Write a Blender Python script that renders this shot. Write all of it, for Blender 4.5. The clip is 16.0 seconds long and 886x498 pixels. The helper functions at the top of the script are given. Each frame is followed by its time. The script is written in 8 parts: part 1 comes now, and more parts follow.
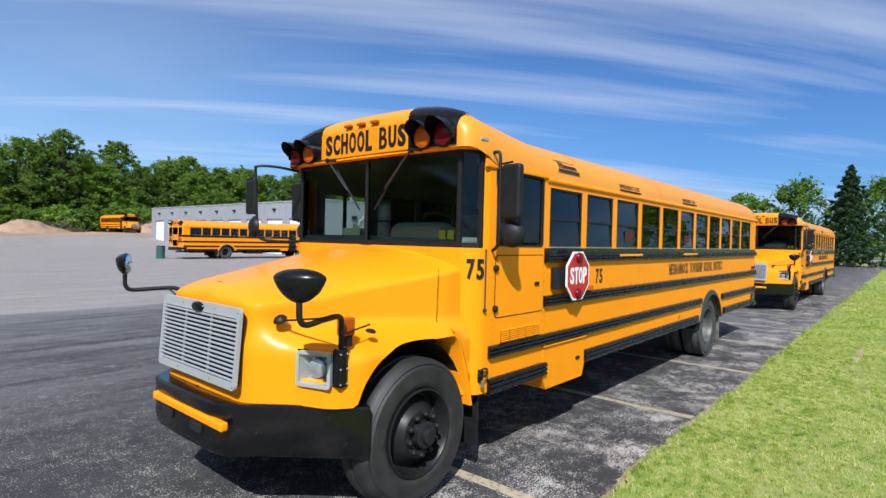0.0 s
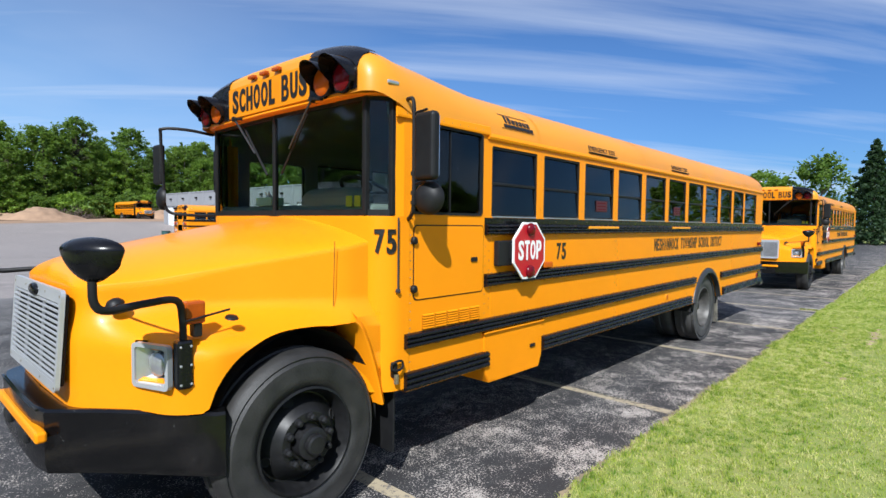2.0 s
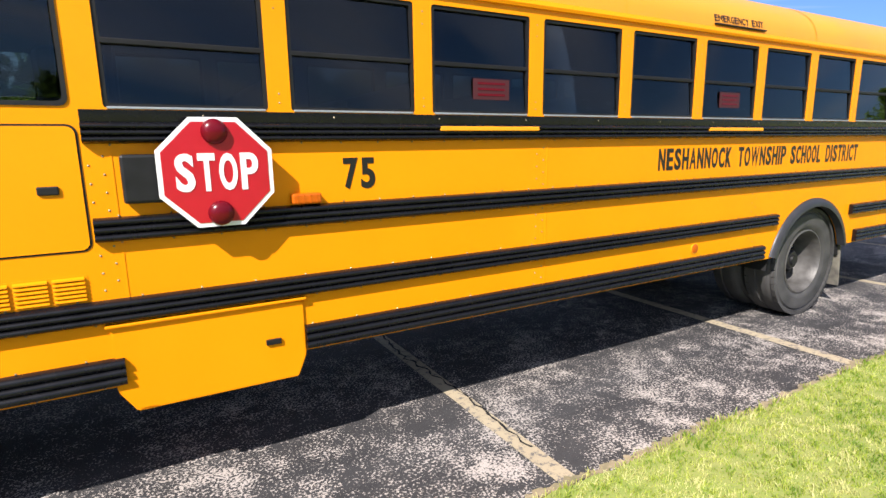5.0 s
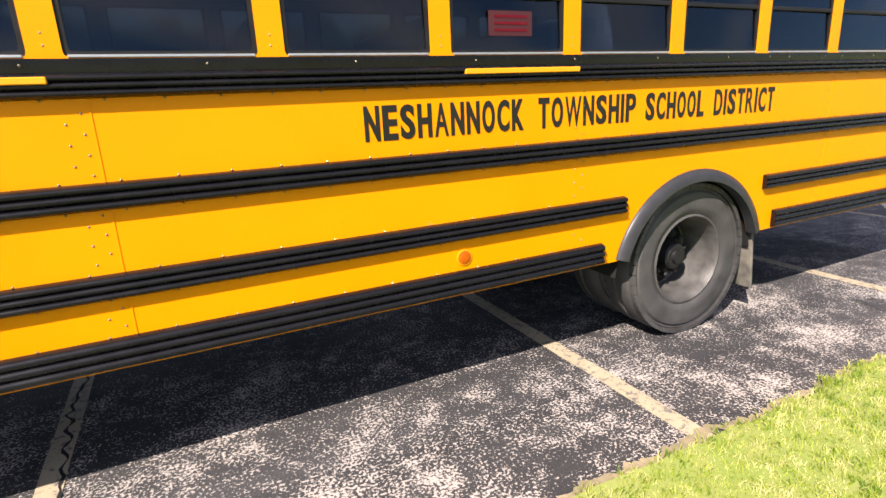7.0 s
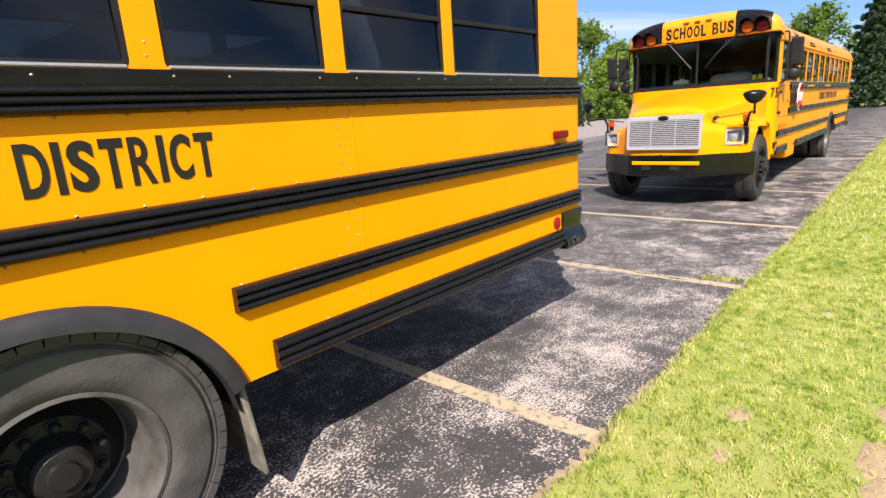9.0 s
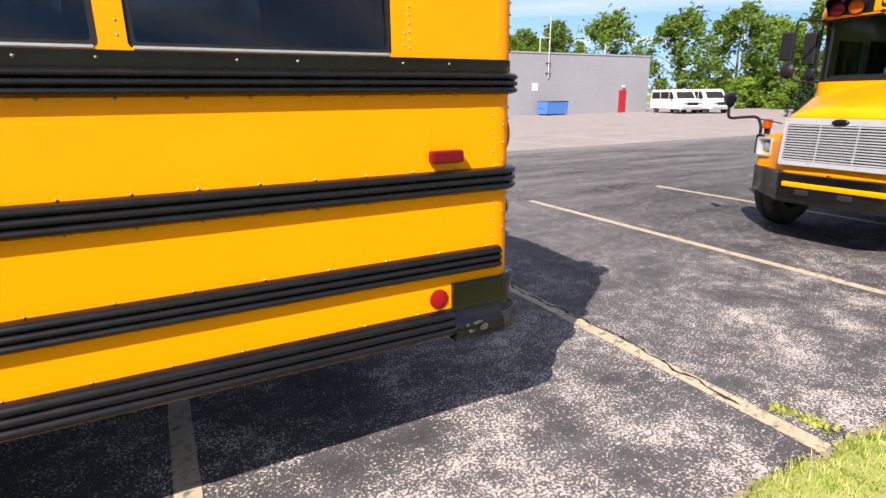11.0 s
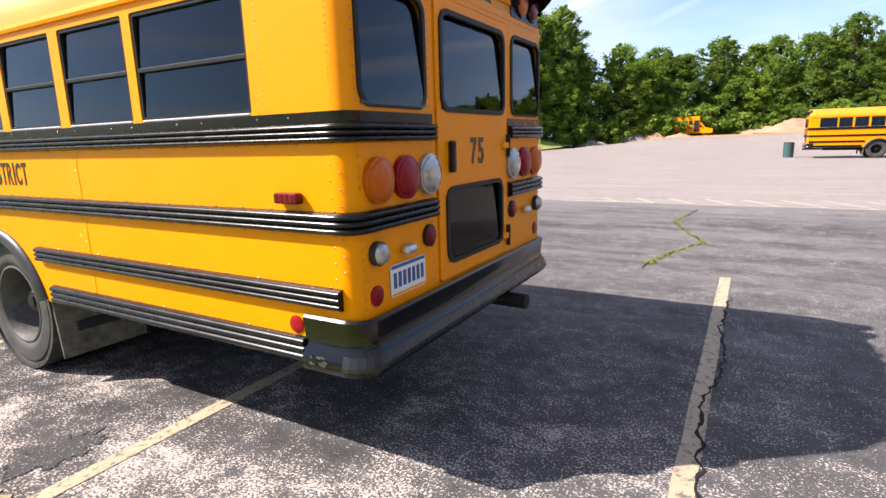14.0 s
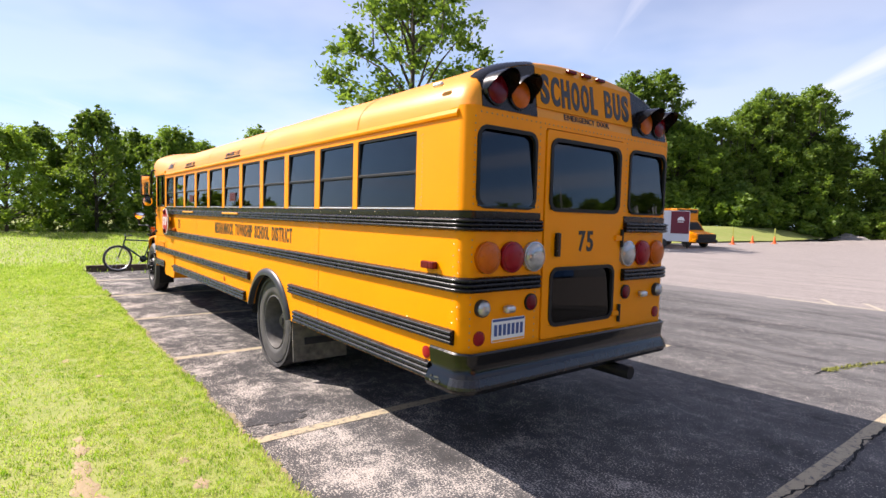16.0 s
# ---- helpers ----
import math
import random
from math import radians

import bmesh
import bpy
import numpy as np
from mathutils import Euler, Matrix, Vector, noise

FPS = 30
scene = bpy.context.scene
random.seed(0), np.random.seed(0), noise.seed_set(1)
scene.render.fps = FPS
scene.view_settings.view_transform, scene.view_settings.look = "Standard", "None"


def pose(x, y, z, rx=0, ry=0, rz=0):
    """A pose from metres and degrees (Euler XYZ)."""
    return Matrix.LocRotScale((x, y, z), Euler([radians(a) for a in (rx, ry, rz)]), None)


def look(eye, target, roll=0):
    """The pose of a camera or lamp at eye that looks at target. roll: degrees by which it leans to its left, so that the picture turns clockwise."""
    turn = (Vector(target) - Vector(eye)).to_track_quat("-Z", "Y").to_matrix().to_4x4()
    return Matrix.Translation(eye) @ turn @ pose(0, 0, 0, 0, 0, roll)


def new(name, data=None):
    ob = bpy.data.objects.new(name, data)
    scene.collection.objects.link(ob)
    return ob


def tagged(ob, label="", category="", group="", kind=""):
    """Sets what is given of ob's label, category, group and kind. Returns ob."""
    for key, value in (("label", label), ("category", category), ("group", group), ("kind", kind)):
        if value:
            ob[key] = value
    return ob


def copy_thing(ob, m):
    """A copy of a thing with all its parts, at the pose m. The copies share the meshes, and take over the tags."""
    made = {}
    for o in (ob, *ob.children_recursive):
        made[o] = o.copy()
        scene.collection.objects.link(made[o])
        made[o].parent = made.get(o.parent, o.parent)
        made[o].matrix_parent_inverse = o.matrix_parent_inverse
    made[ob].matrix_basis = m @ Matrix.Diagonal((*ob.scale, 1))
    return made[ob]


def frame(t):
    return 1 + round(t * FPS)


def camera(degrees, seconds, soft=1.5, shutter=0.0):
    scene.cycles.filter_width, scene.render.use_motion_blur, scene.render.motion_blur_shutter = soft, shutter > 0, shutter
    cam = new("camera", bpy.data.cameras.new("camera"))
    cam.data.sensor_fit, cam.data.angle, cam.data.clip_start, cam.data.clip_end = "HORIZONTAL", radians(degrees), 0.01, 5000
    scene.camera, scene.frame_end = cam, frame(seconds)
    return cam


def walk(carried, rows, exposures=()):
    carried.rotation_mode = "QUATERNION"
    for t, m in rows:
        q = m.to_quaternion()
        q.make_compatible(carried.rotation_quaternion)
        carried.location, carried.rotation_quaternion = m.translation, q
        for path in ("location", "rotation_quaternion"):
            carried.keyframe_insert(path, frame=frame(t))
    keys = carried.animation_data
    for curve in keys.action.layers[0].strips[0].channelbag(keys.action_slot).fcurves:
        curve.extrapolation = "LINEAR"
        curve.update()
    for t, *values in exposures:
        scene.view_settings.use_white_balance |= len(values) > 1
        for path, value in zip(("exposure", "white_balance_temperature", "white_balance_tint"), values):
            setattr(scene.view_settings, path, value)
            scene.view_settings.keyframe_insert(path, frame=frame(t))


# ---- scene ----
cam = camera(78.8, 16.0)
PATH = [
    (0, (0.436, -2.425, 1.809), (1.951, -1.120, 1.776), 1.33),
    (0.5, (0.443, -2.429, 1.806), (1.946, -1.111, 1.750), 1.15),
    (1, (0.479, -2.438, 1.803), (1.977, -1.116, 1.721), 1.06),
    (1.5, (0.803, -2.450, 1.740), (2.296, -1.123, 1.645), 0.77),
    (2, (1.435, -2.494, 1.715), (2.910, -1.146, 1.619), 0.66),
    (2.5, (1.999, -2.448, 1.667), (3.431, -1.057, 1.540), 0.84),
    (3, (2.545, -2.431, 1.623), (3.906, -0.974, 1.456), 0.79),
    (3.5, (3.109, -2.470, 1.603), (4.370, -0.935, 1.377), 0.32),
    (4, (3.636, -2.509, 1.646), (4.820, -0.922, 1.363), -0.12),
    (4.2, (3.850, -2.542, 1.621), (5.007, -0.937, 1.321), -0.25),
    (6.5, (6.595, -2.420, 1.598), (7.242, -0.599, 1.083), -1.61),
    (7, (7.183, -2.276, 1.564), (8.015, -0.536, 1.036), -2.69),
    (7.5, (7.889, -2.117, 1.487), (9.048, -0.562, 0.998), -4.21),
    (8, (8.459, -1.995, 1.498), (9.818, -0.610, 1.014), -4.50),
    (8.5, (9.103, -1.928, 1.530), (10.539, -0.618, 1.061), -4.47),
    (9, (9.769, -1.849, 1.554), (11.208, -0.544, 1.081), -3.82),
    (9.5, (10.408, -1.835, 1.602), (11.790, -0.476, 1.111), -2.82),
    (9.7, (10.646, -1.843, 1.595), (11.995, -0.453, 1.099), -2.42),
    (11.8, (12.731, -1.911, 1.649), (13.158, -0.036, 1.099), -0.80),
    (12, (12.903, -1.913, 1.655), (13.196, -0.010, 1.112), -1.00),
    (12.5, (13.372, -1.903, 1.621), (13.315, 0.030, 1.111), -1.50),
    (13, (13.928, -1.897, 1.617), (13.538, 0.005, 1.137), -1.89),
    (13.5, (14.399, -1.831, 1.597), (13.752, 0.012, 1.151), -1.96),
    (14, (14.790, -1.756, 1.628), (13.816, -0.055, 1.233), -1.57),
    (14.5, (15.101, -1.812, 1.686), (13.704, -0.419, 1.374), -1.06),
    (15, (15.313, -1.944, 1.684), (13.769, -0.692, 1.464), -0.33),
    (15.5, (15.555, -2.057, 1.765), (13.994, -0.817, 1.611), 0.68),
    (16, (15.880, -2.153, 1.711), (14.309, -0.921, 1.594), 1.58),
]
EXPOSURES = [(0, 0.42, 5800, 9), (3, 0.50, 5850, 10), (4, 0.66, 6050, 12), (6.5, 1.17, 6850, 20), (8.0, 1.03, 6900, 20), (9.5, 0.98, 6900, 20), (12.5, 1.09, 6850, 20), (14.3, 1.20, 6850, 20), (15.3, 1.06, 6850, 20), (16, 1.02, 6850, 20)]
walk(cam, [(t, look(e, g, r)) for t, e, g, r in PATH], EXPOSURES)


# ---- sky, sun ----
SUN_DIR = Vector((-0.86, -0.61, 1.0)).normalized()
world = bpy.data.worlds.new("world")
scene.world = world
world.use_nodes = True


def build_world():
    nt = world.node_tree
    N, L = nt.nodes, nt.links
    sky = N.new("ShaderNodeTexSky")
    sky.sky_type = "NISHITA"
    sky.sun_disc = False
    sky.sun_elevation = radians(43.5)
    sky.sun_rotation = radians(234.7)
    sky.air_density, sky.dust_density, sky.ozone_density = 1.0, 0.6, 1.6
    tc = N.new("ShaderNodeTexCoord")
    # thin cirrus: streaks drawn on a flat layer high above
    sep = N.new("ShaderNodeSeparateXYZ")
    L.new(tc.outputs["Generated"], sep.inputs[0])
    zz = N.new("ShaderNodeMath"); zz.operation = "MAXIMUM"; zz.inputs[1].default_value = 0.03
    L.new(sep.outputs[2], zz.inputs[0])
    zo = N.new("ShaderNodeMath"); zo.operation = "ADD"; zo.inputs[1].default_value = 0.12
    L.new(zz.outputs[0], zo.inputs[0])
    dv = N.new("ShaderNodeVectorMath"); dv.operation = "DIVIDE"
    comb = N.new("ShaderNodeCombineXYZ")
    for k in range(3):
        L.new(zo.outputs[0], comb.inputs[k])
    L.new(tc.outputs["Generated"], dv.inputs[0]); L.new(comb.outputs[0], dv.inputs[1])
    mp = N.new("ShaderNodeMapping")
    mp.vector_type = "TEXTURE"
    mp.inputs["Rotation"].default_value = (0, 0, radians(-40))
    mp.inputs["Scale"].default_value = (8.0, 1.0, 1.0)
    mp.inputs["Location"].default_value = (0.4, 0.3, 0)
    L.new(dv.outputs[0], mp.inputs[0])
    n1 = N.new("ShaderNodeTexNoise")
    n1.inputs["Scale"].default_value, n1.inputs["Detail"].default_value, n1.inputs["Roughness"].default_value = 1.5, 9, 0.56
    n1.inputs["Distortion"].default_value = 0.25
    L.new(mp.outputs[0], n1.inputs["Vector"])
    ramp = N.new("ShaderNodeValToRGB")
    ramp.color_ramp.elements[0].position, ramp.color_ramp.elements[1].position = 0.45, 0.82
    # the veil thickens overhead
    hi = N.new("ShaderNodeMapRange")
    hi.inputs["From Min"].default_value, hi.inputs["From Max"].default_value = 0.20, 0.55
    hi.inputs["To Min"].default_value, hi.inputs["To Max"].default_value = -0.05, 0.13
    L.new(sep.outputs[2], hi.inputs["Value"])
    hs = N.new("ShaderNodeMath"); L.new(n1.outputs["Fac"], hs.inputs[0]); L.new(hi.outputs["Result"], hs.inputs[1])
    L.new(hs.outputs[0], ramp.inputs[0])
    # thicker haze and cloud veil towards the sun's side
    n2 = N.new("ShaderNodeTexNoise")
    n2.inputs["Scale"].default_value, n2.inputs["Detail"].default_value = 0.9, 4
    L.new(dv.outputs[0], n2.inputs["Vector"])
    dot = N.new("ShaderNodeVectorMath"); dot.operation = "DOT_PRODUCT"
    dot.inputs[1].default_value = (-0.66, 0.52, 0.50)
    L.new(tc.outputs["Generated"], dot.inputs[0])
    mr = N.new("ShaderNodeMapRange")
    mr.inputs["From Min"].default_value, mr.inputs["From Max"].default_value = 0.05, 1.0
    mr.inputs["To Min"].default_value, mr.inputs["To Max"].default_value = 0.0, 0.40
    L.new(dot.outputs["Value"], mr.inputs["Value"])
    mul = N.new("ShaderNodeMath"); mul.operation = "MULTIPLY"
    r2 = N.new("ShaderNodeValToRGB")
    r2.color_ramp.elements[0].position, r2.color_ramp.elements[1].position = 0.25, 0.6
    L.new(n2.outputs["Fac"], r2.inputs[0])
    L.new(r2.outputs[0], mul.inputs[0]); L.new(mr.outputs[0], mul.inputs[1])
    mx = N.new("ShaderNodeMath"); mx.operation = "MAXIMUM"
    sc = N.new("ShaderNodeMath"); sc.operation = "MULTIPLY"; sc.inputs[1].default_value = 0.95
    L.new(ramp.outputs[0], sc.inputs[0])
    L.new(sc.outputs[0], mx.inputs[0]); L.new(mul.outputs[0], mx.inputs[1])
    mix = N.new("ShaderNodeMix"); mix.data_type = "RGBA"
    L.new(mx.outputs[0], mix.inputs["Factor"])
    tint = N.new("ShaderNodeMix"); tint.data_type = "RGBA"; tint.blend_type = "MULTIPLY"
    tint.inputs["Factor"].default_value = 1.0
    tint.inputs["B"].default_value = (0.60, 0.97, 1.52, 1)
    L.new(sky.outputs[0], tint.inputs["A"])
    # pale haze low over the horizon
    low = N.new("ShaderNodeMapRange")
    low.inputs["From Min"].default_value, low.inputs["From Max"].default_value = 0.42, 0.02
    low.inputs["To Min"].default_value, low.inputs["To Max"].default_value = 0.0, 0.48
    L.new(sep.outputs[2], low.inputs["Value"])
    haze = N.new("ShaderNodeMix"); haze.data_type = "RGBA"
    haze.inputs["B"].default_value = (7.0, 11.4, 16.0, 1)
    side = N.new("ShaderNodeMapRange")
    side.inputs["From Min"].default_value, side.inputs["From Max"].default_value = -0.4, 0.5
    side.inputs["To Min"].default_value, side.inputs["To Max"].default_value = 0.35, 1.5
    L.new(dot.outputs["Value"], side.inputs["Value"])
    hazy = N.new("ShaderNodeMath"); hazy.operation = "MULTIPLY"
    L.new(low.outputs["Result"], hazy.inputs[0]); L.new(side.outputs["Result"], hazy.inputs[1])
    L.new(hazy.outputs[0], haze.inputs["Factor"]); L.new(tint.outputs["Result"], haze.inputs["A"])
    L.new(haze.outputs["Result"], mix.inputs["A"])
    mix.inputs["B"].default_value = (12.6, 13.0, 13.7, 1)
    bg = N["Background"]
    bg.inputs[1].default_value = SKY_STRENGTH
    L.new(mix.outputs["Result"], bg.inputs[0])


SKY_STRENGTH = 0.049
build_world()
sun = new("sun", bpy.data.lights.new("sun", "SUN"))
sun.data.energy, sun.data.angle, sun.data.color = 5.0, radians(0.53), (1.0, 0.955, 0.88)
sun.matrix_world = look(SUN_DIR * 50, (0, 0, 0))

# ---- materials ----


def mat(name, color, rough=0.5, metal=0.0, var=0.06, scale=8.0, bump=0.0, bscale=60.0, coat=0.0, spec=0.5, second=None, transmission=0.0, emit=0.0, vamount=None):
    """A procedural material: base colour varied by two noises, roughness by a third, and fine relief."""
    m = bpy.data.materials.new(name)
    m.use_nodes = True
    nt = m.node_tree
    N, L = nt.nodes, nt.links
    b = N["Principled BSDF"]
    tc = N.new("ShaderNodeTexCoord")
    n1 = N.new("ShaderNodeTexNoise"); n1.inputs["Scale"].default_value, n1.inputs["Detail"].default_value = scale, 6
    n2 = N.new("ShaderNodeTexNoise"); n2.inputs["Scale"].default_value, n2.inputs["Detail"].default_value = scale * 0.13, 3
    L.new(tc.outputs["Object"], n1.inputs["Vector"]); L.new(tc.outputs["Object"], n2.inputs["Vector"])
    add = N.new("ShaderNodeMath"); add.operation = "ADD"
    L.new(n1.outputs["Fac"], add.inputs[0]); L.new(n2.outputs["Fac"], add.inputs[1])
    ramp = N.new("ShaderNodeMapRange")
    ramp.inputs["From Min"].default_value, ramp.inputs["From Max"].default_value = 0.7, 1.3
    L.new(add.outputs[0], ramp.inputs["Value"])
    mix = N.new("ShaderNodeMix"); mix.data_type = "RGBA"
    L.new(ramp.outputs["Result"], mix.inputs["Factor"])
    lo = second or tuple(c * (1 - 2 * var) for c in color)
    mix.inputs["A"].default_value = (*lo, 1)
    mix.inputs["B"].default_value = (*color, 1)
    L.new(mix.outputs["Result"], b.inputs["Base Color"])
    rr = N.new("ShaderNodeMapRange")
    rr.inputs["To Min"].default_value, rr.inputs["To Max"].default_value = max(0.02, rough - 0.08), min(1, rough + 0.08)
    L.new(n1.outputs["Fac"], rr.inputs["Value"]); L.new(rr.outputs["Result"], b.inputs["Roughness"])
    b.inputs["Metallic"].default_value = metal
    b.inputs["Specular IOR Level"].default_value = spec
    b.inputs["Coat Weight"].default_value = coat
    b.inputs["Coat Roughness"].default_value = 0.06
    b.inputs["Transmission Weight"].default_value = transmission
    if bump:
        nb = N.new("ShaderNodeTexNoise"); nb.inputs["Scale"].default_value, nb.inputs["Detail"].default_value = bscale, 4
        L.new(tc.outputs["Object"], nb.inputs["Vector"])
        bp = N.new("ShaderNodeBump"); bp.inputs["Strength"].default_value, bp.inputs["Distance"].default_value = bump, 0.01
        L.new(nb.outputs["Fac"], bp.inputs["Height"]); L.new(bp.outputs[0], b.inputs["Normal"])
    return m


def glass(name, tint, ior=1.5, gloss=1.0):
    """A thin tinted pane: what lies behind shows through, and the sky mirrors by Fresnel."""
    m = bpy.data.materials.new(name)
    m.use_nodes = True
    nt = m.node_tree
    N, L = nt.nodes, nt.links
    out = N["Material Output"]
    N.remove(N["Principled BSDF"])
    tr = N.new("ShaderNodeBsdfTransparent"); tr.inputs[0].default_value = (*tint, 1)
    gl = N.new("ShaderNodeBsdfGlossy"); gl.inputs["Roughness"].default_value = 0.015
    gl.inputs[0].default_value = (gloss, gloss, gloss, 1)
    fr = N.new("ShaderNodeFresnel"); fr.inputs[0].default_value = ior
    mx = N.new("ShaderNodeMixShader")
    L.new(fr.outputs[0], mx.inputs[0]); L.new(tr.outputs[0], mx.inputs[1]); L.new(gl.outputs[0], mx.inputs[2])
    L.new(mx.outputs[0], out.inputs[0])
    return m


YELLOW = mat("school_bus_yellow_paint", (0.87, 0.284, 0.0005), 0.38, var=0.035, scale=3.0, bump=0.015, bscale=9, coat=0.03, spec=0.15)
# duller and paler than the body: sky sheen mixed into the base colour
ROOF_YELLOW = mat("yellow_roof_paint_sky_sheen", (0.76, 0.29, 0.014), 0.42, var=0.06, scale=2.2, bump=0.02, bscale=9, coat=0.12, spec=0.35)
HOOD_YELLOW = mat("yellow_hood_paint", (0.86, 0.28, 0.0005), 0.32, var=0.03, scale=3.0, coat=0.12, spec=0.2)
BLACK = mat("black_gloss_enamel", (0.007, 0.007, 0.009), 0.27, var=0.2, scale=14, bump=0.012, bscale=40, coat=0.05, spec=0.3)
BLACK_MATT = mat("black_plastic", (0.014, 0.014, 0.015), 0.5, var=0.2, scale=20, spec=0.25)
MINT = mat("mint_green_cardboard", (0.42, 0.68, 0.55), 0.7, var=0.08, scale=12)
# paler than the bumper: sky reflection on the lower flare, put into the colour
LIP_SHEEN = mat("black_lip_sky_sheen", (0.016, 0.0165, 0.018), 0.28, var=0.3, scale=7, bump=0.05, bscale=25, second=(0.014, 0.014, 0.015))
BUMPER = mat("chipped_black_bumper_paint", (0.0025, 0.0025, 0.003), 0.16, var=0.3, scale=45, bump=0.05, bscale=40, spec=0.45, second=(0.006, 0.006, 0.006))
SCRAPE = mat("scraped_bare_metal", (0.22, 0.225, 0.235), 0.35, metal=0.5, var=0.4, scale=40)


def chipped(m, pale, hold):
    """Chips through the paint down to the primer."""
    N, L = m.node_tree.nodes, m.node_tree.links
    b = N["Principled BSDF"]
    old = b.inputs["Base Color"].links[0].from_socket
    tc = N.new("ShaderNodeTexCoord")
    n = N.new("ShaderNodeTexNoise")
    n.inputs["Scale"].default_value, n.inputs["Detail"].default_value, n.inputs["Roughness"].default_value = 26, 9, 0.72
    L.new(tc.outputs["Object"], n.inputs["Vector"])
    r = N.new("ShaderNodeMapRange"); r.inputs["From Min"].default_value, r.inputs["From Max"].default_value = hold, hold + 0.03
    L.new(n.outputs["Fac"], r.inputs["Value"])
    mix = N.new("ShaderNodeMix"); mix.data_type = "RGBA"; mix.inputs["B"].default_value = (*pale, 1)
    L.new(r.outputs["Result"], mix.inputs["Factor"]); L.new(old, mix.inputs["A"]); L.new(mix.outputs["Result"], b.inputs["Base Color"])


chipped(BUMPER, (0.16, 0.155, 0.15), 0.665)
RUBBER = mat("weathered_tyre_rubber", (0.068, 0.066, 0.063), 0.7, var=0.25, scale=7, bump=0.25, bscale=70, second=(0.017, 0.017, 0.017))
FRONT_RUBBER = mat("dark_tyre_rubber", (0.034, 0.0325, 0.031), 0.6, var=0.25, scale=9, bump=0.25, bscale=70, second=(0.008, 0.008, 0.008))
AMBER_DARK = mat("brownish_amber_lamp_lens", (0.42, 0.075, 0.004), 0.22, var=0.15, scale=30, coat=0.1, spec=0.3)
FLAP = mat("mud_caked_rubber_flap", (0.24, 0.22, 0.17), 0.85, var=0.3, scale=14, bump=0.3, bscale=40, second=(0.05, 0.047, 0.043))
STICKER = mat("yellow_green_sticker", (0.55, 0.58, 0.05), 0.5, var=0.05)
NOTICE_RED = mat("dimmed_red_notice", (0.055, 0.006, 0.010), 0.6, var=0.05)
RIM = mat("black_painted_wheel_steel", (0.016, 0.016, 0.017), 0.42, var=0.25, scale=25, spec=0.28)
RIM_GREY = mat("bare_grey_wheel_steel", (0.13, 0.125, 0.118), 0.5, metal=0.3, var=0.35, scale=13, bump=0.2, bscale=50, second=(0.05, 0.047, 0.043))
STEEL = mat("galvanised_screw_head", (0.36, 0.30, 0.20), 0.4, metal=0.6, var=0.2, scale=60)
BEZEL = mat("pale_grey_lamp_bezel", (0.40, 0.41, 0.42), 0.4, metal=0.2, var=0.05)
ALU = mat("bright_aluminium", (0.62, 0.63, 0.65), 0.33, metal=0.75, var=0.06, scale=30)
SLAT = mat("pale_satin_aluminium", (0.56, 0.57, 0.59), 0.38, metal=0.5, var=0.05, scale=30)
# near black: deep shade put into underbody, wheel wells, slots and holes
DARK = mat("near_black", (0.006, 0.006, 0.006), 0.8, var=0.2)
GREY_TRIM = mat("grey_rubber_fender_trim", (0.040, 0.041, 0.045), 0.38, var=0.2, scale=12, spec=0.3)
INTERIOR = mat("grey_interior_panel", (0.22, 0.235, 0.22), 0.6, var=0.08, scale=5)
SEAT = mat("dark_green_seat_vinyl", (0.016, 0.03, 0.024), 0.45, var=0.15, scale=6)
DASH = mat("grey_green_dashboard", (0.24, 0.28, 0.25), 0.6, var=0.08)
LETTER = mat("black_lettering_vinyl", (0.010, 0.009, 0.008), 0.4, var=0.1)
WHITE = mat("white_reflective_vinyl", (0.80, 0.80, 0.80), 0.4, var=0.03)
SIGN_RED = mat("red_reflective_sheeting", (0.46, 0.008, 0.018), 0.35, var=0.08, scale=20)
RED_LENS = mat("red_lamp_lens", (0.27, 0.004, 0.011), 0.3, var=0.1, scale=30, coat=0.08, spec=0.25)
DARK_RED_LENS = mat("deep_red_lamp_lens", (0.13, 0.002, 0.008), 0.25, var=0.1, scale=30, coat=0.08, spec=0.25)
AMBER_LENS = mat("amber_lamp_lens", (0.52, 0.105, 0.003), 0.3, var=0.12, scale=30, coat=0.08, spec=0.25)
CLEAR_LENS = mat("clear_ribbed_lamp_lens", (0.42, 0.43, 0.44), 0.15, var=0.12, scale=40, coat=0.5, metal=0.5)
SIGN_AMBER = mat("orange_reflective_sign_panel", (0.78, 0.27, 0.003), 0.5, var=0.12, scale=2.5, spec=0.12)
TAPE = mat("yellow_orange_reflective_tape", (0.85, 0.33, 0.005), 0.4, var=0.05)
MIRROR = mat("mirror_glass", (0.9, 0.9, 0.9), 0.02, metal=1.0, var=0.01)
GLASS = glass("tinted_side_window_glass", (0.33, 0.36, 0.365), 1.45)
REAR_GLASS = glass("dark_rear_window_glass", (0.20, 0.22, 0.24), 1.5)
# tint and mirroring turned down to darken the pale lot's reflection
DOOR_GLASS = glass("dimmed_lower_door_glass", (0.10, 0.11, 0.12), 1.35, 0.6)
WINDSHIELD = glass("clear_windshield_glass", (0.82, 0.885, 0.855), 1.4)
PLATE = mat("number_plate_enamel", (0.72, 0.74, 0.76), 0.4, var=0.03)
PLATE_BLUE = mat("number_plate_blue", (0.04, 0.08, 0.25), 0.4, var=0.03)

# ---- mesh helpers ----
ORIGIN = {}


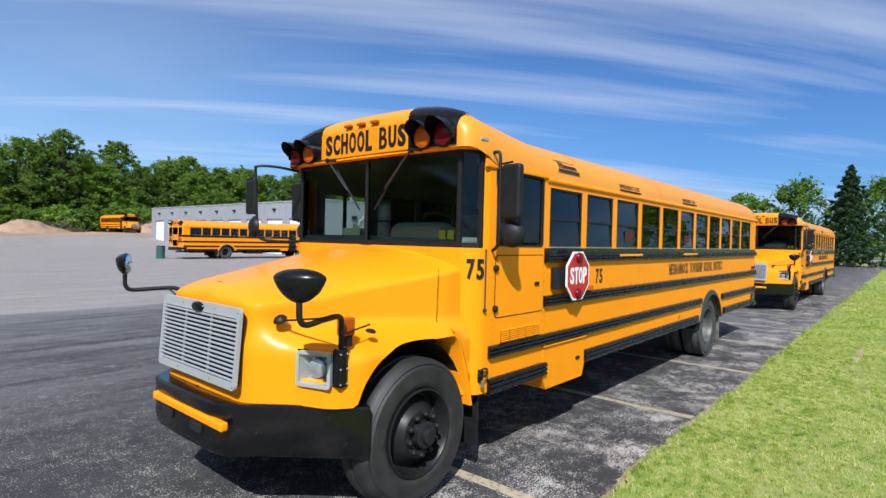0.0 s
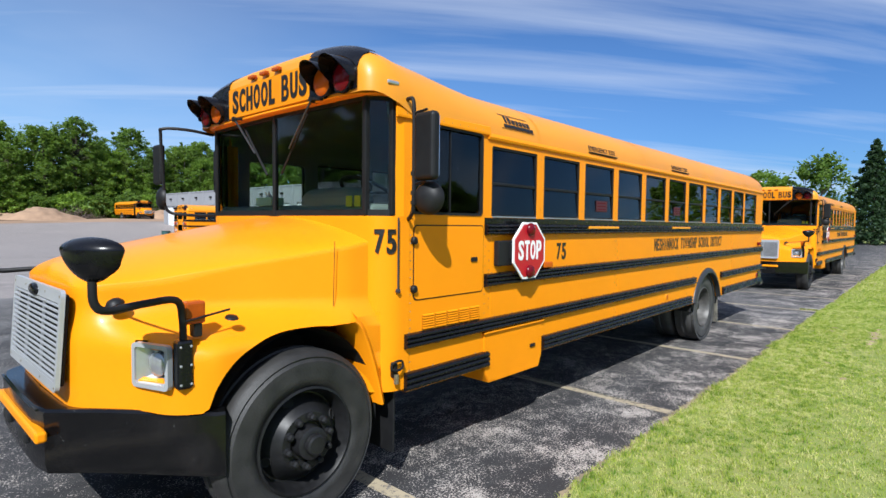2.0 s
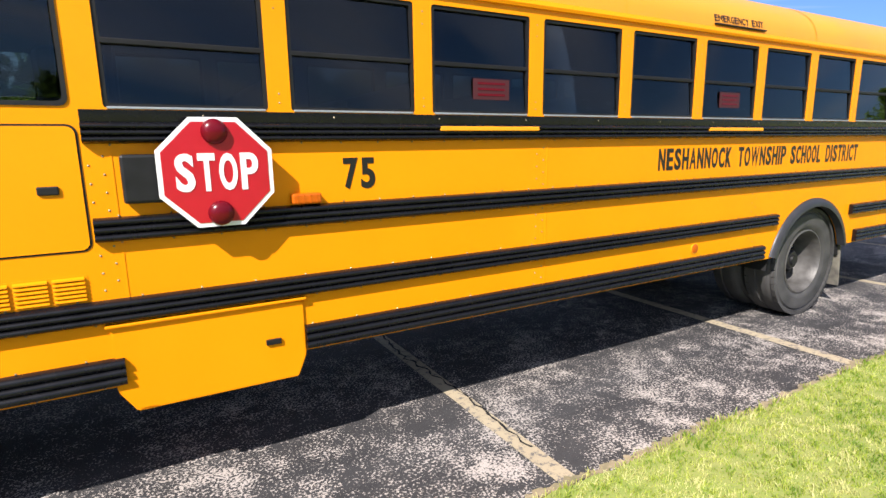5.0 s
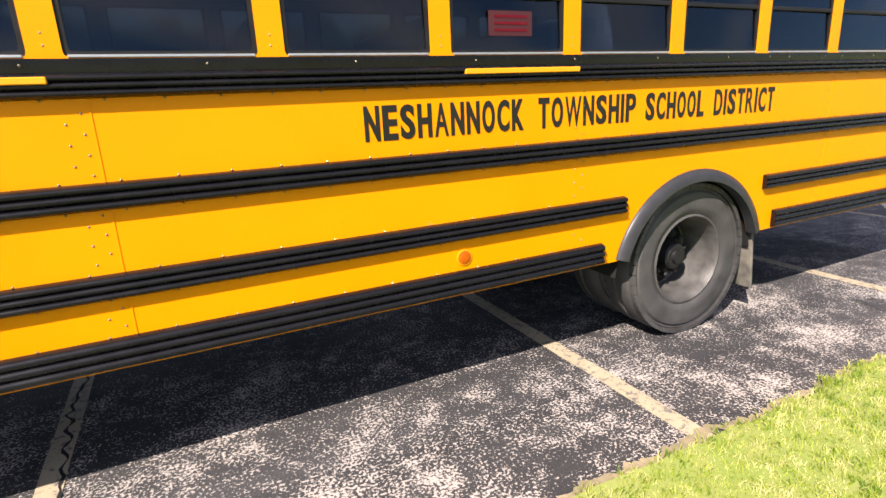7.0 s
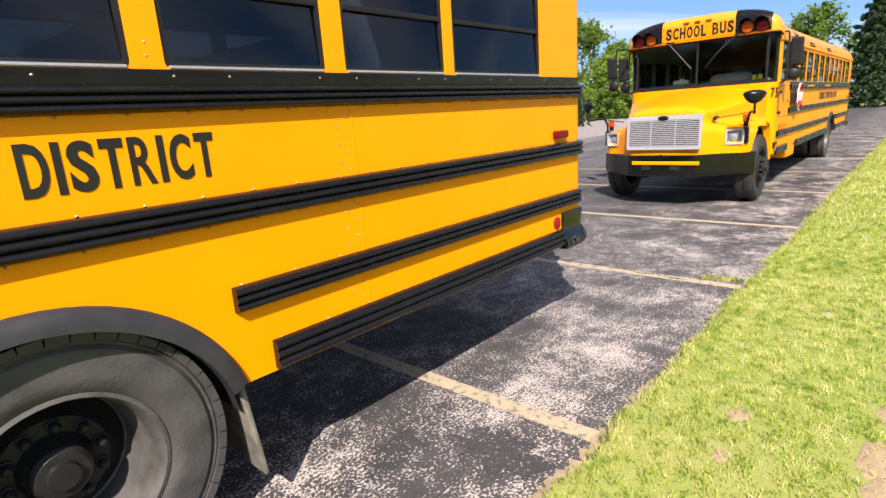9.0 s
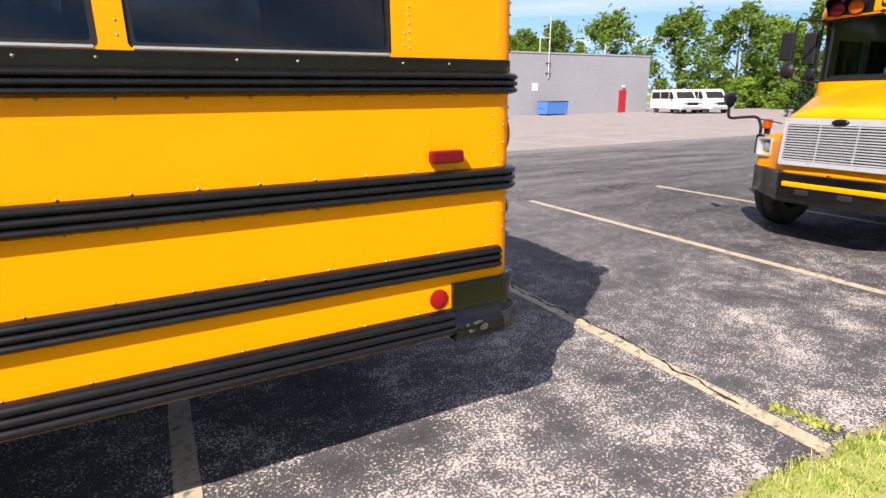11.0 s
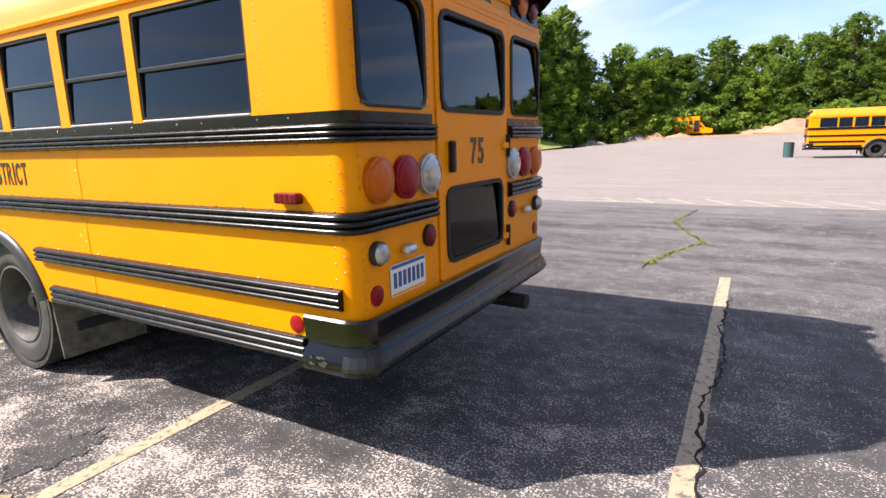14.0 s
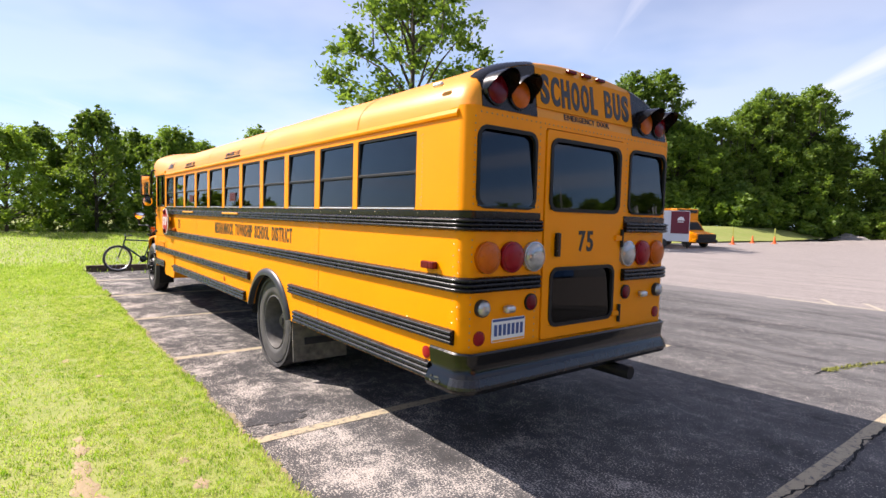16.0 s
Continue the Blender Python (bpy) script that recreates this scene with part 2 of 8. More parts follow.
def part(name, bm, material, parent=None, label="", smooth=None, at=None):
    """Links a bmesh as one mesh object, under a thing or a part; shares the thing's own origin."""
    o = ORIGIN.get(parent.name, Vector()) if parent else Vector(at or (0, 0, 0))
    bmesh.ops.translate(bm, verts=bm.verts, vec=-o)
    me = bpy.data.meshes.new(name)
    if smooth:
        for f in bm.faces:
            f.smooth = True
        for e in bm.edges:
            if len(e.link_faces) != 2 or e.calc_face_angle(0) > radians(smooth):
                e.smooth = False
    bm.to_mesh(me)
    bm.free()
    for m in (material if isinstance(material, (list, tuple)) else [material]):
        me.materials.append(m)
    ob = new(name, me)
    if parent:
        ob.parent = parent
        if label:
            ob["label"] = label
    else:
        ob.location = o
    ORIGIN[ob.name] = o
    return ob


def thing(name, at, label, category, group=""):
    """An Empty at a thing's base, which carries its parts."""
    ob = new(name)
    ob.empty_display_size = 0.3
    ob.location = at
    ORIGIN[ob.name] = Vector(at)
    return tagged(ob, label, category, group)


def box(bm, lo, hi, bevel=0.0, seg=2):
    r = bmesh.ops.create_cube(bm, size=1)
    for v in r["verts"]:
        v.co = Vector([lo[i] + (v.co[i] + 0.5) * (hi[i] - lo[i]) for i in range(3)])
    if bevel:
        es = list({e for v in r["verts"] for e in v.link_edges})
        bmesh.ops.bevel(bm, geom=es, offset=bevel, segments=seg, affect="EDGES", profile=0.5)
    return bm


def nbox(lo, hi, bevel=0.0, seg=2):
    return box(bmesh.new(), lo, hi, bevel, seg)


def frame_to(d):
    return Vector(d).normalized().to_track_quat("Z", "Y").to_matrix()


def lathe(bm, center, axis, profile, seg=32, arc=None):
    """Turns (radius, height) pairs about an axis through a centre."""
    R, c = frame_to(axis), Vector(center)
    rings = []
    a0, a1 = arc or (0, 2 * math.pi)
    n = seg if not arc else seg + 1
    for r, h in profile:
        if r < 1e-6 and not arc:
            rings.append([bm.verts.new(c + R @ Vector((0, 0, h)))])
        else:
            rings.append([bm.verts.new(c + R @ Vector((r * math.cos(a0 + (a1 - a0) * k / seg), r * math.sin(a0 + (a1 - a0) * k / seg), h))) for k in range(n)])
    for A, B in zip(rings, rings[1:]):
        for k in range(seg):
            k2 = (k + 1) % n if not arc else k + 1
            q = []
            for v in ((A[k] if len(A) > 1 else A[0]), (A[k2] if len(A) > 1 else A[0]), (B[k2] if len(B) > 1 else B[0]), (B[k] if len(B) > 1 else B[0])):
                if v not in q:
                    q.append(v)
            if len(q) > 2:
                bm.faces.new(q)
    return bm


def rod(bm, a, b, r, seg=10):
    a, b = Vector(a), Vector(b)
    h = (b - a).length
    return lathe(bm, a, b - a, [(0, 0), (r, 0), (r, h), (0, h)], seg)


def smooth_path(points, n=6):
    """A rounded line through the points (Catmull-Rom)."""
    P = [Vector(p) for p in points]
    P = [2 * P[0] - P[1]] + P + [2 * P[-1] - P[-2]]
    out = []
    for i in range(1, len(P) - 2):
        for k in range(n):
            t = k / n
            a, b, c, d = P[i - 1:i + 3]
            out.append(0.5 * (2 * b + (c - a) * t + (2 * a - 5 * b + 4 * c - d) * t * t + (3 * b - 3 * c + d - a) * t ** 3))
    return out + [P[-2]]


def tube(bm, points, r, seg=8, n=6, r_end=None):
    P = smooth_path(points, n) if n > 1 else [Vector(p) for p in points]
    rings, up = [], None
    for i, p in enumerate(P):
        d = (P[min(i + 1, len(P) - 1)] - P[max(i - 1, 0)]).normalized()
        up = (up - d * up.dot(d)) if up else d.orthogonal()
        up.normalize()
        s = d.cross(up)
        rr = r if r_end is None else r + (r_end - r) * i / (len(P) - 1)
        rings.append([bm.verts.new(p + rr * (math.cos(2 * math.pi * k / seg) * up + math.sin(2 * math.pi * k / seg) * s)) for k in range(seg)])
    for A, B in zip(rings, rings[1:]):
        for k in range(seg):
            bm.faces.new((A[k], A[(k + 1) % seg], B[(k + 1) % seg], B[k]))
    bm.faces.new(list(reversed(rings[0]))); bm.faces.new(rings[-1])
    return bm


def rounded(x0, y0, x1, y1, r, n=5):
    """Corner points of a rounded rectangle, counter-clockwise."""
    out = []
    for cx, cy, a in ((x1 - r, y1 - r, 0), (x0 + r, y1 - r, 90), (x0 + r, y0 + r, 180), (x1 - r, y0 + r, 270)):
        out += [(cx + r * math.cos(radians(a + 90 * k / n)), cy + r * math.sin(radians(a + 90 * k / n))) for k in range(n + 1)]
    return out


def plate(bm, outer, holes, place, depth):
    """A flat sheet with holes, given thickness; place turns (a, b) into a world point and depth is a vector."""
    edges = []
    for loop in [outer] + list(holes):
        vs = [bm.verts.new(place(a, b)) for a, b in loop]
        edges += [bm.edges.new((vs[k], vs[(k + 1) % len(vs)])) for k in range(len(vs))]
    g = bmesh.ops.triangle_fill(bm, use_beauty=True, use_dissolve=False, edges=edges)
    fs = [f for f in g["geom"] if isinstance(f, bmesh.types.BMFace)]
    ex = bmesh.ops.extrude_face_region(bm, geom=fs)
    bmesh.ops.translate(bm, verts=[v for v in ex["geom"] if isinstance(v, bmesh.types.BMVert)], vec=Vector(depth))
    bmesh.ops.recalc_face_normals(bm, faces=bm.faces)
    return bm


def side_at(y):
    return lambda a, b: Vector((a, y, b))


def rear_at(x):
    return lambda a, b: Vector((x, a, b))


def sweep(bm, path, profile, caps=True):
    """Runs a profile of (outward, z) pairs along a plan line; outward is to the right of the way along it."""
    P = [Vector((x, y, 0)) for x, y in path]
    rings = []
    for i, p in enumerate(P):
        a = (p - P[i - 1]).normalized() if i else None
        b = (P[i + 1] - p).normalized() if i < len(P) - 1 else None
        a, b = a or b, b or a
        na, nb = Vector((a.y, -a.x, 0)), Vector((b.y, -b.x, 0))
        m = (na + nb) / max(0.3, 1 + na.dot(nb))
        rings.append([bm.verts.new(p + m * o + Vector((0, 0, z))) for o, z in profile])
    n = len(profile)
    for A, B in zip(rings, rings[1:]):
        for k in range(n - 1):
            bm.faces.new((A[k], B[k], B[k + 1], A[k + 1]))
    if caps:
        for R in (rings[0], rings[-1]):
            if n > 2:
                bm.faces.new(R)
    bmesh.ops.recalc_face_normals(bm, faces=bm.faces)
    return bm


GLYPHS = {}
WIDE = {"I": 0.30, "W": 1.42, "M": 1.30, " ": 0.62, "L": 0.86, "T": 0.92}


def glyph(ch, squeeze, fat):
    """One letter of the built-in font, squeezed to a narrow cut and then thickened, in a box 1 x 1."""
    if (ch, squeeze, fat) not in GLYPHS:
        cu = bpy.data.curves.new("letters", "FONT")
        cu.body, cu.size, cu.resolution_u = ch, 1.0, 4
        ob = bpy.data.objects.new("letters", cu)
        scene.collection.objects.link(ob)
        dg = bpy.context.evaluated_depsgraph_get()
        line = ob.to_curve(dg).copy()
        ob.to_curve_clear()
        for sp in line.splines:
            for q in sp.bezier_points:
                q.handle_left_type = q.handle_right_type = "FREE"
            for q in sp.bezier_points:
                for v in (q.co, q.handle_left, q.handle_right):
                    v.x *= squeeze
        line.dimensions, line.fill_mode, line.offset, line.extrude, line.resolution_u = "2D", "BOTH", fat, 0.5, 4
        ob2 = bpy.data.objects.new("letters", line)
        scene.collection.objects.link(ob2)
        me = bpy.data.meshes.new_from_object(ob2.evaluated_get(bpy.context.evaluated_depsgraph_get()))
        vs = [v.co.copy() for v in me.vertices]
        fs = list({tuple(sorted(p.vertices)): tuple(p.vertices) for p in me.polygons}.values())
        for o in (ob, ob2):
            bpy.data.objects.remove(o)
        bpy.data.curves.remove(line); bpy.data.curves.remove(cu); bpy.data.meshes.remove(me)
        x0, x1, y0, y1 = min(v.x for v in vs), max(v.x for v in vs), min(v.y for v in vs), max(v.y for v in vs)
        GLYPHS[ch, squeeze, fat] = [((v.x - x0) / (x1 - x0), (v.y - y0) / (y1 - y0), v.z + 0.5) for v in vs], fs
    return GLYPHS[ch, squeeze, fat]


def lettering(body, place, w, h, depth, material, parent, fat=0.038, gap=0.185):
    """A line of narrow bold capitals, w wide and h high, each letter a mesh of its own."""
    total = sum(WIDE.get(c, 1.0) + gap for c in body) - gap
    x = 0.0
    for c in body:
        cw = WIDE.get(c, 1.0)
        if c != " ":
            natural = {"I": 0.13, "W": 1.02, "M": 0.80}.get(c, 0.62)
            thin = {"A": 0.4, "W": 0.3, "B": 0.45, "R": 0.5, "M": 0.4, "P": 0.7, "D": 0.8, "G": 0.7}.get(c, 1.0)
            vs, fs = glyph(c, round(min(1.0, 0.73 * (cw * w / total) / h / natural), 2), fat * thin)
            one = bmesh.new()
            made = [one.verts.new(place((x + q[0] * cw) * w / total, q[1] * h, q[2] * depth)) for q in vs]
            for f in fs:
                one.faces.new([made[k] for k in f])
            bmesh.ops.remove_doubles(one, verts=one.verts, dist=1e-5)
            bmesh.ops.recalc_face_normals(one, faces=one.faces)
            part("letter", one, material, parent)
        x += cw + gap


# ---- the school bus ----
BW = 2.32                      # body width
XR = 13.355                    # rear wall
WHEEL_F, WHEEL_R = (3.105, 0.50), (10.06, 0.50)
RAILS = {"belt": (1.628, 1.712), "second": (1.238, 1.338), "third": (0.902, 1.000), "skirt": (0.628, 0.748)}
WINDOWS = [(4.703 + 0.731 * k, 4.703 + 0.731 * k + 0.630) for k in range(10)] + [(11.985, 12.812)]


def flip(y):
    return BW - y


def arch(cx, cz, rx, rz, z0, n=20):
    """Points of a wheel arch from front to rear, starting and ending at height z0."""
    a0 = math.asin(max(-1, (z0 - cz) / rz))
    return [(cx - rx * math.cos(a), cz + rz * math.sin(a)) for a in [a0 + (math.pi - 2 * a0) * k / n for k in range(n + 1)]]


def side_outline(z_top):
    return [(3.82, 0.618)] + arch(10.015, 0.45, 0.60, 0.585, 0.618) + [(13.272, 0.618), (13.272, z_top), (3.82, z_top)]


def ridged(z0, z1, ridges=3, out=0.034, base=0.006):
    pts = [(0, z1), (base, z1)]
    n = ridges * 6
    for k in range(n + 1):
        pts.append((base + out * (0.55 + 0.45 * abs(math.sin(math.pi * ridges * k / n)) ** 0.7), z1 - 0.004 - (z1 - z0 - 0.008) * k / n))
    return pts + [(base, z0), (0, z0)]


def mirrored_path(path):
    return [(x, flip(y)) for x, y in reversed(path)]


def rear_corner(y_end, x_from, n=6, r=0.085):
    """Plan line from the side wall round the rear corner to y_end on the rear wall."""
    pts = [(x_from, 0.0), (XR - r, 0.0)]
    pts += [(XR - r + r * math.sin(math.pi / 2 * k / n), r - r * math.cos(math.pi / 2 * k / n)) for k in range(1, n + 1)]
    return pts + [(XR, y_end)]


def rear_lean(z):
    """How far the rear cap leans forward at a height."""
    return 0.14 * max(0.0, z - 2.40)


def lean_at(x):
    return lambda a, b: Vector((x - rear_lean(b), a, b))


def roof_section(a, b, z0=2.385, n=30, e=3.2):
    out = []
    a += BW / 2 - 1.21
    b -= 0.022
    for k in range(n + 1):
        t = math.pi * k / n
        c, s = math.cos(t), math.sin(t)
        out.append((BW / 2 - a * math.copysign(abs(c) ** (2 / e), c), z0 + b * abs(s) ** (2 / e)))
    return out


def roof_z(y, a, b, z0=2.385, e=3.2):
    b -= 0.022
    h = min(1.0, abs(y - BW / 2) / (a + BW / 2 - 1.21))
    return z0 + b * (1 - h ** e) ** (1 / e)


def loft(bm, sections):
    rings = [[bm.verts.new(p) for p in s] for s in sections]
    for A, B in zip(rings, rings[1:]):
        for k in range(len(A) - 1):
            bm.faces.new((A[k], A[k + 1], B[k + 1], B[k]))
    return rings


def leaned(bm, axis, way, mid, slope):
    """Tips a pane so that its upper edge leans inward."""
    for v in bm.verts:
        v.co[axis] += way * slope * (v.co.z - mid)
    return bm


def tyre_profile(R, w):
    h = w / 2
    return [(0.285, -h + 0.03), (0.33, -h), (R - 0.10, -h - 0.006), (R - 0.035, -h + 0.006), (R - 0.006, -h + 0.035), (R, -h + 0.07),
            (R, -0.025), (R - 0.012, -0.02), (R - 0.012, 0.02), (R, 0.025), (R, h - 0.07), (R - 0.006, h - 0.035), (R - 0.02, h - 0.02), (R - 0.035, h - 0.004),
            (R - 0.045, h - 0.010), (R - 0.06, h + 0.004), (R - 0.10, h + 0.008), (R - 0.13, h + 0.004), (R - 0.15, h + 0.008), (0.33, h), (0.30, h - 0.012), (0.285, h - 0.03)]


def lug_nuts(bus, wheel, c, out, r, h, count=10, size=0.019):
    R = frame_to(out)
    first = None
    for k in range(count):
        a = 2 * math.pi * (k + 0.3) / count
        p = Vector(c) + R @ Vector((r * math.cos(a), r * math.sin(a), h))
        if first is None:
            bm = bmesh.new()
            lathe(bm, p, out, [(size * 1.25, 0), (size * 1.25, 0.008), (size, 0.01), (size, 0.03), (size * 0.6, 0.042), (0, 0.044)], 8)
            first = part("lug_nut", bm, RIM, wheel)
            start = p
        else:
            ob = new("lug_nut", first.data)
            ob.parent = wheel
            ob.location = p - start
            ORIGIN[ob.name] = ORIGIN[bus.name]


def front_wheel(bus, side):
    y, out = (0.170, (0, -1, 0)) if side == "left" else (flip(0.170), (0, 1, 0))
    c = (WHEEL_F[0], y, WHEEL_F[1])
    w = part("front_wheel", lathe(bmesh.new(), c, out, tyre_profile(0.50, 0.27), 56), FRONT_RUBBER, bus, "worn black front tyre with a scuffed sidewall", smooth=35)
    bm = bmesh.new()
    lathe(bm, c, out, [(0.296, 0.118), (0.300, 0.136), (0.288, 0.14), (0.276, 0.12), (0.262, 0.06), (0.255, 0.035), (0.245, 0.035), (0.205, 0.075), (0.175, 0.125), (0.160, 0.140),
                       (0.112, 0.140), (0.108, 0.12), (0.092, 0.12), (0.088, 0.19), (0.07, 0.2), (0.058, 0.2), (0.055, 0.225), (0.045, 0.232), (0, 0.234)], 40)
    part("rim", bm, RIM, w, "black painted steel disc rim", smooth=30)
    R = frame_to(out)
    for k, a in enumerate((0.35, 0.35 + math.pi / 2, 0.35 + math.pi, 0.35 + 1.5 * math.pi)):
        p = Vector(c) + R @ Vector((0.222 * math.cos(a), 0.222 * math.sin(a), 0.056))
        q = Vector((math.cos(a), math.sin(a), 0))
        nrm = R @ (q * 0.62 + Vector((0, 0, 0.78)))
        bm = bmesh.new()
        lathe(bm, p + nrm * 0.002, nrm, [(0, 0.004), (0.024, 0.004), (0.029, 0.008), (0.033, 0.001)], 16)
        part("hand_hole", bm, DARK, w)
    lug_nuts(bus, w, c, out, 0.135, 0.138)


def rear_wheel(bus, side):
    y, out = (0.185, (0, -1, 0)) if side == "left" else (flip(0.185), (0, 1, 0))
    c = Vector((WHEEL_R[0], y, WHEEL_R[1]))
    w = part("rear_wheel", lathe(bmesh.new(), c, out, tyre_profile(0.50, 0.27), 56), RUBBER, bus, "weathered grey-black rear dual tyre with block tread", smooth=35)
    part("inner_dual_tyre", lathe(bmesh.new(), c - Vector(out) * 0.33, out, tyre_profile(0.50, 0.27), 40), RUBBER, w, smooth=35)
    bm = bmesh.new()
    lathe(bm, c, out, [(0.296, 0.108), (0.300, 0.128), (0.286, 0.132), (0.276, 0.11), (0.262, 0.06), (0.255, -0.02), (0.240, -0.06), (0.236, -0.115), (0.225, -0.125)], 48)
    part("rim", bm, RIM_GREY, w, "bare grey steel rim with dried mud", smooth=30)
    bm = bmesh.new()
    lathe(bm, c, out, [(0.236, -0.124), (0.19, -0.10), (0.165, -0.062), (0.115, -0.055), (0.098, -0.03), (0.090, 0.02), (0.076, 0.036), (0.05, 0.038), (0.045, 0.055), (0, 0.058)], 36)
    part("hub", bm, RIM, w, smooth=30)
    lug_nuts(bus, w, c, out, 0.14, -0.056)
    bm = bmesh.new()
    for s in (-1, 1):
        for k in range(46):
            a = 2 * math.pi * (k + 0.25 * s) / 46
            R = Matrix.Rotation(a, 3, "Y")
            b0 = len(bm.verts)
            box(bm, (-0.0305, s * 0.118 - 0.028, 0.470), (0.0305, s * 0.118 + 0.004, 0.497))
            bm.verts.ensure_lookup_table()
            for v in bm.verts[b0:]:
                v.co = R @ v.co + c
    tagged(part("tread", bm, RUBBER, w), kind="stuff")


def lamp(bus, name, p, out, r, depth, lens, bezel=None, label=""):
    bm = bmesh.new()
    lathe(bm, p, out, [(r * 1.12, 0), (r * 1.12, depth * 0.5), (r * 1.0, depth * 0.55), (r * 0.9, depth * 0.5)], 24)
    b = part(name, bm, bezel or BLACK_MATT, bus, label, smooth=30)
    bm = bmesh.new()
    lathe(bm, p, out, [(r, depth * 0.45), (r * 0.98, depth * 0.62), (r * 0.8, depth * 0.85), (r * 0.45, depth * 0.97), (0, depth)], 24)
    part("lens", bm, lens, b, smooth=40)
    return b


def warning_lamp(bus, p, out, lens):
    """A round flasher under a black half-round visor."""
    out = Vector(out)
    b = lamp(bus, "warning_lamp", p, out, 0.088, 0.045, lens, BLACK)
    R = frame_to(out)
    up = Vector((0, 0, 1))
    s = out.cross(up)
    bm = bmesh.new()
    ring = []
    for d, r in ((0.0, 0.112), (0.08, 0.112), (0.165, 0.108)):
        row = []
        for k in range(17):
            a = math.pi * (-0.12 + 1.24 * k / 16)
            reach = d * (0.25 + 0.75 * max(0, math.sin(a)) ** 0.6)
            row.append((Vector(p) + out * reach + r * (math.cos(a) * s + math.sin(a) * up), Vector(p) + out * reach + (r - 0.006) * (math.cos(a) * s + math.sin(a) * up)))
        ring.append(row)
    for layer in (0, 1):
        vs = [[bm.verts.new(q[layer]) for q in row] for row in ring]
        for A, B in zip(vs, vs[1:]):
            for k in range(16):
                bm.faces.new((A[k], A[k + 1], B[k + 1], B[k]))
    part("visor", bm, BLACK, b, smooth=40)


def smoothstep(x):
    x = min(1.0, max(0.0, x))
    return x * x * (3 - 2 * x)


def rounded_curve(ps, xs, p, width):
    """A polyline value averaged over a window, so that its corners are rounded."""
    return sum(np.interp(min(1, max(0, p + width * (k - 3) / 3)), ps, xs) for k in range(7)) / 7


def hood_point(p, v):
    """A point of the left half of the hood: p runs from the nose round to the cowl, v from the lower edge up to the ridge."""
    fx = rounded_curve([0, 0.2, 0.33, 0.42, 0.5, 1], [2.12, 2.13, 2.345, 2.43, 2.60, 3.64], p, 0.03)
    fy = rounded_curve([0, 0.2, 0.33, 0.42, 0.5, 1], [BW / 2, 0.62, 0.365, 0.145, 0.045, 0.035], p, 0.03)
    hx = rounded_curve([0, 0.2, 0.26, 1], [2.15, 2.16, 2.21, 3.64], p, 0.025)
    hy = rounded_curve([0, 0.2, 0.26, 0.9, 1], [BW / 2, 0.66, 0.585, 0.13, 0.115], p, 0.025)
    if p == 0:
        fy = hy = BW / 2
    z_edge = 0.785
    if fx > 2.56:
        d = abs(fx - 3.10) / 0.545
        z_edge = 0.60 + 0.525 * max(0, 1 - d ** 2.6) ** (1 / 2.6) if d < 1 else 0.60
        z_edge = max(z_edge, 0.785) if fx < 3 else max(z_edge, 1.115)
    crease = np.interp(p, [0, 0.22, 0.4, 1], [1.385, 1.375, 1.40, 1.60])
    if v <= 1:
        z = z_edge + (crease - z_edge) * v
        top = np.interp(p, [0.2, 0.35, 0.6, 1], [1.22, 1.20, 1.20, 1.19])
        b = 1 - smoothstep((z - (top - 0.13)) / 0.20)
        return Vector((hx + (fx - hx) * b, hy + (fy - hy) * b, z))
    q = v - 1
    cx = np.interp(p, [0, 0.2, 1], [2.19, 2.30, 3.64])
    ztop = 1.465 + 0.30 * max(0, (cx - 2.19) / 1.45) ** 0.85
    rise = math.sin(q * math.pi / 2) ** 0.85
    k = q ** 1.15
    return Vector((hx + (cx - hx) * k, hy + (BW / 2 - hy) * k, crease + (ztop - crease) * rise))


def lamp_axes(s):
    """Centre and axes of a headlamp: -1 on the left, 1 on the right."""
    c = Vector((2.385, 0.25 if s < 0 else flip(0.25), 1.016))
    nrm = Vector((-0.94, 0.34 * s, 0)).normalized()
    tan = Vector((0, 0, 1)).cross(nrm)
    return c, nrm, tan, lambda a, b, d: c + tan * a + Vector((0, 0, b)) + nrm * d


def hood_mesh():
    bm = bmesh.new()
    vs = [k / 16 for k in range(16)] + [1 + (k / 16) ** 1.6 for k in range(17)]
    for side in (0, 1):
        rows = []
        for i in range(81):
            row = []
            for v in vs:
                q = hood_point(i / 80, v)
                if side:
                    q = Vector((q.x, flip(q.y), q.z))
                row.append(bm.verts.new(q))
            rows.append(row)
        for A, B in zip(rows, rows[1:]):
            for k in range(len(vs) - 1):
                f = (A[k], A[k + 1], B[k + 1], B[k])
                bm.faces.new(f if side else tuple(reversed(f)))
    bmesh.ops.remove_doubles(bm, verts=bm.verts, dist=0.0008)
    for s in (-1, 1):
        c, nrm, tan, _ = lamp_axes(s)
        gone = [q for q in bm.faces if abs((q.calc_center_median() - c).dot(tan)) < 0.106 and abs(q.calc_center_median().z - c.z) < 0.094 and abs((q.calc_center_median() - c).dot(nrm)) < 0.2]
        bmesh.ops.delete(bm, geom=gone, context="FACES")
    bmesh.ops.recalc_face_normals(bm, faces=bm.faces)
    # folded edge all along the rim
    es = [e for e in bm.edges if e.is_boundary and sum(v.co.z for v in e.verts) / 2 < 1.4]
    g = bmesh.ops.extrude_edge_only(bm, edges=es)
    for v in g["geom"]:
        if isinstance(v, bmesh.types.BMVert):
            d = Vector((3.1, BW / 2, v.co.z)) - v.co
            v.co += Vector((0.0, math.copysign(0.05, d.y), 0.012))
    return bm


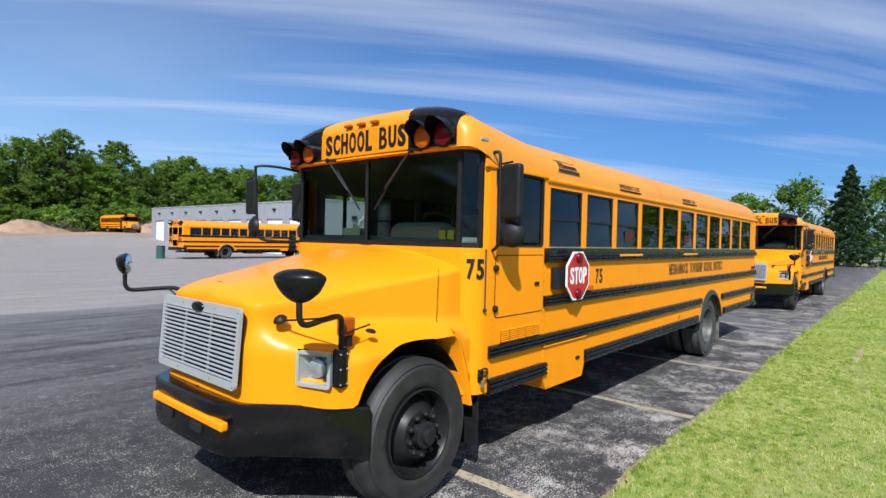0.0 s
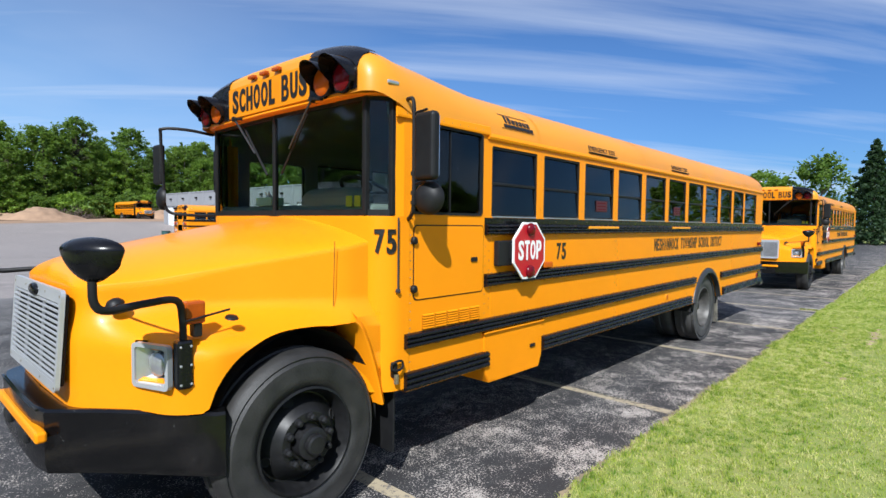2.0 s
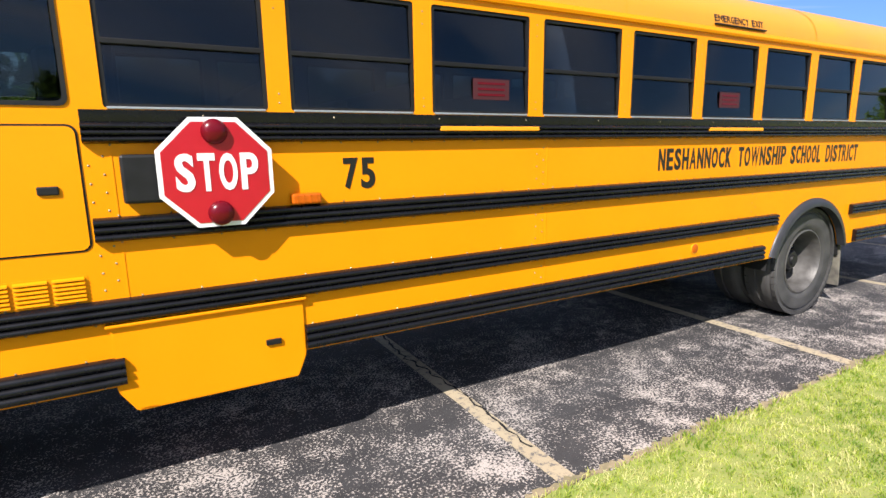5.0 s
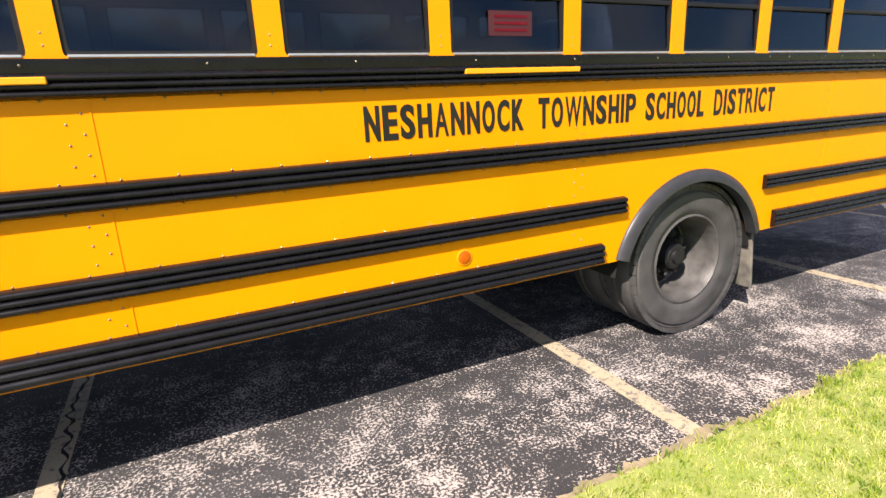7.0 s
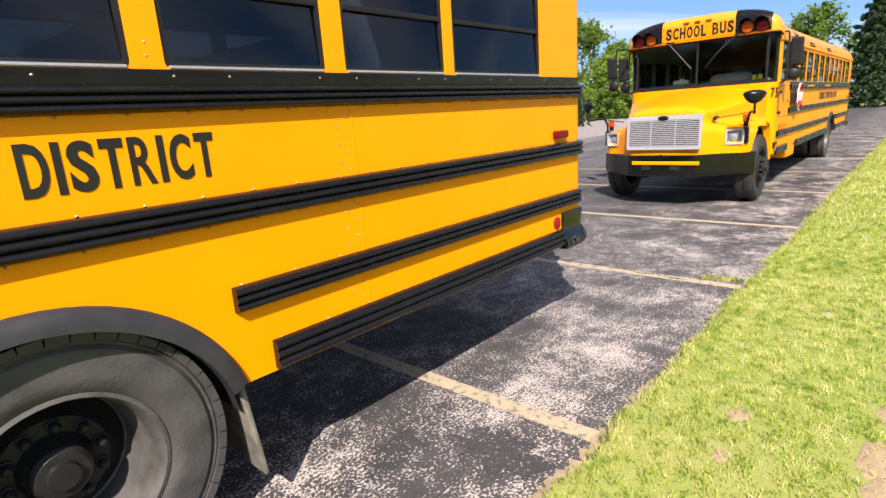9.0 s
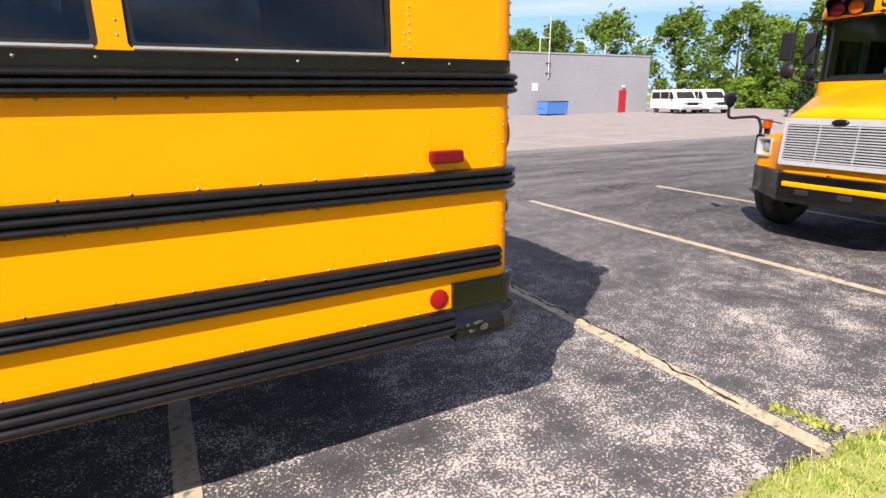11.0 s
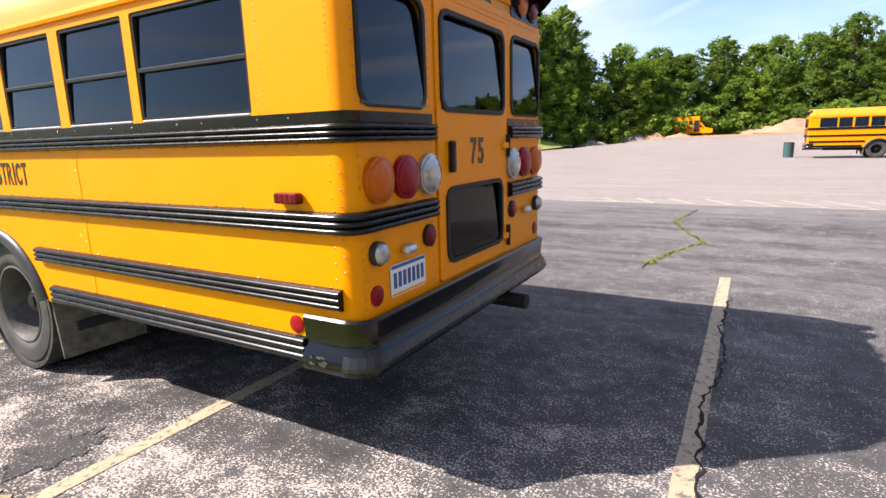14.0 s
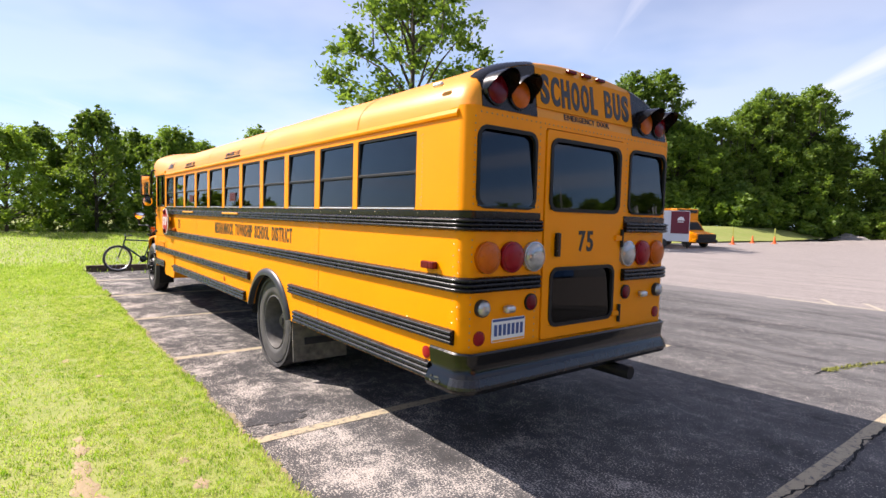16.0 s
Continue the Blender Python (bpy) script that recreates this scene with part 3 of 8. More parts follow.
COWL = [(p.x, p.y) for p in smooth_path([(3.84, 0.0, 0), (3.74, 0.004, 0), (3.67, 0.035, 0), (3.62, 0.085, 0), (3.595, 0.16, 0), (3.58, 0.30, 0)], 5)]


def cowl_point(s, off, z):
    """A point s metres round the left cowl corner from its front, lifted off the panel."""
    pts = [Vector((x, y, 0)) for x, y in COWL[15::-1]]
    for p, q in zip(pts, pts[1:]):
        d = (q - p).length
        if s <= d or q is pts[-1]:
            w = (q - p) / d
            return p + w * s + Vector((w.y, -w.x, 0)) * off + Vector((0, 0, z))
        s -= d


def build_bus(number):
    bus = thing("school_bus", (8.2, BW / 2, 0), "yellow conventional school bus with black rub rails parked on asphalt", "bus", "school buses of one make")
    B = lambda name, bm, m, label="", smooth=None: part(name, bm, m, bus, label, smooth)
    rivets = bmesh.new()

    def rivet(p, out, r=0.0048):
        o = Vector(out)
        u = o.orthogonal().normalized()
        s = o.cross(u)
        top = rivets.verts.new(Vector(p) + o * 0.004)
        ring = [rivets.verts.new(Vector(p) + r * (math.cos(k * math.pi / 3) * u + math.sin(k * math.pi / 3) * s)) for k in range(6)]
        for k in range(6):
            rivets.faces.new((ring[k], ring[(k + 1) % 6], top))

    # --- side walls, windows, rails ---
    for side in ("left", "right"):
        yo = 0.0 if side == "left" else BW
        sg = 1 if side == "left" else -1
        out = (0, -sg, 0)
        holes = [rounded(a, 1.765, b, 2.30, 0.015, 2) for a, b in WINDOWS]
        holes.append(rounded(3.865, 1.775, 4.585, 2.365, 0.03, 3) if side == "left" else rounded(3.90, 0.75, 4.60, 2.32, 0.03, 3))
        B("side_wall", plate(bmesh.new(), side_outline(2.40), holes, side_at(yo), (0, 0.045 * sg, 0)), YELLOW)
        B("interior_lining", plate(bmesh.new(), [(3.84, 1.14), (13.30, 1.14), (13.30, 2.40), (3.84, 2.40)], [h for h in holes if min(q[1] for q in h) > 1.2] + ([rounded(3.95, 1.2, 4.55, 2.27, 0.03, 3)] if side == "right" else []), side_at(yo + 0.047 * sg), (0, 0.012 * sg, 0)), INTERIOR, "pale grey inner wall lining")
        for a, b in WINDOWS:
            w = B("side_window", plate(bmesh.new(), rounded(a, 1.765, b, 2.30, 0.015, 2), [rounded(a + 0.018, 1.783, b - 0.018, 2.282, 0.012, 2)], side_at(yo + 0.006 * sg), (0, 0.03 * sg, 0)), BLACK_MATT, "black framed split-sash window")
            zm = 2.018
            lean = lambda q: leaned(q, 1, sg, 2.03, 0.055)
            part("upper_pane", lean(nbox((a + 0.017, min(yo + 0.012 * sg, yo + 0.016 * sg), zm), (b - 0.017, max(yo + 0.012 * sg, yo + 0.016 * sg), 2.283))), GLASS, w)
            part("lower_pane", lean(nbox((a + 0.017, min(yo + 0.024 * sg, yo + 0.028 * sg), 1.782), (b - 0.017, max(yo + 0.024 * sg, yo + 0.028 * sg), zm + 0.012))), GLASS, w)
            bm = nbox((a + 0.012, min(yo + 0.004 * sg, yo + 0.022 * sg), zm - 0.010), (b - 0.012, max(yo + 0.004 * sg, yo + 0.022 * sg), zm + 0.012), 0.003, 1)
            part("sash_bar", bm, BLACK_MATT, w)
            bm = nbox((a + 0.012, min(yo - 0.004 * sg, yo + 0.010 * sg), 1.762), (b - 0.012, max(yo - 0.004 * sg, yo + 0.010 * sg), 1.772), 0.002, 1)
            part("sill_strip", bm, ALU, w)
            for z in (1.80, 1.84, 2.20, 2.26):
                rivet((b + 0.05, yo, z), out)
        # rails
        lines = {"belt": rear_corner(0.665, 4.62), "second": rear_corner(0.665, 4.62)}
        for nm in ("belt", "second"):
            z0, z1 = RAILS[nm]
            path = lines[nm] if side == "left" else mirrored_path(lines[nm])
            prof = ridged(z0, z1)
            if nm == "belt":
                prof = [(0, 1.759), (0.007, 1.759), (0.007, 1.716)] + prof[1:]
            B("rub_rail", sweep(bmesh.new(), path, prof), BLACK, "ridged black rub rail", smooth=50)
        for nm, spans in (("third", ((3.80, 9.42), (10.645, 13.275))), ("skirt", ((3.80, 4.665), (5.43, 9.265), (10.775, 13.045)))):
            z0, z1 = RAILS[nm]
            for a, b in spans:
                path = [(a, 0.0), (b, 0.0)] if side == "left" else [(b, BW), (a, BW)]
                B("rub_rail", sweep(bmesh.new(), path, ridged(z0, z1)), BLACK, "ridged black rub rail", smooth=50)
                x = a + 0.04
                while x < b:
                    rivet((x, yo - 0.005 * sg, z1 + 0.004), out)
                    rivet((x + 0.05, yo - 0.005 * sg, z0 - 0.004), out)
                    x += 0.23
        x = 4.68
        while x < 13.25:
            if int(x * 7) % 2:
                rivet((x, yo - 0.008 * sg, 1.738), out, 0.005)
            for z in (RAILS["second"][1] + 0.004, RAILS["second"][0] - 0.004, RAILS["belt"][0] - 0.004):
                rivet((x + 0.03, yo - 0.002 * sg, z), out)
            x += 0.19
        # panel joints with double rivet rows
        for xs in (4.66, 6.89, 9.10, 11.235, 13.275):
            bm = nbox((xs + 0.045, min(yo - 0.0025 * sg, yo + 0.02 * sg), 0.655), (xs + 0.052, max(yo - 0.0025 * sg, yo + 0.02 * sg), 1.61))
            if xs < 9 or 9.2 < xs < 13:
                B("panel_lap", bm, YELLOW)
            else:
                bm.free()
            for k in range(26):
                z = 0.68 + 0.036 * k
                if any(a - 0.01 < z < b + 0.01 for a, b in RAILS.values()):
                    continue
                if k % 2 == 0:
                    rivet((xs - 0.03, yo - 0.001 * sg, z), out, 0.005)
                else:
                    rivet((xs + 0.02, yo - 0.001 * sg, z), out, 0.005)
        x = 4.7
        B("drip_rail", sweep(bmesh.new(), [(4.645, 0.0), (13.26, 0.0)] if side == "left" else [(13.26, BW), (4.645, BW)],
                             [(0, 2.345), (0.016, 2.345), (0.022, 2.362), (0.012, 2.388), (0, 2.392)]), YELLOW)
        B("roof_flange", sweep(bmesh.new(), [(3.72, 0.0), (4.66, 0.0)] if side == "left" else [(4.66, BW), (3.72, BW)],
                               [(0, 2.372), (0.018, 2.372), (0.020, 2.385), (0.016, 2.43), (0, 2.44)]), YELLOW)
        for k in range(10):
            rivet((3.80 + 0.085 * k, yo - 0.019 * sg, 2.40), out)
            rivet((3.775, yo, 0.72 + 0.10 * k), out, 0.005)
        for k in range(18):
            rivet((3.855, yo, 0.70 + 0.055 * k), out, 0.005)
            rivet((12.88, yo, 1.79 + 0.028 * k), out, 0.005) if k < 18 else None
            rivet((13.27, yo, 1.79 + 0.028 * k), out, 0.005)
        # yellow strips under the emergency windows
        for a, b in ((6.19, 6.84), (8.405, 9.055)):
            bm = nbox((a, min(yo - 0.046 * sg, yo - 0.01 * sg), 1.676), (b, max(yo - 0.046 * sg, yo - 0.01 * sg), 1.700), 0.003, 1)
            B("reflective_strip", bm, TAPE, "orange-yellow reflective strip on the belt rail")
        # rear wheel opening
        a = arch(10.015, 0.45, 0.60, 0.585, 0.615, 28)
        bm = bmesh.new()
        rings = []
        for x, z in a:
            d = Vector((x - 10.015, 0, (z - 0.45)))
            d.normalize()
            c = Vector((x, yo, z))
            rings.append([c + d * 0.062 + Vector((0, -0.002 * sg, 0)), c + d * 0.058 + Vector((0, -0.016 * sg, 0)), c + d * 0.02 + Vector((0, -0.034 * sg, 0)),
                          c - d * 0.012 + Vector((0, -0.036 * sg, 0)), c - d * 0.014 + Vector((0, 0.03 * sg, 0))])
        loft(bm, rings)
        bmesh.ops.recalc_face_normals(bm, faces=bm.faces)
        B("wheel_arch_trim", bm, GREY_TRIM, "dull grey rubber fender trim", smooth=50)
        # well lining coloured near black to hold the shade behind the wheel
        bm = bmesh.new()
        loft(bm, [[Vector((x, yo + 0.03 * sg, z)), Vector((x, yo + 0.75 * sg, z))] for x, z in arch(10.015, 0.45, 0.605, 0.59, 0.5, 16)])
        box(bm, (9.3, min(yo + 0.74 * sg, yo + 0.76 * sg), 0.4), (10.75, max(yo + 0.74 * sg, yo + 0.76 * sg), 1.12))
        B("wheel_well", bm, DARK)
        bm = nbox((10.62, min(yo + 0.02 * sg, yo + 0.62 * sg), 0.19), (10.64, max(yo + 0.02 * sg, yo + 0.62 * sg), 0.64), 0.006)
        for v in bm.verts:
            v.co.x += 0.05 * (0.64 - v.co.z) / 0.45 + 0.02 * sg * (v.co.y - yo)
        flap = B("mud_flap", bm, FLAP, "mud-caked rubber mud flap behind the rear wheel")
        part("worn_lettering", nbox((10.668, min(yo + 0.14 * sg, yo + 0.55 * sg), 0.36), (10.690, max(yo + 0.14 * sg, yo + 0.55 * sg), 0.43)), GREY_TRIM, flap)
        bm = nbox((3.76, min(yo + 0.05 * sg, yo + 0.32 * sg), 0.22), (3.775, max(yo + 0.05 * sg, yo + 0.32 * sg), 0.66), 0.005)
        B("mud_flap", bm, BLACK_MATT, "black rubber mud flap behind the front wheel")
        front_wheel(bus, side)
        rear_wheel(bus, side)
        # front post and corner glass
        pt = lambda pts: pts if side == "left" else mirrored_path(pts)
        B("windshield_post", sweep(bmesh.new(), pt([(3.735, 0.025), (3.79, 0.003), (3.87, 0.0)]), [(0, 1.745), (0.006, 1.745), (0.008, 2.05), (0.004, 2.47), (-0.05, 2.47), (-0.05, 1.745)]), YELLOW)
        bm = bmesh.new()
        c0, c1 = (3.722, 0.035), (3.605, 0.148)
        sweep(bm, pt([(c1[0], c1[1]), (c0[0], c0[1])]), [(0.0, 1.79), (0.004, 1.79), (0.004, 2.478), (0.0, 2.478)])
        B("corner_window", bm, WINDSHIELD)
        for p in (c0, c1):
            y = p[1] if side == "left" else flip(p[1])
            B("window_post", nbox((p[0] - 0.018, y - 0.018, 1.76), (p[0] + 0.018, y + 0.018, 2.495), 0.005), BLACK_MATT)

    # --- cowl under the windshield and the firewall ---
    half = COWL + [(3.565, BW / 2)]
    B("cowl", sweep(bmesh.new(), half[::-1], [(0, 0.645), (0.004, 0.645), (0.004, 1.755), (0, 1.755)]), YELLOW, smooth=40)
    B("cowl", sweep(bmesh.new(), mirrored_path(half[::-1]), [(0, 0.645), (0.004, 0.645), (0.004, 1.755), (0, 1.755)]), YELLOW, smooth=40)
    B("firewall", nbox((3.60, 0.2, 0.6), (3.64, BW - 0.2, 1.74)), DARK)
    for p, q, z0, z1 in (((3.722, 0.035), (3.605, 0.148), 0, 0), ((3.605, 0.148), (3.572, BW / 2), 0, 0)):
        for za, zb in ((1.75, 1.795), (2.472, 2.500)):
            B("windshield_frame", sweep(bmesh.new(), [q, p], [(-0.02, za), (0.012, za), (0.012, zb), (-0.02, zb)]), BLACK_MATT)
            B("windshield_frame", sweep(bmesh.new(), mirrored_path([q, p]), [(-0.02, za), (0.012, za), (0.012, zb), (-0.02, zb)]), BLACK_MATT)
    B("windshield_post", nbox((3.555, BW / 2 - 0.016, 1.76), (3.59, BW / 2 + 0.016, 2.495), 0.004), BLACK_MATT)
    for pth in ([(3.572, BW / 2 - 0.01), (3.605, 0.16)], mirrored_path([(3.572, BW / 2 - 0.01), (3.605, 0.16)])):
        B("windshield_pane", sweep(bmesh.new(), pth, [(0.0, 1.79), (0.004, 1.79), (0.004, 2.478), (0.0, 2.478)]), WINDSHIELD, "clear windshield pane reflecting sky and trees")

    # --- roof with its two caps ---
    bm = bmesh.new()
    lip = {3.505: 2.50, 3.52: 2.50, 3.55: 2.50, 3.60: 2.49, 3.72: 2.45}      # the front cap stops above the glass
    st = [(3.505, 1.13, 0.435, 3.2), (3.52, 1.165, 0.468, 3.2), (3.55, 1.195, 0.492, 3.2), (3.60, 1.222, 0.518, 3.1), (3.72, 1.234, 0.530, 3.0), (3.87, 1.234, 0.528, 2.9), (4.1, 1.230, 0.520, 2.7), (4.45, 1.220, 0.495, 2.45), (4.75, 1.213, 0.480, 2.3),
          (5.2, 1.212, 0.476, 2.3), (8.0, 1.212, 0.474, 2.3), (11.0, 1.212, 0.474, 2.3), (12.6, 1.212, 0.474, 2.3), (13.15, 1.212, 0.474, 2.3), (13.255, 1.205, 0.470, 2.3), (13.315, 1.185, 0.462, 2.3), (13.345, 1.155, 0.448, 2.3), (13.355, 1.13, 0.435, 2.3)]
    rings = loft(bm, [[Vector((x - (rear_lean(z) if x > 13.2 else 0), y, z)) for y, z in roof_section(a, b - lip.get(x, 2.385) + 2.385, lip.get(x, 2.385), 30, e)] for x, a, b, e in st])
    bm.faces.new(rings[0]); bm.faces.new(rings[-1])
    bmesh.ops.recalc_face_normals(bm, faces=bm.faces)
    B("roof", bm, ROOF_YELLOW, "orange-yellow domed roof, paled by a painted sky sheen", smooth=40)
    for xs in (5.35, 7.55, 9.75, 11.95):
        bm = bmesh.new()
        loft(bm, [[Vector((x, y, z)) for y, z in roof_section(1.2155, 0.4775, 2.385, 30, 2.3)] for x in (xs, xs + 0.03)])
        B("roof_seam", bm, ROOF_YELLOW, smooth=40)
    bm = bmesh.new()
    loft(bm, [[Vector((x, y, z)) for y, z in roof_section(1.15, 0.42, 2.385, 30, 2.3)] for x in (3.7, 13.22)])
    B("ceiling_lining", bm, INTERIOR, smooth=40)
    # front header lip
    hdr = [(3.80, -0.012), (3.70, -0.005), (3.61, 0.05), (3.545, 0.14), (3.51, 0.30), (3.50, BW / 2)]
    for pth in (hdr[::-1], mirrored_path(hdr[::-1])):
        B("header_lip", sweep(bmesh.new(), pth, [(-0.10, 2.497), (0.0, 2.494), (0.007, 2.502), (0.0, 2.518), (-0.10, 2.518)]), YELLOW, smooth=40)

    def cap_panel(place, y0, y1, z0, a, b, depth, base=2.385, e=3.2):
        n = 14
        top = [(y0 + (y1 - y0) * k / n, roof_z(y0 + (y1 - y0) * k / n, a, b - base + 2.385, base, e) - 0.004) for k in range(n + 1)]
        return plate(bmesh.new(), [(y1, z0), (y0, z0)] + top, [], place, depth)

    for y0, y1 in ((0.105, 0.60), (BW - 0.60, BW - 0.105)):
        B("lamp_panel", cap_panel(rear_at(3.5), y0, y1, 2.518, 1.135, 0.44, (-0.006, 0, 0), 2.50), BLACK, "black background panel for the flashing lamps")
        B("lamp_panel", cap_panel(lean_at(13.356), y0, y1, 2.405, 1.135, 0.44, (0.006, 0, 0), 2.385, 2.3), BLACK, "black background panel for the flashing lamps")
        def sec(x, a, b, base=2.385, e=3.2):
            row = [(y0 + (y1 - y0) * k / 14, roof_z(y0 + (y1 - y0) * k / 14, a, b - base + 2.385, base, e) + 0.003) for k in range(15)]
            return [Vector((x - (rear_lean(z) if x > 13 else 0), y, z)) for y, z in row]
        bm = bmesh.new()
        loft(bm, [sec(3.495, 1.135, 0.44, 2.5), sec(3.517, 1.168, 0.471, 2.5), sec(3.548, 1.198, 0.495, 2.5), sec(3.60, 1.225, 0.521, 2.49), sec(3.66, 1.231, 0.528, 2.47)])
        B("lamp_panel_edge", bm, BLACK, smooth=40)
        bm = bmesh.new()
        loft(bm, [sec(13.255, 1.208, 0.473, 2.385, 2.3), sec(13.317, 1.188, 0.465, 2.385, 2.3), sec(13.348, 1.158, 0.451, 2.385, 2.3), sec(13.361, 1.135, 0.438, 2.385, 2.3)])
        B("lamp_panel_edge", bm, BLACK, smooth=40)
    sgn = B("sign_board", nbox((3.490, 0.600, 2.522), (3.502, BW - 0.600, 2.752), 0.003), SIGN_AMBER, "orange sign board over the windshield")
    lettering("SCHOOL BUS", lambda a, b, d: Vector((3.489 - d, 1.650 - a, 2.553 + b)), 1.03, 0.178, 0.003, LETTER, sgn, 0.034)
    sgn = B("sign_board", plate(bmesh.new(), [(0.60, 2.472), (BW - 0.60, 2.472), (BW - 0.60, 2.745), (0.60, 2.745)], [], lean_at(13.355), (0.011, 0, 0)), SIGN_AMBER, "orange sign board over the emergency door")
    lettering("SCHOOL BUS", lambda a, b, d: Vector((13.3665 - rear_lean(2.503 + b) + d, 0.640 + a, 2.503 + b)), 1.04, 0.208, 0.003, LETTER, sgn, 0.034)
    lettering("EMERGENCY DOOR", lambda a, b, d: Vector((13.3565 - rear_lean(2.424 + b) + d, 0.885 + a, 2.424 + b)), 0.53, 0.038, 0.003, LETTER, bus, 0.008)
    for yy, lens in ((0.222, RED_LENS), (0.425, AMBER_LENS)):
        for y in (yy, flip(yy)):
            warning_lamp(bus, (3.494, y, 2.60), (-1, 0, 0), DARK_RED_LENS if lens is RED_LENS else AMBER_LENS)
            warning_lamp(bus, (13.362 - rear_lean(2.525), y, 2.522), (1, 0, 0), DARK_RED_LENS if lens is RED_LENS else AMBER_LENS)
    for dy in (-0.17, 0, 0.17):
        for x, s, z in ((3.50, -1, 2.775), (13.350 - rear_lean(2.77), 1, 2.766)):
            bm = nbox((min(x, x + 0.035 * s), BW / 2 + dy - 0.045, z), (max(x, x + 0.035 * s), BW / 2 + dy + 0.045, z + 0.025), 0.008)
            c = B("clearance_lamp", bm, AMBER_DARK if s < 0 else DARK_RED_LENS, "small identification lamp with a metal guard")
    for y, s in ((0.0, -1), (BW, 1)):
        for x in (3.68, 13.05):
            bm = nbox((x - 0.045, min(y, y + 0.03 * s), 2.555), (x + 0.045, max(y, y + 0.03 * s), 2.580), 0.008)
            for v in bm.verts:
                v.co.y -= 0.006 * s
            B("side_clearance_lamp", bm, ALU, "small roof marker lamp")

    # --- lettering on the left side ---
    S = lambda y: (lambda x0, z0: (lambda a, b, d: Vector((x0 + a, y - d, z0 + b))))
    left = S(-0.0005)
    for word, x0, x1 in (("NESHANNOCK", 7.925, 8.745), ("TOWNSHIP", 8.832, 9.482), ("SCHOOL", 9.555, 10.022), ("DISTRICT", 10.108, 10.665)):
        lettering(word, left(x0, 1.408), x1 - x0, 0.150, 0.002, LETTER, bus, 0.028)
    lettering(number, left(5.665, 1.398), 0.165, 0.152, 0.002, LETTER, bus, 0.028)
    lettering(number, lambda a, b, d: cowl_point(a + 0.004, 0.010 + d, 1.518 + b), 0.135, 0.155, 0.002, LETTER, bus, 0.026)
    lettering(number, lambda a, b, d: Vector((XR + 0.0115 + d, 1.085 + a, 1.485 + b)), 0.175, 0.155, 0.002, LETTER, bus, 0.024)
    roof_y = lambda z: BW / 2 - (BW / 2 + 0.002) * (1 - min(1, ((z - 2.385) / 0.452)) ** 2.3) ** (1 / 2.3)
    for x0 in (6.22, 8.42):
        lettering("EMERGENCY EXIT", lambda a, b, d: Vector((x0 + a, roof_y(2.432 + b) - 0.001 - d, 2.432 + b)), 0.58, 0.045, 0.002, LETTER, bus, 0.012)
        B("exit_lamp", nbox((x0, -0.02, 2.405), (x0 + 0.6, 0.004, 2.416), 0.003, 1), DARK if x0 < 7 else BLACK_MATT)
    # maker's mark on the roof edge, as plain bars
    marks = [(4.83, 5.22, 2.563, 2.569), (4.86, 5.26, 2.464, 2.490), (4.83, 5.27, 2.452, 2.457), (4.885, 4.91, 2.50, 2.558)]
    marks += [(4.93 + 0.052 * k, 4.93 + 0.052 * k + 0.036, 2.50, 2.555 if k == 0 else 2.538) for k in range(6)]
    for x0, x1, z0, z1 in marks:
        bm = bmesh.new()
        zs = [z0 + (z1 - z0) * k / 5 for k in range(6)]
        loft(bm, [[Vector((x, roof_y(z) - q, z)) for z in zs] for x, q in ((x0, -0.004), (x0, 0.006), (x1, 0.006), (x1, -0.004))])
        bmesh.ops.recalc_face_normals(bm, faces=bm.faces)
        B("maker_mark", bm, LETTER)

    # --- driver's side: window, compartment door, louvres, battery box ---
    w = B("driver_window", plate(bmesh.new(), rounded(3.86, 1.77, 4.592, 2.37, 0.03, 3), [rounded(3.876, 1.787, 4.576, 2.354, 0.025, 3)], side_at(-0.006), (0, 0.035, 0)), BLACK_MATT, "black framed sliding driver's window")
    part("pane", nbox((3.88, 0.012, 1.80), (4.57, 0.016, 2.345)), GLASS, w)
    part("sliding_bar", nbox((4.235, 0.004, 1.785), (4.243, 0.02, 2.355)), BLACK_MATT, w)
    d = B("compartment_door", plate(bmesh.new(), rounded(3.885, 1.215, 4.60, 1.695, 0.03, 4), [], side_at(-0.007), (0, 0.01, 0)), YELLOW, "yellow hinged compartment door below the driver's window")
    part("gasket", plate(bmesh.new(), rounded(3.877, 1.207, 4.608, 1.703, 0.035, 4), [rounded(3.885, 1.215, 4.60, 1.695, 0.03, 4)], side_at(-0.003), (0, 0.006, 0)), BLACK_MATT, d)
    for z in (1.60, 1.285):
        bm = bmesh.new()
        lathe(bm, (3.875, -0.004, z), (0, -1, 0), [(0.026, 0), (0.026, 0.018), (0.018, 0.026), (0, 0.028)], 14)
        part("hinge", bm, BLACK_MATT, d)
    part("latch", nbox((4.455, -0.018, 1.437), (4.525, -0.006, 1.470), 0.005), BLACK_MATT, d)
    lv = B("louvre_panel", plate(bmesh.new(), rounded(3.955, 1.005, 4.575, 1.115, 0.008, 2), [], side_at(-0.002), (0, 0.006, 0)), YELLOW)
    for g in range(5):
        for k in range(6):
            x0 = 3.965 + 0.123 * g
            z0 = 1.012 + 0.0168 * k
            bm = bmesh.new()
            loft(bm, [[Vector((x, -0.002, z0 + 0.012)), Vector((x, -0.012, z0 + 0.006)), Vector((x, -0.013, z0))] for x in (x0, x0 + 0.108)])
            part("louvre", bm, YELLOW, lv)
            part("slot", nbox((x0, -0.0055, z0 - 0.003), (x0 + 0.108, -0.0025, z0)), DARK, lv)
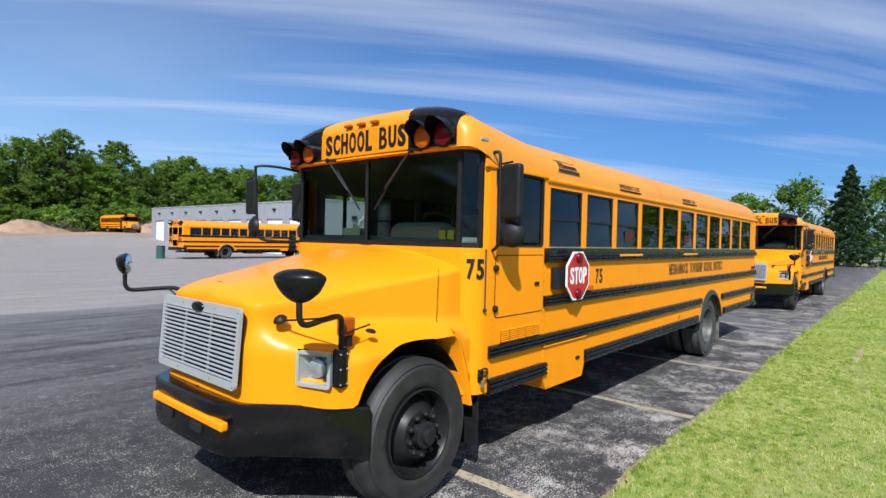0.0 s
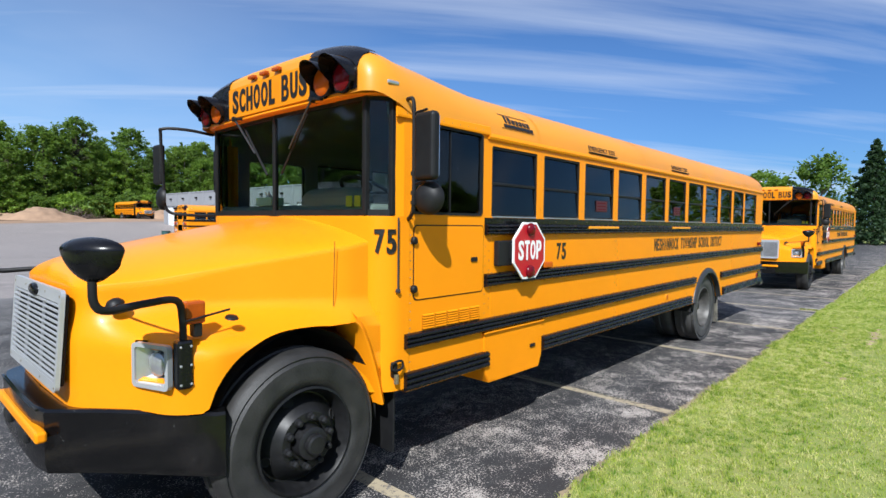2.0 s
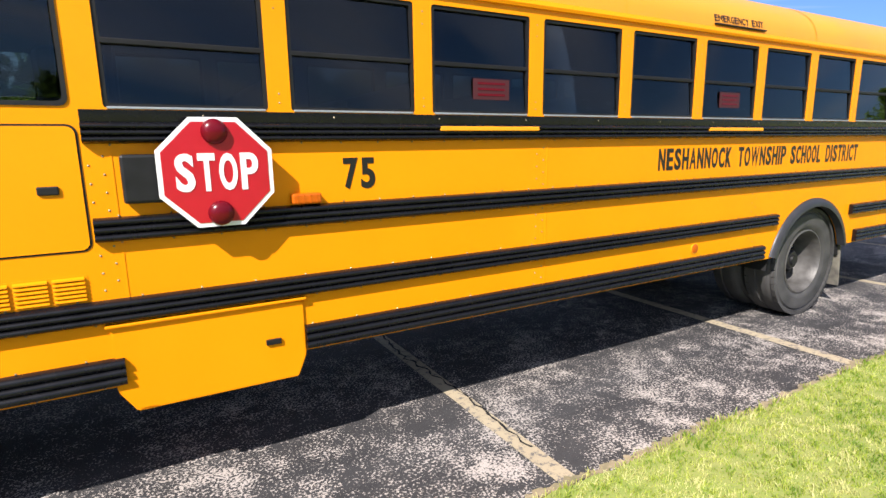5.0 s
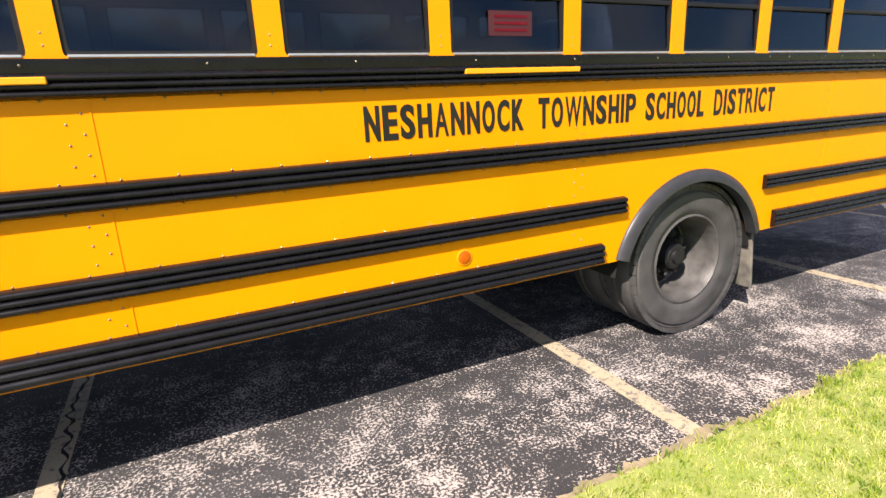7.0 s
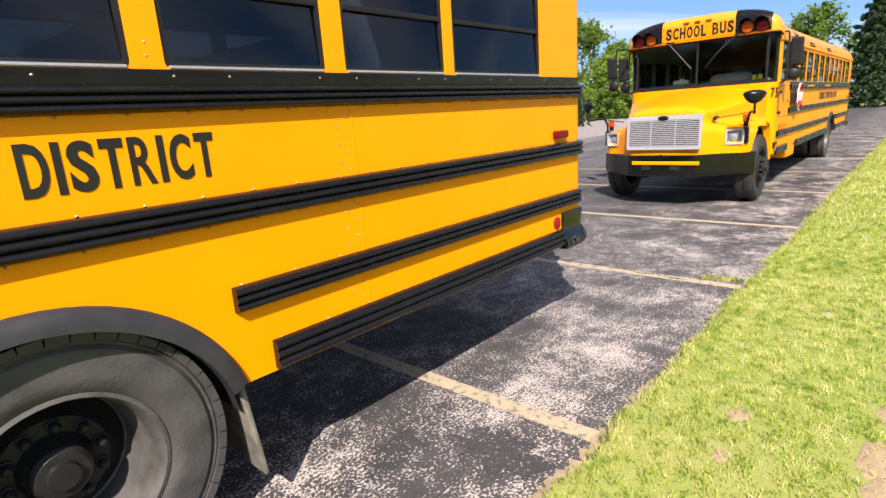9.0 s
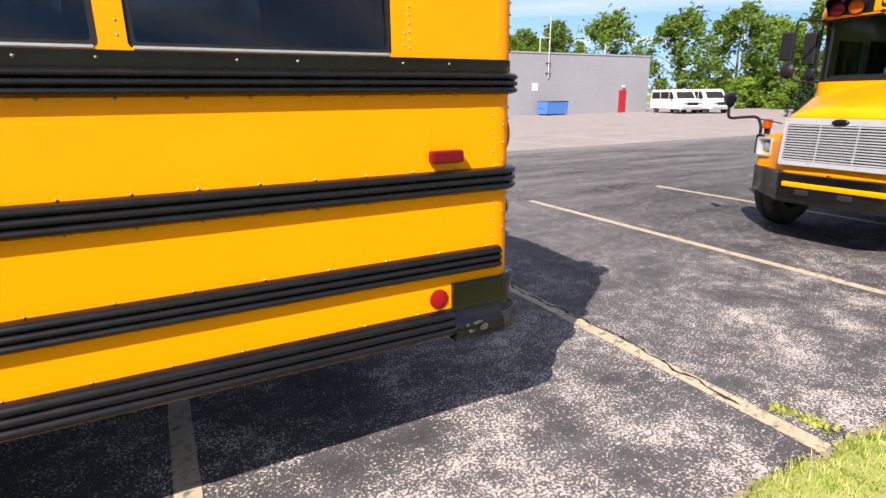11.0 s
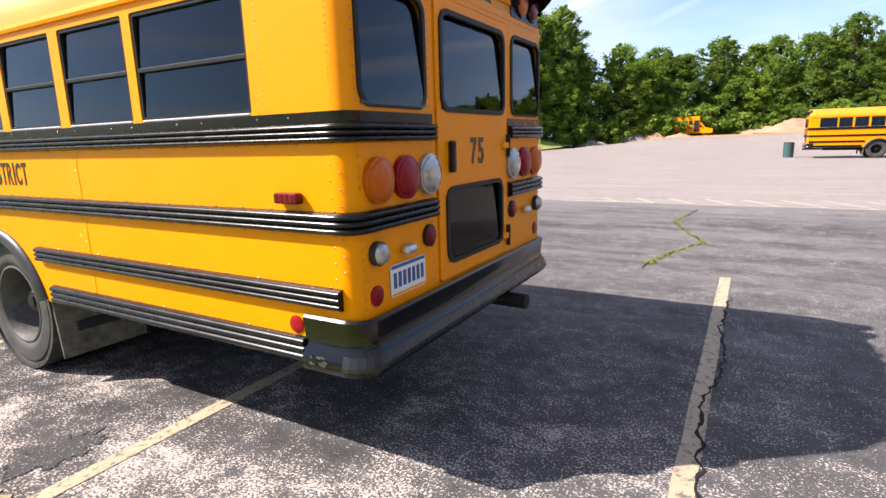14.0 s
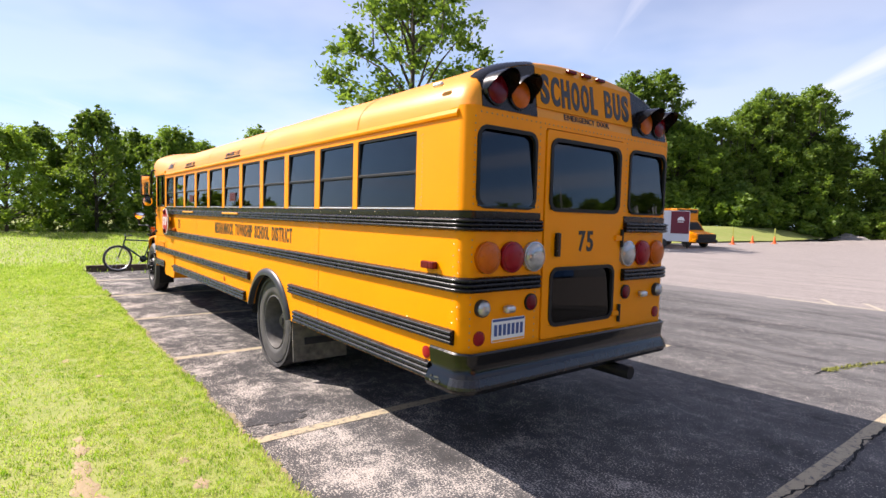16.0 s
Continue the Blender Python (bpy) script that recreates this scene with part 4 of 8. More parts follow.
    bm = plate(bmesh.new(), [(4.625, 0.89), (4.625, 0.60), (4.69, 0.495), (5.385, 0.495), (5.43, 0.60), (5.43, 0.88)], [], side_at(-0.012), (0, 0.55, 0))
    bmesh.ops.bevel(bm, geom=list(bm.edges), offset=0.006, segments=2, affect="EDGES")
    d = B("battery_box", bm, YELLOW, "yellow battery box hanging below the skirt")
    part("latch", nbox((5.24, -0.026, 0.685), (5.31, -0.012, 0.712), 0.004), BLACK_MATT, d)
    part("top_lip", nbox((4.61, -0.03, 0.882), (5.44, 0.0, 0.896), 0.004), YELLOW, d)
    lamp(bus, "side_reflector", (8.385, 0.0, 0.812), (0, -1, 0), 0.036, 0.012, AMBER_LENS, TAPE)
    lamp(bus, "side_reflector", (12.985, 0.0, 0.800), (0, -1, 0), 0.038, 0.012, RED_LENS, RED_LENS)
    for x0, x1, z, lens in ((12.945, 13.085, 1.395, DARK_RED_LENS), (5.40, 5.54, 1.368, AMBER_LENS)):
        b = B("side_marker_lamp", nbox((x0, -0.046, z - 0.025), (x1, 0.0, z + 0.025), 0.010), lens, "ribbed side marker lamp")
        for k in range(4):
            xk = x0 + (x1 - x0) * (k + 0.7) / 4.6
            part("rib", nbox((xk, -0.048, z - 0.020), (xk + 0.006, -0.044, z + 0.020)), DARK_RED_LENS if lens is RED_LENS else lens, b)

    # --- stop arm ---
    arm = B("stop_arm_box", nbox((4.735, -0.055, 1.39), (4.945, 0.0, 1.585), 0.012), BLACK_MATT, "black stop-arm drive box")
    oc = lambda r: [(5.085 + r * math.cos(radians(22.5 + 45 * k)), 1.505 + r * math.sin(radians(22.5 + 45 * k))) for k in range(8)]
    R8 = 0.225 / math.cos(radians(22.5))
    sign = B("stop_sign", plate(bmesh.new(), oc(R8), [], side_at(-0.098), (0, 0.012, 0)), WHITE, "red octagonal stop sign folded against the side")
    part("red_face", plate(bmesh.new(), oc(R8 - 0.02), [], side_at(-0.1005), (0, 0.003, 0)), SIGN_RED, sign)
    lettering("STOP", lambda a, b, d: Vector((4.925 + a, -0.1006 - d, 1.430 + b)), 0.325, 0.155, 0.0025, WHITE, sign, 0.026)
    part("bracket", nbox((4.87, -0.09, 1.44), (4.92, -0.02, 1.57), 0.008), BLACK_MATT, sign)
    for z in (1.672, 1.336):
        bm = bmesh.new()
        lathe(bm, (5.085, -0.10, z), (0, -1, 0), [(0.052, 0), (0.052, 0.008), (0.045, 0.022), (0.025, 0.032), (0, 0.034)], 20)
        part("flasher", bm, DARK_RED_LENS, sign, smooth=40)

    # --- rear wall ---
    rwin = [rounded(0.085, 1.788, 0.605, 2.285, 0.07, 5), rounded(BW - 0.605, 1.788, BW - 0.085, 2.285, 0.07, 5)]
    door = rounded(0.70, 0.865, BW - 0.70, 2.345, 0.02, 2)
    B("rear_wall", plate(bmesh.new(), [(0.085, 0.84), (BW - 0.085, 0.84), (BW - 0.085, 2.41), (0.085, 2.41)], rwin + [door], rear_at(XR), (-0.045, 0, 0)), YELLOW)
    for pth in ([(x, y) for x, y in rear_corner(0.09, XR - 0.10)], ):
        for q in (pth, mirrored_path(pth)):
            B("corner_post", sweep(bmesh.new(), q, [(-0.02, 0.84), (0.001, 0.84), (0.001, 2.41), (-0.02, 2.41)]), YELLOW, smooth=40)
    for (y0, y1) in ((0.085, 0.605), (BW - 0.605, BW - 0.085)):
        w = B("rear_window", plate(bmesh.new(), rounded(y0 - 0.012, 1.776, y1 + 0.012, 2.297, 0.08, 6), [rounded(y0 + 0.012, 1.800, y1 - 0.012, 2.273, 0.06, 6)], rear_at(XR - 0.012), (0.022, 0, 0)), BLACK_MATT, "dark rear window in a rubber gasket", None)
        part("pane", leaned(nbox((XR - 0.012, y0, 1.788), (XR - 0.008, y1, 2.285)), 0, -1, 2.04, 0.075), REAR_GLASS, w)
    dw = [rounded(0.755, 1.785, BW - 0.755, 2.275, 0.07, 5), rounded(0.79, 0.962, BW - 0.79, 1.368, 0.07, 5)]
    d = B("emergency_door", plate(bmesh.new(), rounded(0.708, 0.873, BW - 0.708, 2.337, 0.02, 2), dw, rear_at(XR + 0.010), (-0.045, 0, 0)), YELLOW, "yellow rear emergency door with two windows")
    for (a, b, c, e) in ((0.755, 1.785, BW - 0.755, 2.275), (0.79, 0.962, BW - 0.79, 1.368)):
        part("gasket", plate(bmesh.new(), rounded(a - 0.012, b - 0.012, c + 0.012, e + 0.012, 0.08, 6), [rounded(a + 0.014, b + 0.014, c - 0.014, e - 0.014, 0.06, 6)], rear_at(XR - 0.004), (0.024, 0, 0)), BLACK_MATT, d)
        part("pane", leaned(nbox((XR - 0.006, a, b), (XR - 0.002, c, e)), 0, -1, (b + e) / 2, 0.06), REAR_GLASS if b > 1.5 else DOOR_GLASS, d)
    part("handle", nbox((XR + 0.010, 0.815, 1.455), (XR + 0.045, 0.855, 1.625), 0.010), BLACK, d)
    for z in (1.585, 0.985):
        part("hinge", nbox((XR + 0.008, BW - 0.79, z - 0.02), (XR + 0.03, BW - 0.705, z + 0.02), 0.006), YELLOW, d)
        part("hinge_pin", rod(bmesh.new(), (XR + 0.022, BW - 0.702, z - 0.07), (XR + 0.022, BW - 0.702, z + 0.07), 0.014), BLACK_MATT, d)
    for z in [0.90 + 0.045 * k for k in range(33)]:
        for y in (0.055, 0.645, BW - 0.655, BW - 0.055):
            if not any(a - 0.02 < z < b + 0.06 for a, b in (RAILS["belt"], RAILS["second"])):
                rivet((XR + 0.001, y, z), (1, 0, 0), 0.006)
    for k in range(50):
        rivet((XR + 0.001, 0.1 + 0.045 * k, 2.372), (1, 0, 0), 0.006)
    for s in (0, 1):
        f = (lambda y: y) if s == 0 else flip
        for y, lens in ((0.180, AMBER_LENS), (0.395, RED_LENS), (0.605, CLEAR_LENS)):
            lamp(bus, "tail_lamp", (XR, f(y), 1.462), (1, 0, 0), 0.092, 0.055, lens, lens, "large round tail lamp")
        lamp(bus, "stop_lamp", (XR, f(0.60), 1.148), (1, 0, 0), 0.052, 0.03, DARK_RED_LENS, BLACK_MATT)
        lamp(bus, "back_up_lamp", (XR, f(0.145), 1.140), (1, 0, 0), 0.050, 0.06, CLEAR_LENS, GREY_TRIM)
        lamp(bus, "reflector", (XR, f(0.135), 0.945), (1, 0, 0), 0.043, 0.012, RED_LENS, RED_LENS)
        bm = nbox((XR, f(0.375) - 0.045, 1.095), (XR + 0.055, f(0.375) + 0.045, 1.145), 0.02)
        B("plate_lamp", bm, ALU, "small bright metal plate lamp")
    pl = B("number_plate", plate(bmesh.new(), rounded(0.240, 0.905, 0.548, 1.06, 0.012, 3), [], rear_at(XR + 0.004), (0.004, 0, 0)), PLATE, "white number plate with a blue top edge")
    part("top_band", nbox((XR + 0.008, 0.247, 1.040), (XR + 0.0095, 0.541, 1.056)), PLATE_BLUE, pl)
    part("bottom_band", nbox((XR + 0.008, 0.247, 0.909), (XR + 0.0095, 0.541, 0.921)), TAPE, pl)
    for k in range(7):
        y0 = 0.262 + 0.040 * k
        part("character_bar", nbox((XR + 0.008, y0, 0.945), (XR + 0.0095, y0 + 0.026, 1.020)), PLATE_BLUE, pl)

    # --- bumpers ---
    rb = [(13.045, -0.012), (13.28, -0.012)] + [(13.28 + 0.11 * math.sin(math.pi / 2 * k / 6), 0.098 - 0.11 * math.cos(math.pi / 2 * k / 6)) for k in range(1, 7)]
    rb = rb + mirrored_path(rb)
    bm = sweep(bmesh.new(), rb, [(-0.03, 0.855), (0.0, 0.862), (0.012, 0.85), (0.004, 0.80), (0.0, 0.735), (0.012, 0.715), (0.038, 0.655), (0.040, 0.635), (0.026, 0.605), (-0.03, 0.605)])
    rbo = B("rear_bumper", bm, BUMPER, "worn black wrap-round rear bumper", smooth=50)
    # strip along the lower flare that carries the painted sky reflection
    part("lip_sheen_strip", sweep(bmesh.new(), rb[1:-1], [(0.020, 0.700), (0.0245, 0.70), (0.0425, 0.655), (0.0445, 0.636), (0.040, 0.634)]), LIP_SHEEN, rbo, "lower edge in paler black for the sky's reflection")
    # bare metal where the near corner has been scraped
    rs = random.Random(17)
    for k in range(7):
        x0, z0 = 13.10 + 0.12 * rs.random(), 0.645 + 0.05 * rs.random() ** 2
        w, h = rs.uniform(0.006, 0.022), rs.uniform(0.004, 0.016)
        ring = [(x0 + w * rs.uniform(0.6, 1.1) * math.cos(a), z0 + h * rs.uniform(0.5, 1.2) * math.sin(a)) for a in [2 * math.pi * q / 9 for q in range(9)]]
        dy = 0.040 - 0.42 * max(0.0, z0 - 0.650)
        part("scrape", plate(bmesh.new(), ring, [], lambda a, b: Vector((a, -0.0135 - dy - 0.0006 * k, b)), (0, -0.0012, 0)), SCRAPE, rbo, "pale bare-metal scrape")
    bm = bmesh.new()
    tube(bm, [(12.6, 1.58, 0.53), (13.2, 1.61, 0.53), (13.51, 1.62, 0.525)], 0.052, 16, 4)
    lathe(bm, (13.505, 1.62, 0.525), (1, 0, -0.01), [(0.046, 0.006), (0.046, -0.2), (0, -0.2)], 16)
    B("exhaust_pipe", bm, BLACK_MATT, "dark exhaust tailpipe below the bumper")
    fb = [(2.63, 0.015), (2.585, 0.035), (2.36, 0.31), (2.20, 0.50), (2.11, 0.585), (2.035, 0.665), (2.01, 0.80), (2.005, BW / 2)]
    fb = fb[::-1]
    fb = mirrored_path(fb)[:-1] + fb
    bm = sweep(bmesh.new(), fb, [(-0.10, 0.785), (-0.01, 0.788), (0.004, 0.775), (0.0, 0.70), (0.0, 0.52), (-0.012, 0.468), (-0.05, 0.462), (-0.10, 0.51)])
    fbo = B("front_bumper", bm, BUMPER, "scuffed black steel front bumper", smooth=30)
    part("yellow_bar", nbox((1.985, 0.600, 0.645), (2.035, BW - 0.735, 0.698), 0.012), YELLOW, fbo, "yellow guide bar bolted to the bumper")
    for y in (0.95, BW - 0.95):
        part("tow_slot", nbox((1.99, y - 0.07, 0.565), (2.03, y + 0.07, 0.625), 0.01), DARK, fbo)
    part("top_shelf", nbox((2.01, 0.72, 0.772), (2.20, BW - 0.72, 0.782)), BUMPER, fbo)

    # --- hood, grille, headlamps ---
    hood = B("hood", hood_mesh(), HOOD_YELLOW, "glossy yellow sloping hood with flared fenders", smooth=50)
    for s in (0, 1):
        f = (lambda y: y) if s == 0 else flip
        bm = nbox((3.348, min(f(0.085), f(0.11)), 1.215), (3.351, max(f(0.085), f(0.11)), 1.60))
        for v in bm.verts:
            v.co.y = f(0.133 - 0.012 * (v.co.z > 1.4)) + (0.0015 if v.co.y > f(0.0975) else -0.0015)
        part("hood_seam", bm, DARK, hood)
        # rear piece of the fender
        bm = bmesh.new()
        rows = []
        for k in range(13):
            t = k / 12
            x = 3.425 + 0.225 * t ** 0.75
            z = 1.125 - 0.55 * t ** 1.25
            rows.append([Vector((x + 0.03, f(0.10), z + 0.05)), Vector((x + 0.02, f(0.035), z + 0.02)), Vector((x, f(0.02), z)), Vector((x - 0.008, f(0.03), z - 0.004)), Vector((x - 0.01, f(0.30), z - 0.004))])
        loft(bm, rows)
        bmesh.ops.recalc_face_normals(bm, faces=bm.faces)
        B("fender_skirt", bm, HOOD_YELLOW, smooth=60)
        bm = bmesh.new()
        rows = []
        for k in range(13):
            t = k / 12
            x = 3.425 + 0.225 * t ** 0.75
            z = 1.125 - 0.55 * t ** 1.25
            rows.append([Vector((x + 0.02, f(0.036), z + 0.02)), Vector((3.66, f(0.05), max(z + 0.03, 0.62))), Vector((3.66, f(0.05), 1.3))])
        loft(bm, rows)
        bmesh.ops.recalc_face_normals(bm, faces=bm.faces)
        B("fender_panel", bm, HOOD_YELLOW, smooth=60)
        # front well lining, its shade given by the near-black colour
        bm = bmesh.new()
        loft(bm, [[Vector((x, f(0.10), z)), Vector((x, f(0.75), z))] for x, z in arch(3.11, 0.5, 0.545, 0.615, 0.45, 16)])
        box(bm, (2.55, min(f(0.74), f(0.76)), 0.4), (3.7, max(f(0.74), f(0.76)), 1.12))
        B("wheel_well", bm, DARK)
        # headlamp in its bezel, turned along the fender's nose
        c, nrm, tan, P = lamp_axes(-1 if s == 0 else 1)
        bm = plate(bmesh.new(), rounded(-0.120, -0.108, 0.120, 0.108, 0.022, 3), [rounded(-0.10, -0.088, 0.10, 0.088, 0.015, 3)], lambda a, b: P(a, b, -0.01), nrm * 0.028)
        hl = B("headlamp", bm, BEZEL, "square headlamp in a bright bezel")
        bm = bmesh.new()
        loft(bm, [[P(a * 0.102, b * 0.090, 0.012), P(a * 0.06, b * 0.055, -0.06)] for a, b in ((-1, -1), (1, -1), (1, 1), (-1, 1), (-1, -1))])
        bm.faces.new([bm.verts.new(P(a * 0.061, b * 0.056, -0.059)) for a, b in ((-1, -1), (1, -1), (1, 1), (-1, 1))])
        part("reflector", bm, ALU, hl)
        bm = bmesh.new()
        lathe(bm, P(0, 0, -0.03), nrm, [(0.062, -0.02), (0.058, 0.006), (0.035, 0.018), (0, 0.022)], 20)
        part("bulb_lens", bm, CLEAR_LENS, hl, smooth=40)
        # turn signal on the fender
        bm = nbox((2.490, min(f(0.115), f(0.185)), 1.215), (2.585, max(f(0.115), f(0.185)), 1.325), 0.012)
        t = B("turn_signal", bm, AMBER_DARK, "amber turn signal on the fender")
        part("foot", nbox((2.53, min(f(0.12), f(0.18)), 1.15), (2.57, max(f(0.12), f(0.18)), 1.225), 0.006), BLACK_MATT, t)
        # cross-view mirror on its arm
        m = B("crossview_mirror", nbox((2.440, min(f(0.115), f(0.185)), 0.915), (2.512, max(f(0.115), f(0.185)), 1.15), 0.014), BLACK, "black oval crossview mirror on a bent arm")
        for v in m.data.vertices:
            v.co.y += (-0.03 if s == 0 else 0.03)
        for dx, z in ((2.452, 0.94), (2.452, 1.03), (2.452, 1.12), (2.50, 0.94), (2.50, 1.03), (2.50, 1.12)):
            bm = bmesh.new()
            lathe(bm, (dx, f(0.086), z), (0, -1 if s == 0 else 1, 0), [(0.006, 0), (0.006, 0.004), (0, 0.006)], 8)
            part("bolt", bm, BEZEL, m)
        bm = tube(bmesh.new(), [(2.475, f(0.115), 1.12), (2.47, f(0.11), 1.25), (2.43, f(0.075), 1.345), (2.28, f(0.02), 1.352), (2.12, f(-0.04), 1.345), (2.07, f(-0.05), 1.38), (2.064, f(-0.05), 1.47)], 0.017, 10, 5)
        part("arm", bm, BLACK_MATT, m, smooth=40)
        bm = bmesh.new()
        out = Vector((-0.42, -0.25 if s == 0 else 0.25, 0.0)).normalized()
        rr = frame_to(out)
        lathe(bm, (0, 0, 0), (0, 0, 1), [(0.0, 0.085), (0.05, 0.078), (0.095, 0.055), (0.125, 0.02), (0.135, 0.0), (0.137, -0.012), (0.12, -0.02), (0, -0.022)], 28)
        side_v = Vector((0, 0, 1)).cross(out)
        for v in bm.verts:
            x, y, z = v.co
            if y < 0:
                x *= 1 + 0.25 * y / 0.137
            v.co = Vector((2.064, f(-0.045), 1.592)) + side_v * x * 1.08 + Vector((0, 0, 1)) * y * (0.95 if y < 0 else 0.38) + out * z * 0.75
        part("mirror_head", bm, BLACK, m, "glossy black oval mirror head", smooth=50)
        bm = bmesh.new()
        lathe(bm, Vector((2.064, f(-0.045), 1.555)) - out * 0.0215, -out, [(0.12, 0.0), (0.09, 0.012), (0.045, 0.02), (0, 0.022)], 24)
        for v in bm.verts:
            v.co.z = 1.555 + (v.co.z - 1.555) * 0.62
        part("mirror_glass", bm, MIRROR, m, smooth=50)
        bm = bmesh.new()
        rod(bm, (2.36, f(0.05), 1.352), (2.305, f(0.46), 1.292), 0.007, 6)
        part("stay", bm, BLACK_MATT, m)
        if s == 0:
            bm = bmesh.new()
            lathe(bm, (2.300, 0.485, 1.288), (-0.3, 0.3, 1), [(0, 0.04), (0.026, 0.034), (0.042, 0.016), (0.045, 0), (0.026, -0.016), (0, -0.018)], 16)
            part("stay_knob", bm, BLACK_MATT, m, smooth=50)
            bm = rod(bmesh.new(), (2.47, 0.10, 1.235), (2.71, 0.128, 1.268), 0.006, 6)
            part("fender_stay", bm, BLACK_MATT, m)
            bm = bmesh.new()
            lathe(bm, (2.72, 0.128, 1.222), (0, -0.3, 1), [(0, 0.012), (0.03, 0.008), (0.035, 0), (0, -0.002)], 12)
            part("stay_foot", bm, BLACK_MATT, m)
        # rear-view mirrors at the front post
        m = B("rearview_mirror", nbox((3.755, min(f(-0.285), f(-0.115)), 1.975), (3.825, max(f(-0.285), f(-0.115)), 2.385), 0.028, 4), BLACK_MATT, "tall black rear-view mirror with a round convex one below")
        part("mirror_glass", nbox((3.824, min(f(-0.27), f(-0.13)), 2.0), (3.828, max(f(-0.27), f(-0.13)), 2.36), 0.0), MIRROR, m)
        bm = bmesh.new()
        lathe(bm, (3.835, f(-0.175), 1.868), (-1, -0.3 if s == 0 else 0.3, 0), [(0, 0.05), (0.05, 0.045), (0.085, 0.025), (0.102, 0), (0.104, -0.012), (0.09, -0.016), (0, -0.016)], 28)
        part("convex_head", bm, BLACK_MATT, m, smooth=50)
        bm = bmesh.new()
        lathe(bm, (3.853, f(-0.169), 1.868), (1, 0.3 if s == 0 else -0.3, 0), [(0.092, 0.0), (0.06, 0.012), (0, 0.018)], 24)
        part("convex_glass", bm, MIRROR, m, smooth=50)
        tb = bmesh.new()
        tube(tb, [(3.80, f(0.0), 2.475), (3.79, f(-0.05), 2.485), (3.79, f(-0.085), 2.45), (3.79, f(-0.09), 2.2), (3.79, f(-0.09), 1.84), (3.80, f(-0.06), 1.765), (3.83, f(0.0), 1.735)], 0.013, 8, 5)
        rod(tb, (3.79, f(-0.09), 2.39), (3.79, f(-0.20), 2.40), 0.008, 6)
        rod(tb, (3.79, f(-0.09), 1.955), (3.79, f(-0.20), 1.97), 0.008, 6)
        for z in (1.90, 1.84, 2.02):
            rod(tb, (3.79, f(-0.09), z), (3.82, f(-0.16), z - 0.01), 0.008, 6)
            lathe(tb, (3.79, f(-0.09), z - 0.012), (0, 0, 1), [(0, 0), (0.02, 0), (0.02, 0.024), (0, 0.024)], 8)
        part("bracket", tb, BLACK_MATT, m, smooth=40)
        B("mirror_mount", nbox((3.775, min(f(-0.012), f(0.012)), 2.44), (3.825, max(f(-0.012), f(0.012)), 2.50), 0.005), BLACK_MATT)
        tb = rod(bmesh.new(), (3.735, f(-0.014), 1.745), (3.735, f(-0.014), 1.285), 0.006, 6)
        lathe(tb, (3.735, f(-0.016), 1.285), (0, -1 if s == 0 else 1, 0), [(0, 0.014), (0.014, 0.008), (0.016, -0.01), (0, -0.012)], 10)
        if s == 0:
            B("mirror_stay", tb, GREY_TRIM)
            h = B("hood_latch", nbox((3.70, -0.02, 0.735), (3.735, 0.03, 0.835), 0.01), BLACK_MATT, "black rubber hood latch")
            bm = bmesh.new()
            tube(bm, [(3.675, -0.025, 0.83), (3.67, -0.03, 0.80), (3.715, -0.04, 0.79), (3.765, -0.03, 0.80), (3.765, -0.025, 0.835), (3.72, -0.03, 0.845), (3.675, -0.025, 0.83)], 0.008, 6, 3)
            part("loop", bm, BLACK_MATT, h)
            part("bolt", rod(bmesh.new(), (3.718, -0.022, 0.70), (3.718, -0.022, 0.76), 0.016), STEEL, h)
        else:
            tb.free()
    # far mirror arm that reaches forward on the door side
    bm = tube(bmesh.new(), [(3.62, BW - 0.04, 2.47), (3.4, BW - 0.02, 2.49), (3.23, BW + 0.06, 2.485), (3.22, BW + 0.08, 2.42), (3.24, BW + 0.08, 2.0), (3.26, BW + 0.07, 1.80), (3.4, BW, 1.76), (3.66, BW - 0.05, 1.76)], 0.013, 8, 5)
    m = B("door_side_mirror", bm, BLACK_MATT, "black tubular mirror arm with mirrors", smooth=40)
    part("mirror_head", nbox((3.21, BW + 0.09, 2.02), (3.26, BW + 0.25, 2.36), 0.02, 3), BLACK_MATT, m)
    bm = bmesh.new()
    lathe(bm, (3.25, BW + 0.14, 1.90), (-1, 0.2, 0), [(0, 0.05), (0.06, 0.042), (0.10, 0.01), (0.102, -0.012), (0, -0.014)], 20)
    part("convex_head", bm, BLACK_MATT, m, smooth=50)
    # grille
    gx = lambda z: 2.070 + 0.035 * (z - 0.88) / 0.48
    GP = lambda a, b: Vector((gx(b), a, b))
    gr = B("grille", plate(bmesh.new(), rounded(0.612, 0.868, BW - 0.612, 1.365, 0.03, 3), [rounded(0.645, 0.915, BW - 0.645, 1.30, 0.015, 2)], GP, (0.02, 0, 0)), SLAT, "bright aluminium grille with horizontal slats")
    part("backing", plate(bmesh.new(), rounded(0.63, 0.89, BW - 0.63, 1.34, 0.02, 2), [], lambda a, b: Vector((gx(b) + 0.030, a, b)), (0.01, 0, 0)), DARK, gr)
    for k in range(14):
        z = 0.928 + 0.0275 * k
        bm = nbox((gx(z) + 0.001, 0.64, z - 0.007), (gx(z) + 0.012, BW - 0.64, z + 0.007), 0.003, 1)
        part("slat", bm, SLAT, gr)
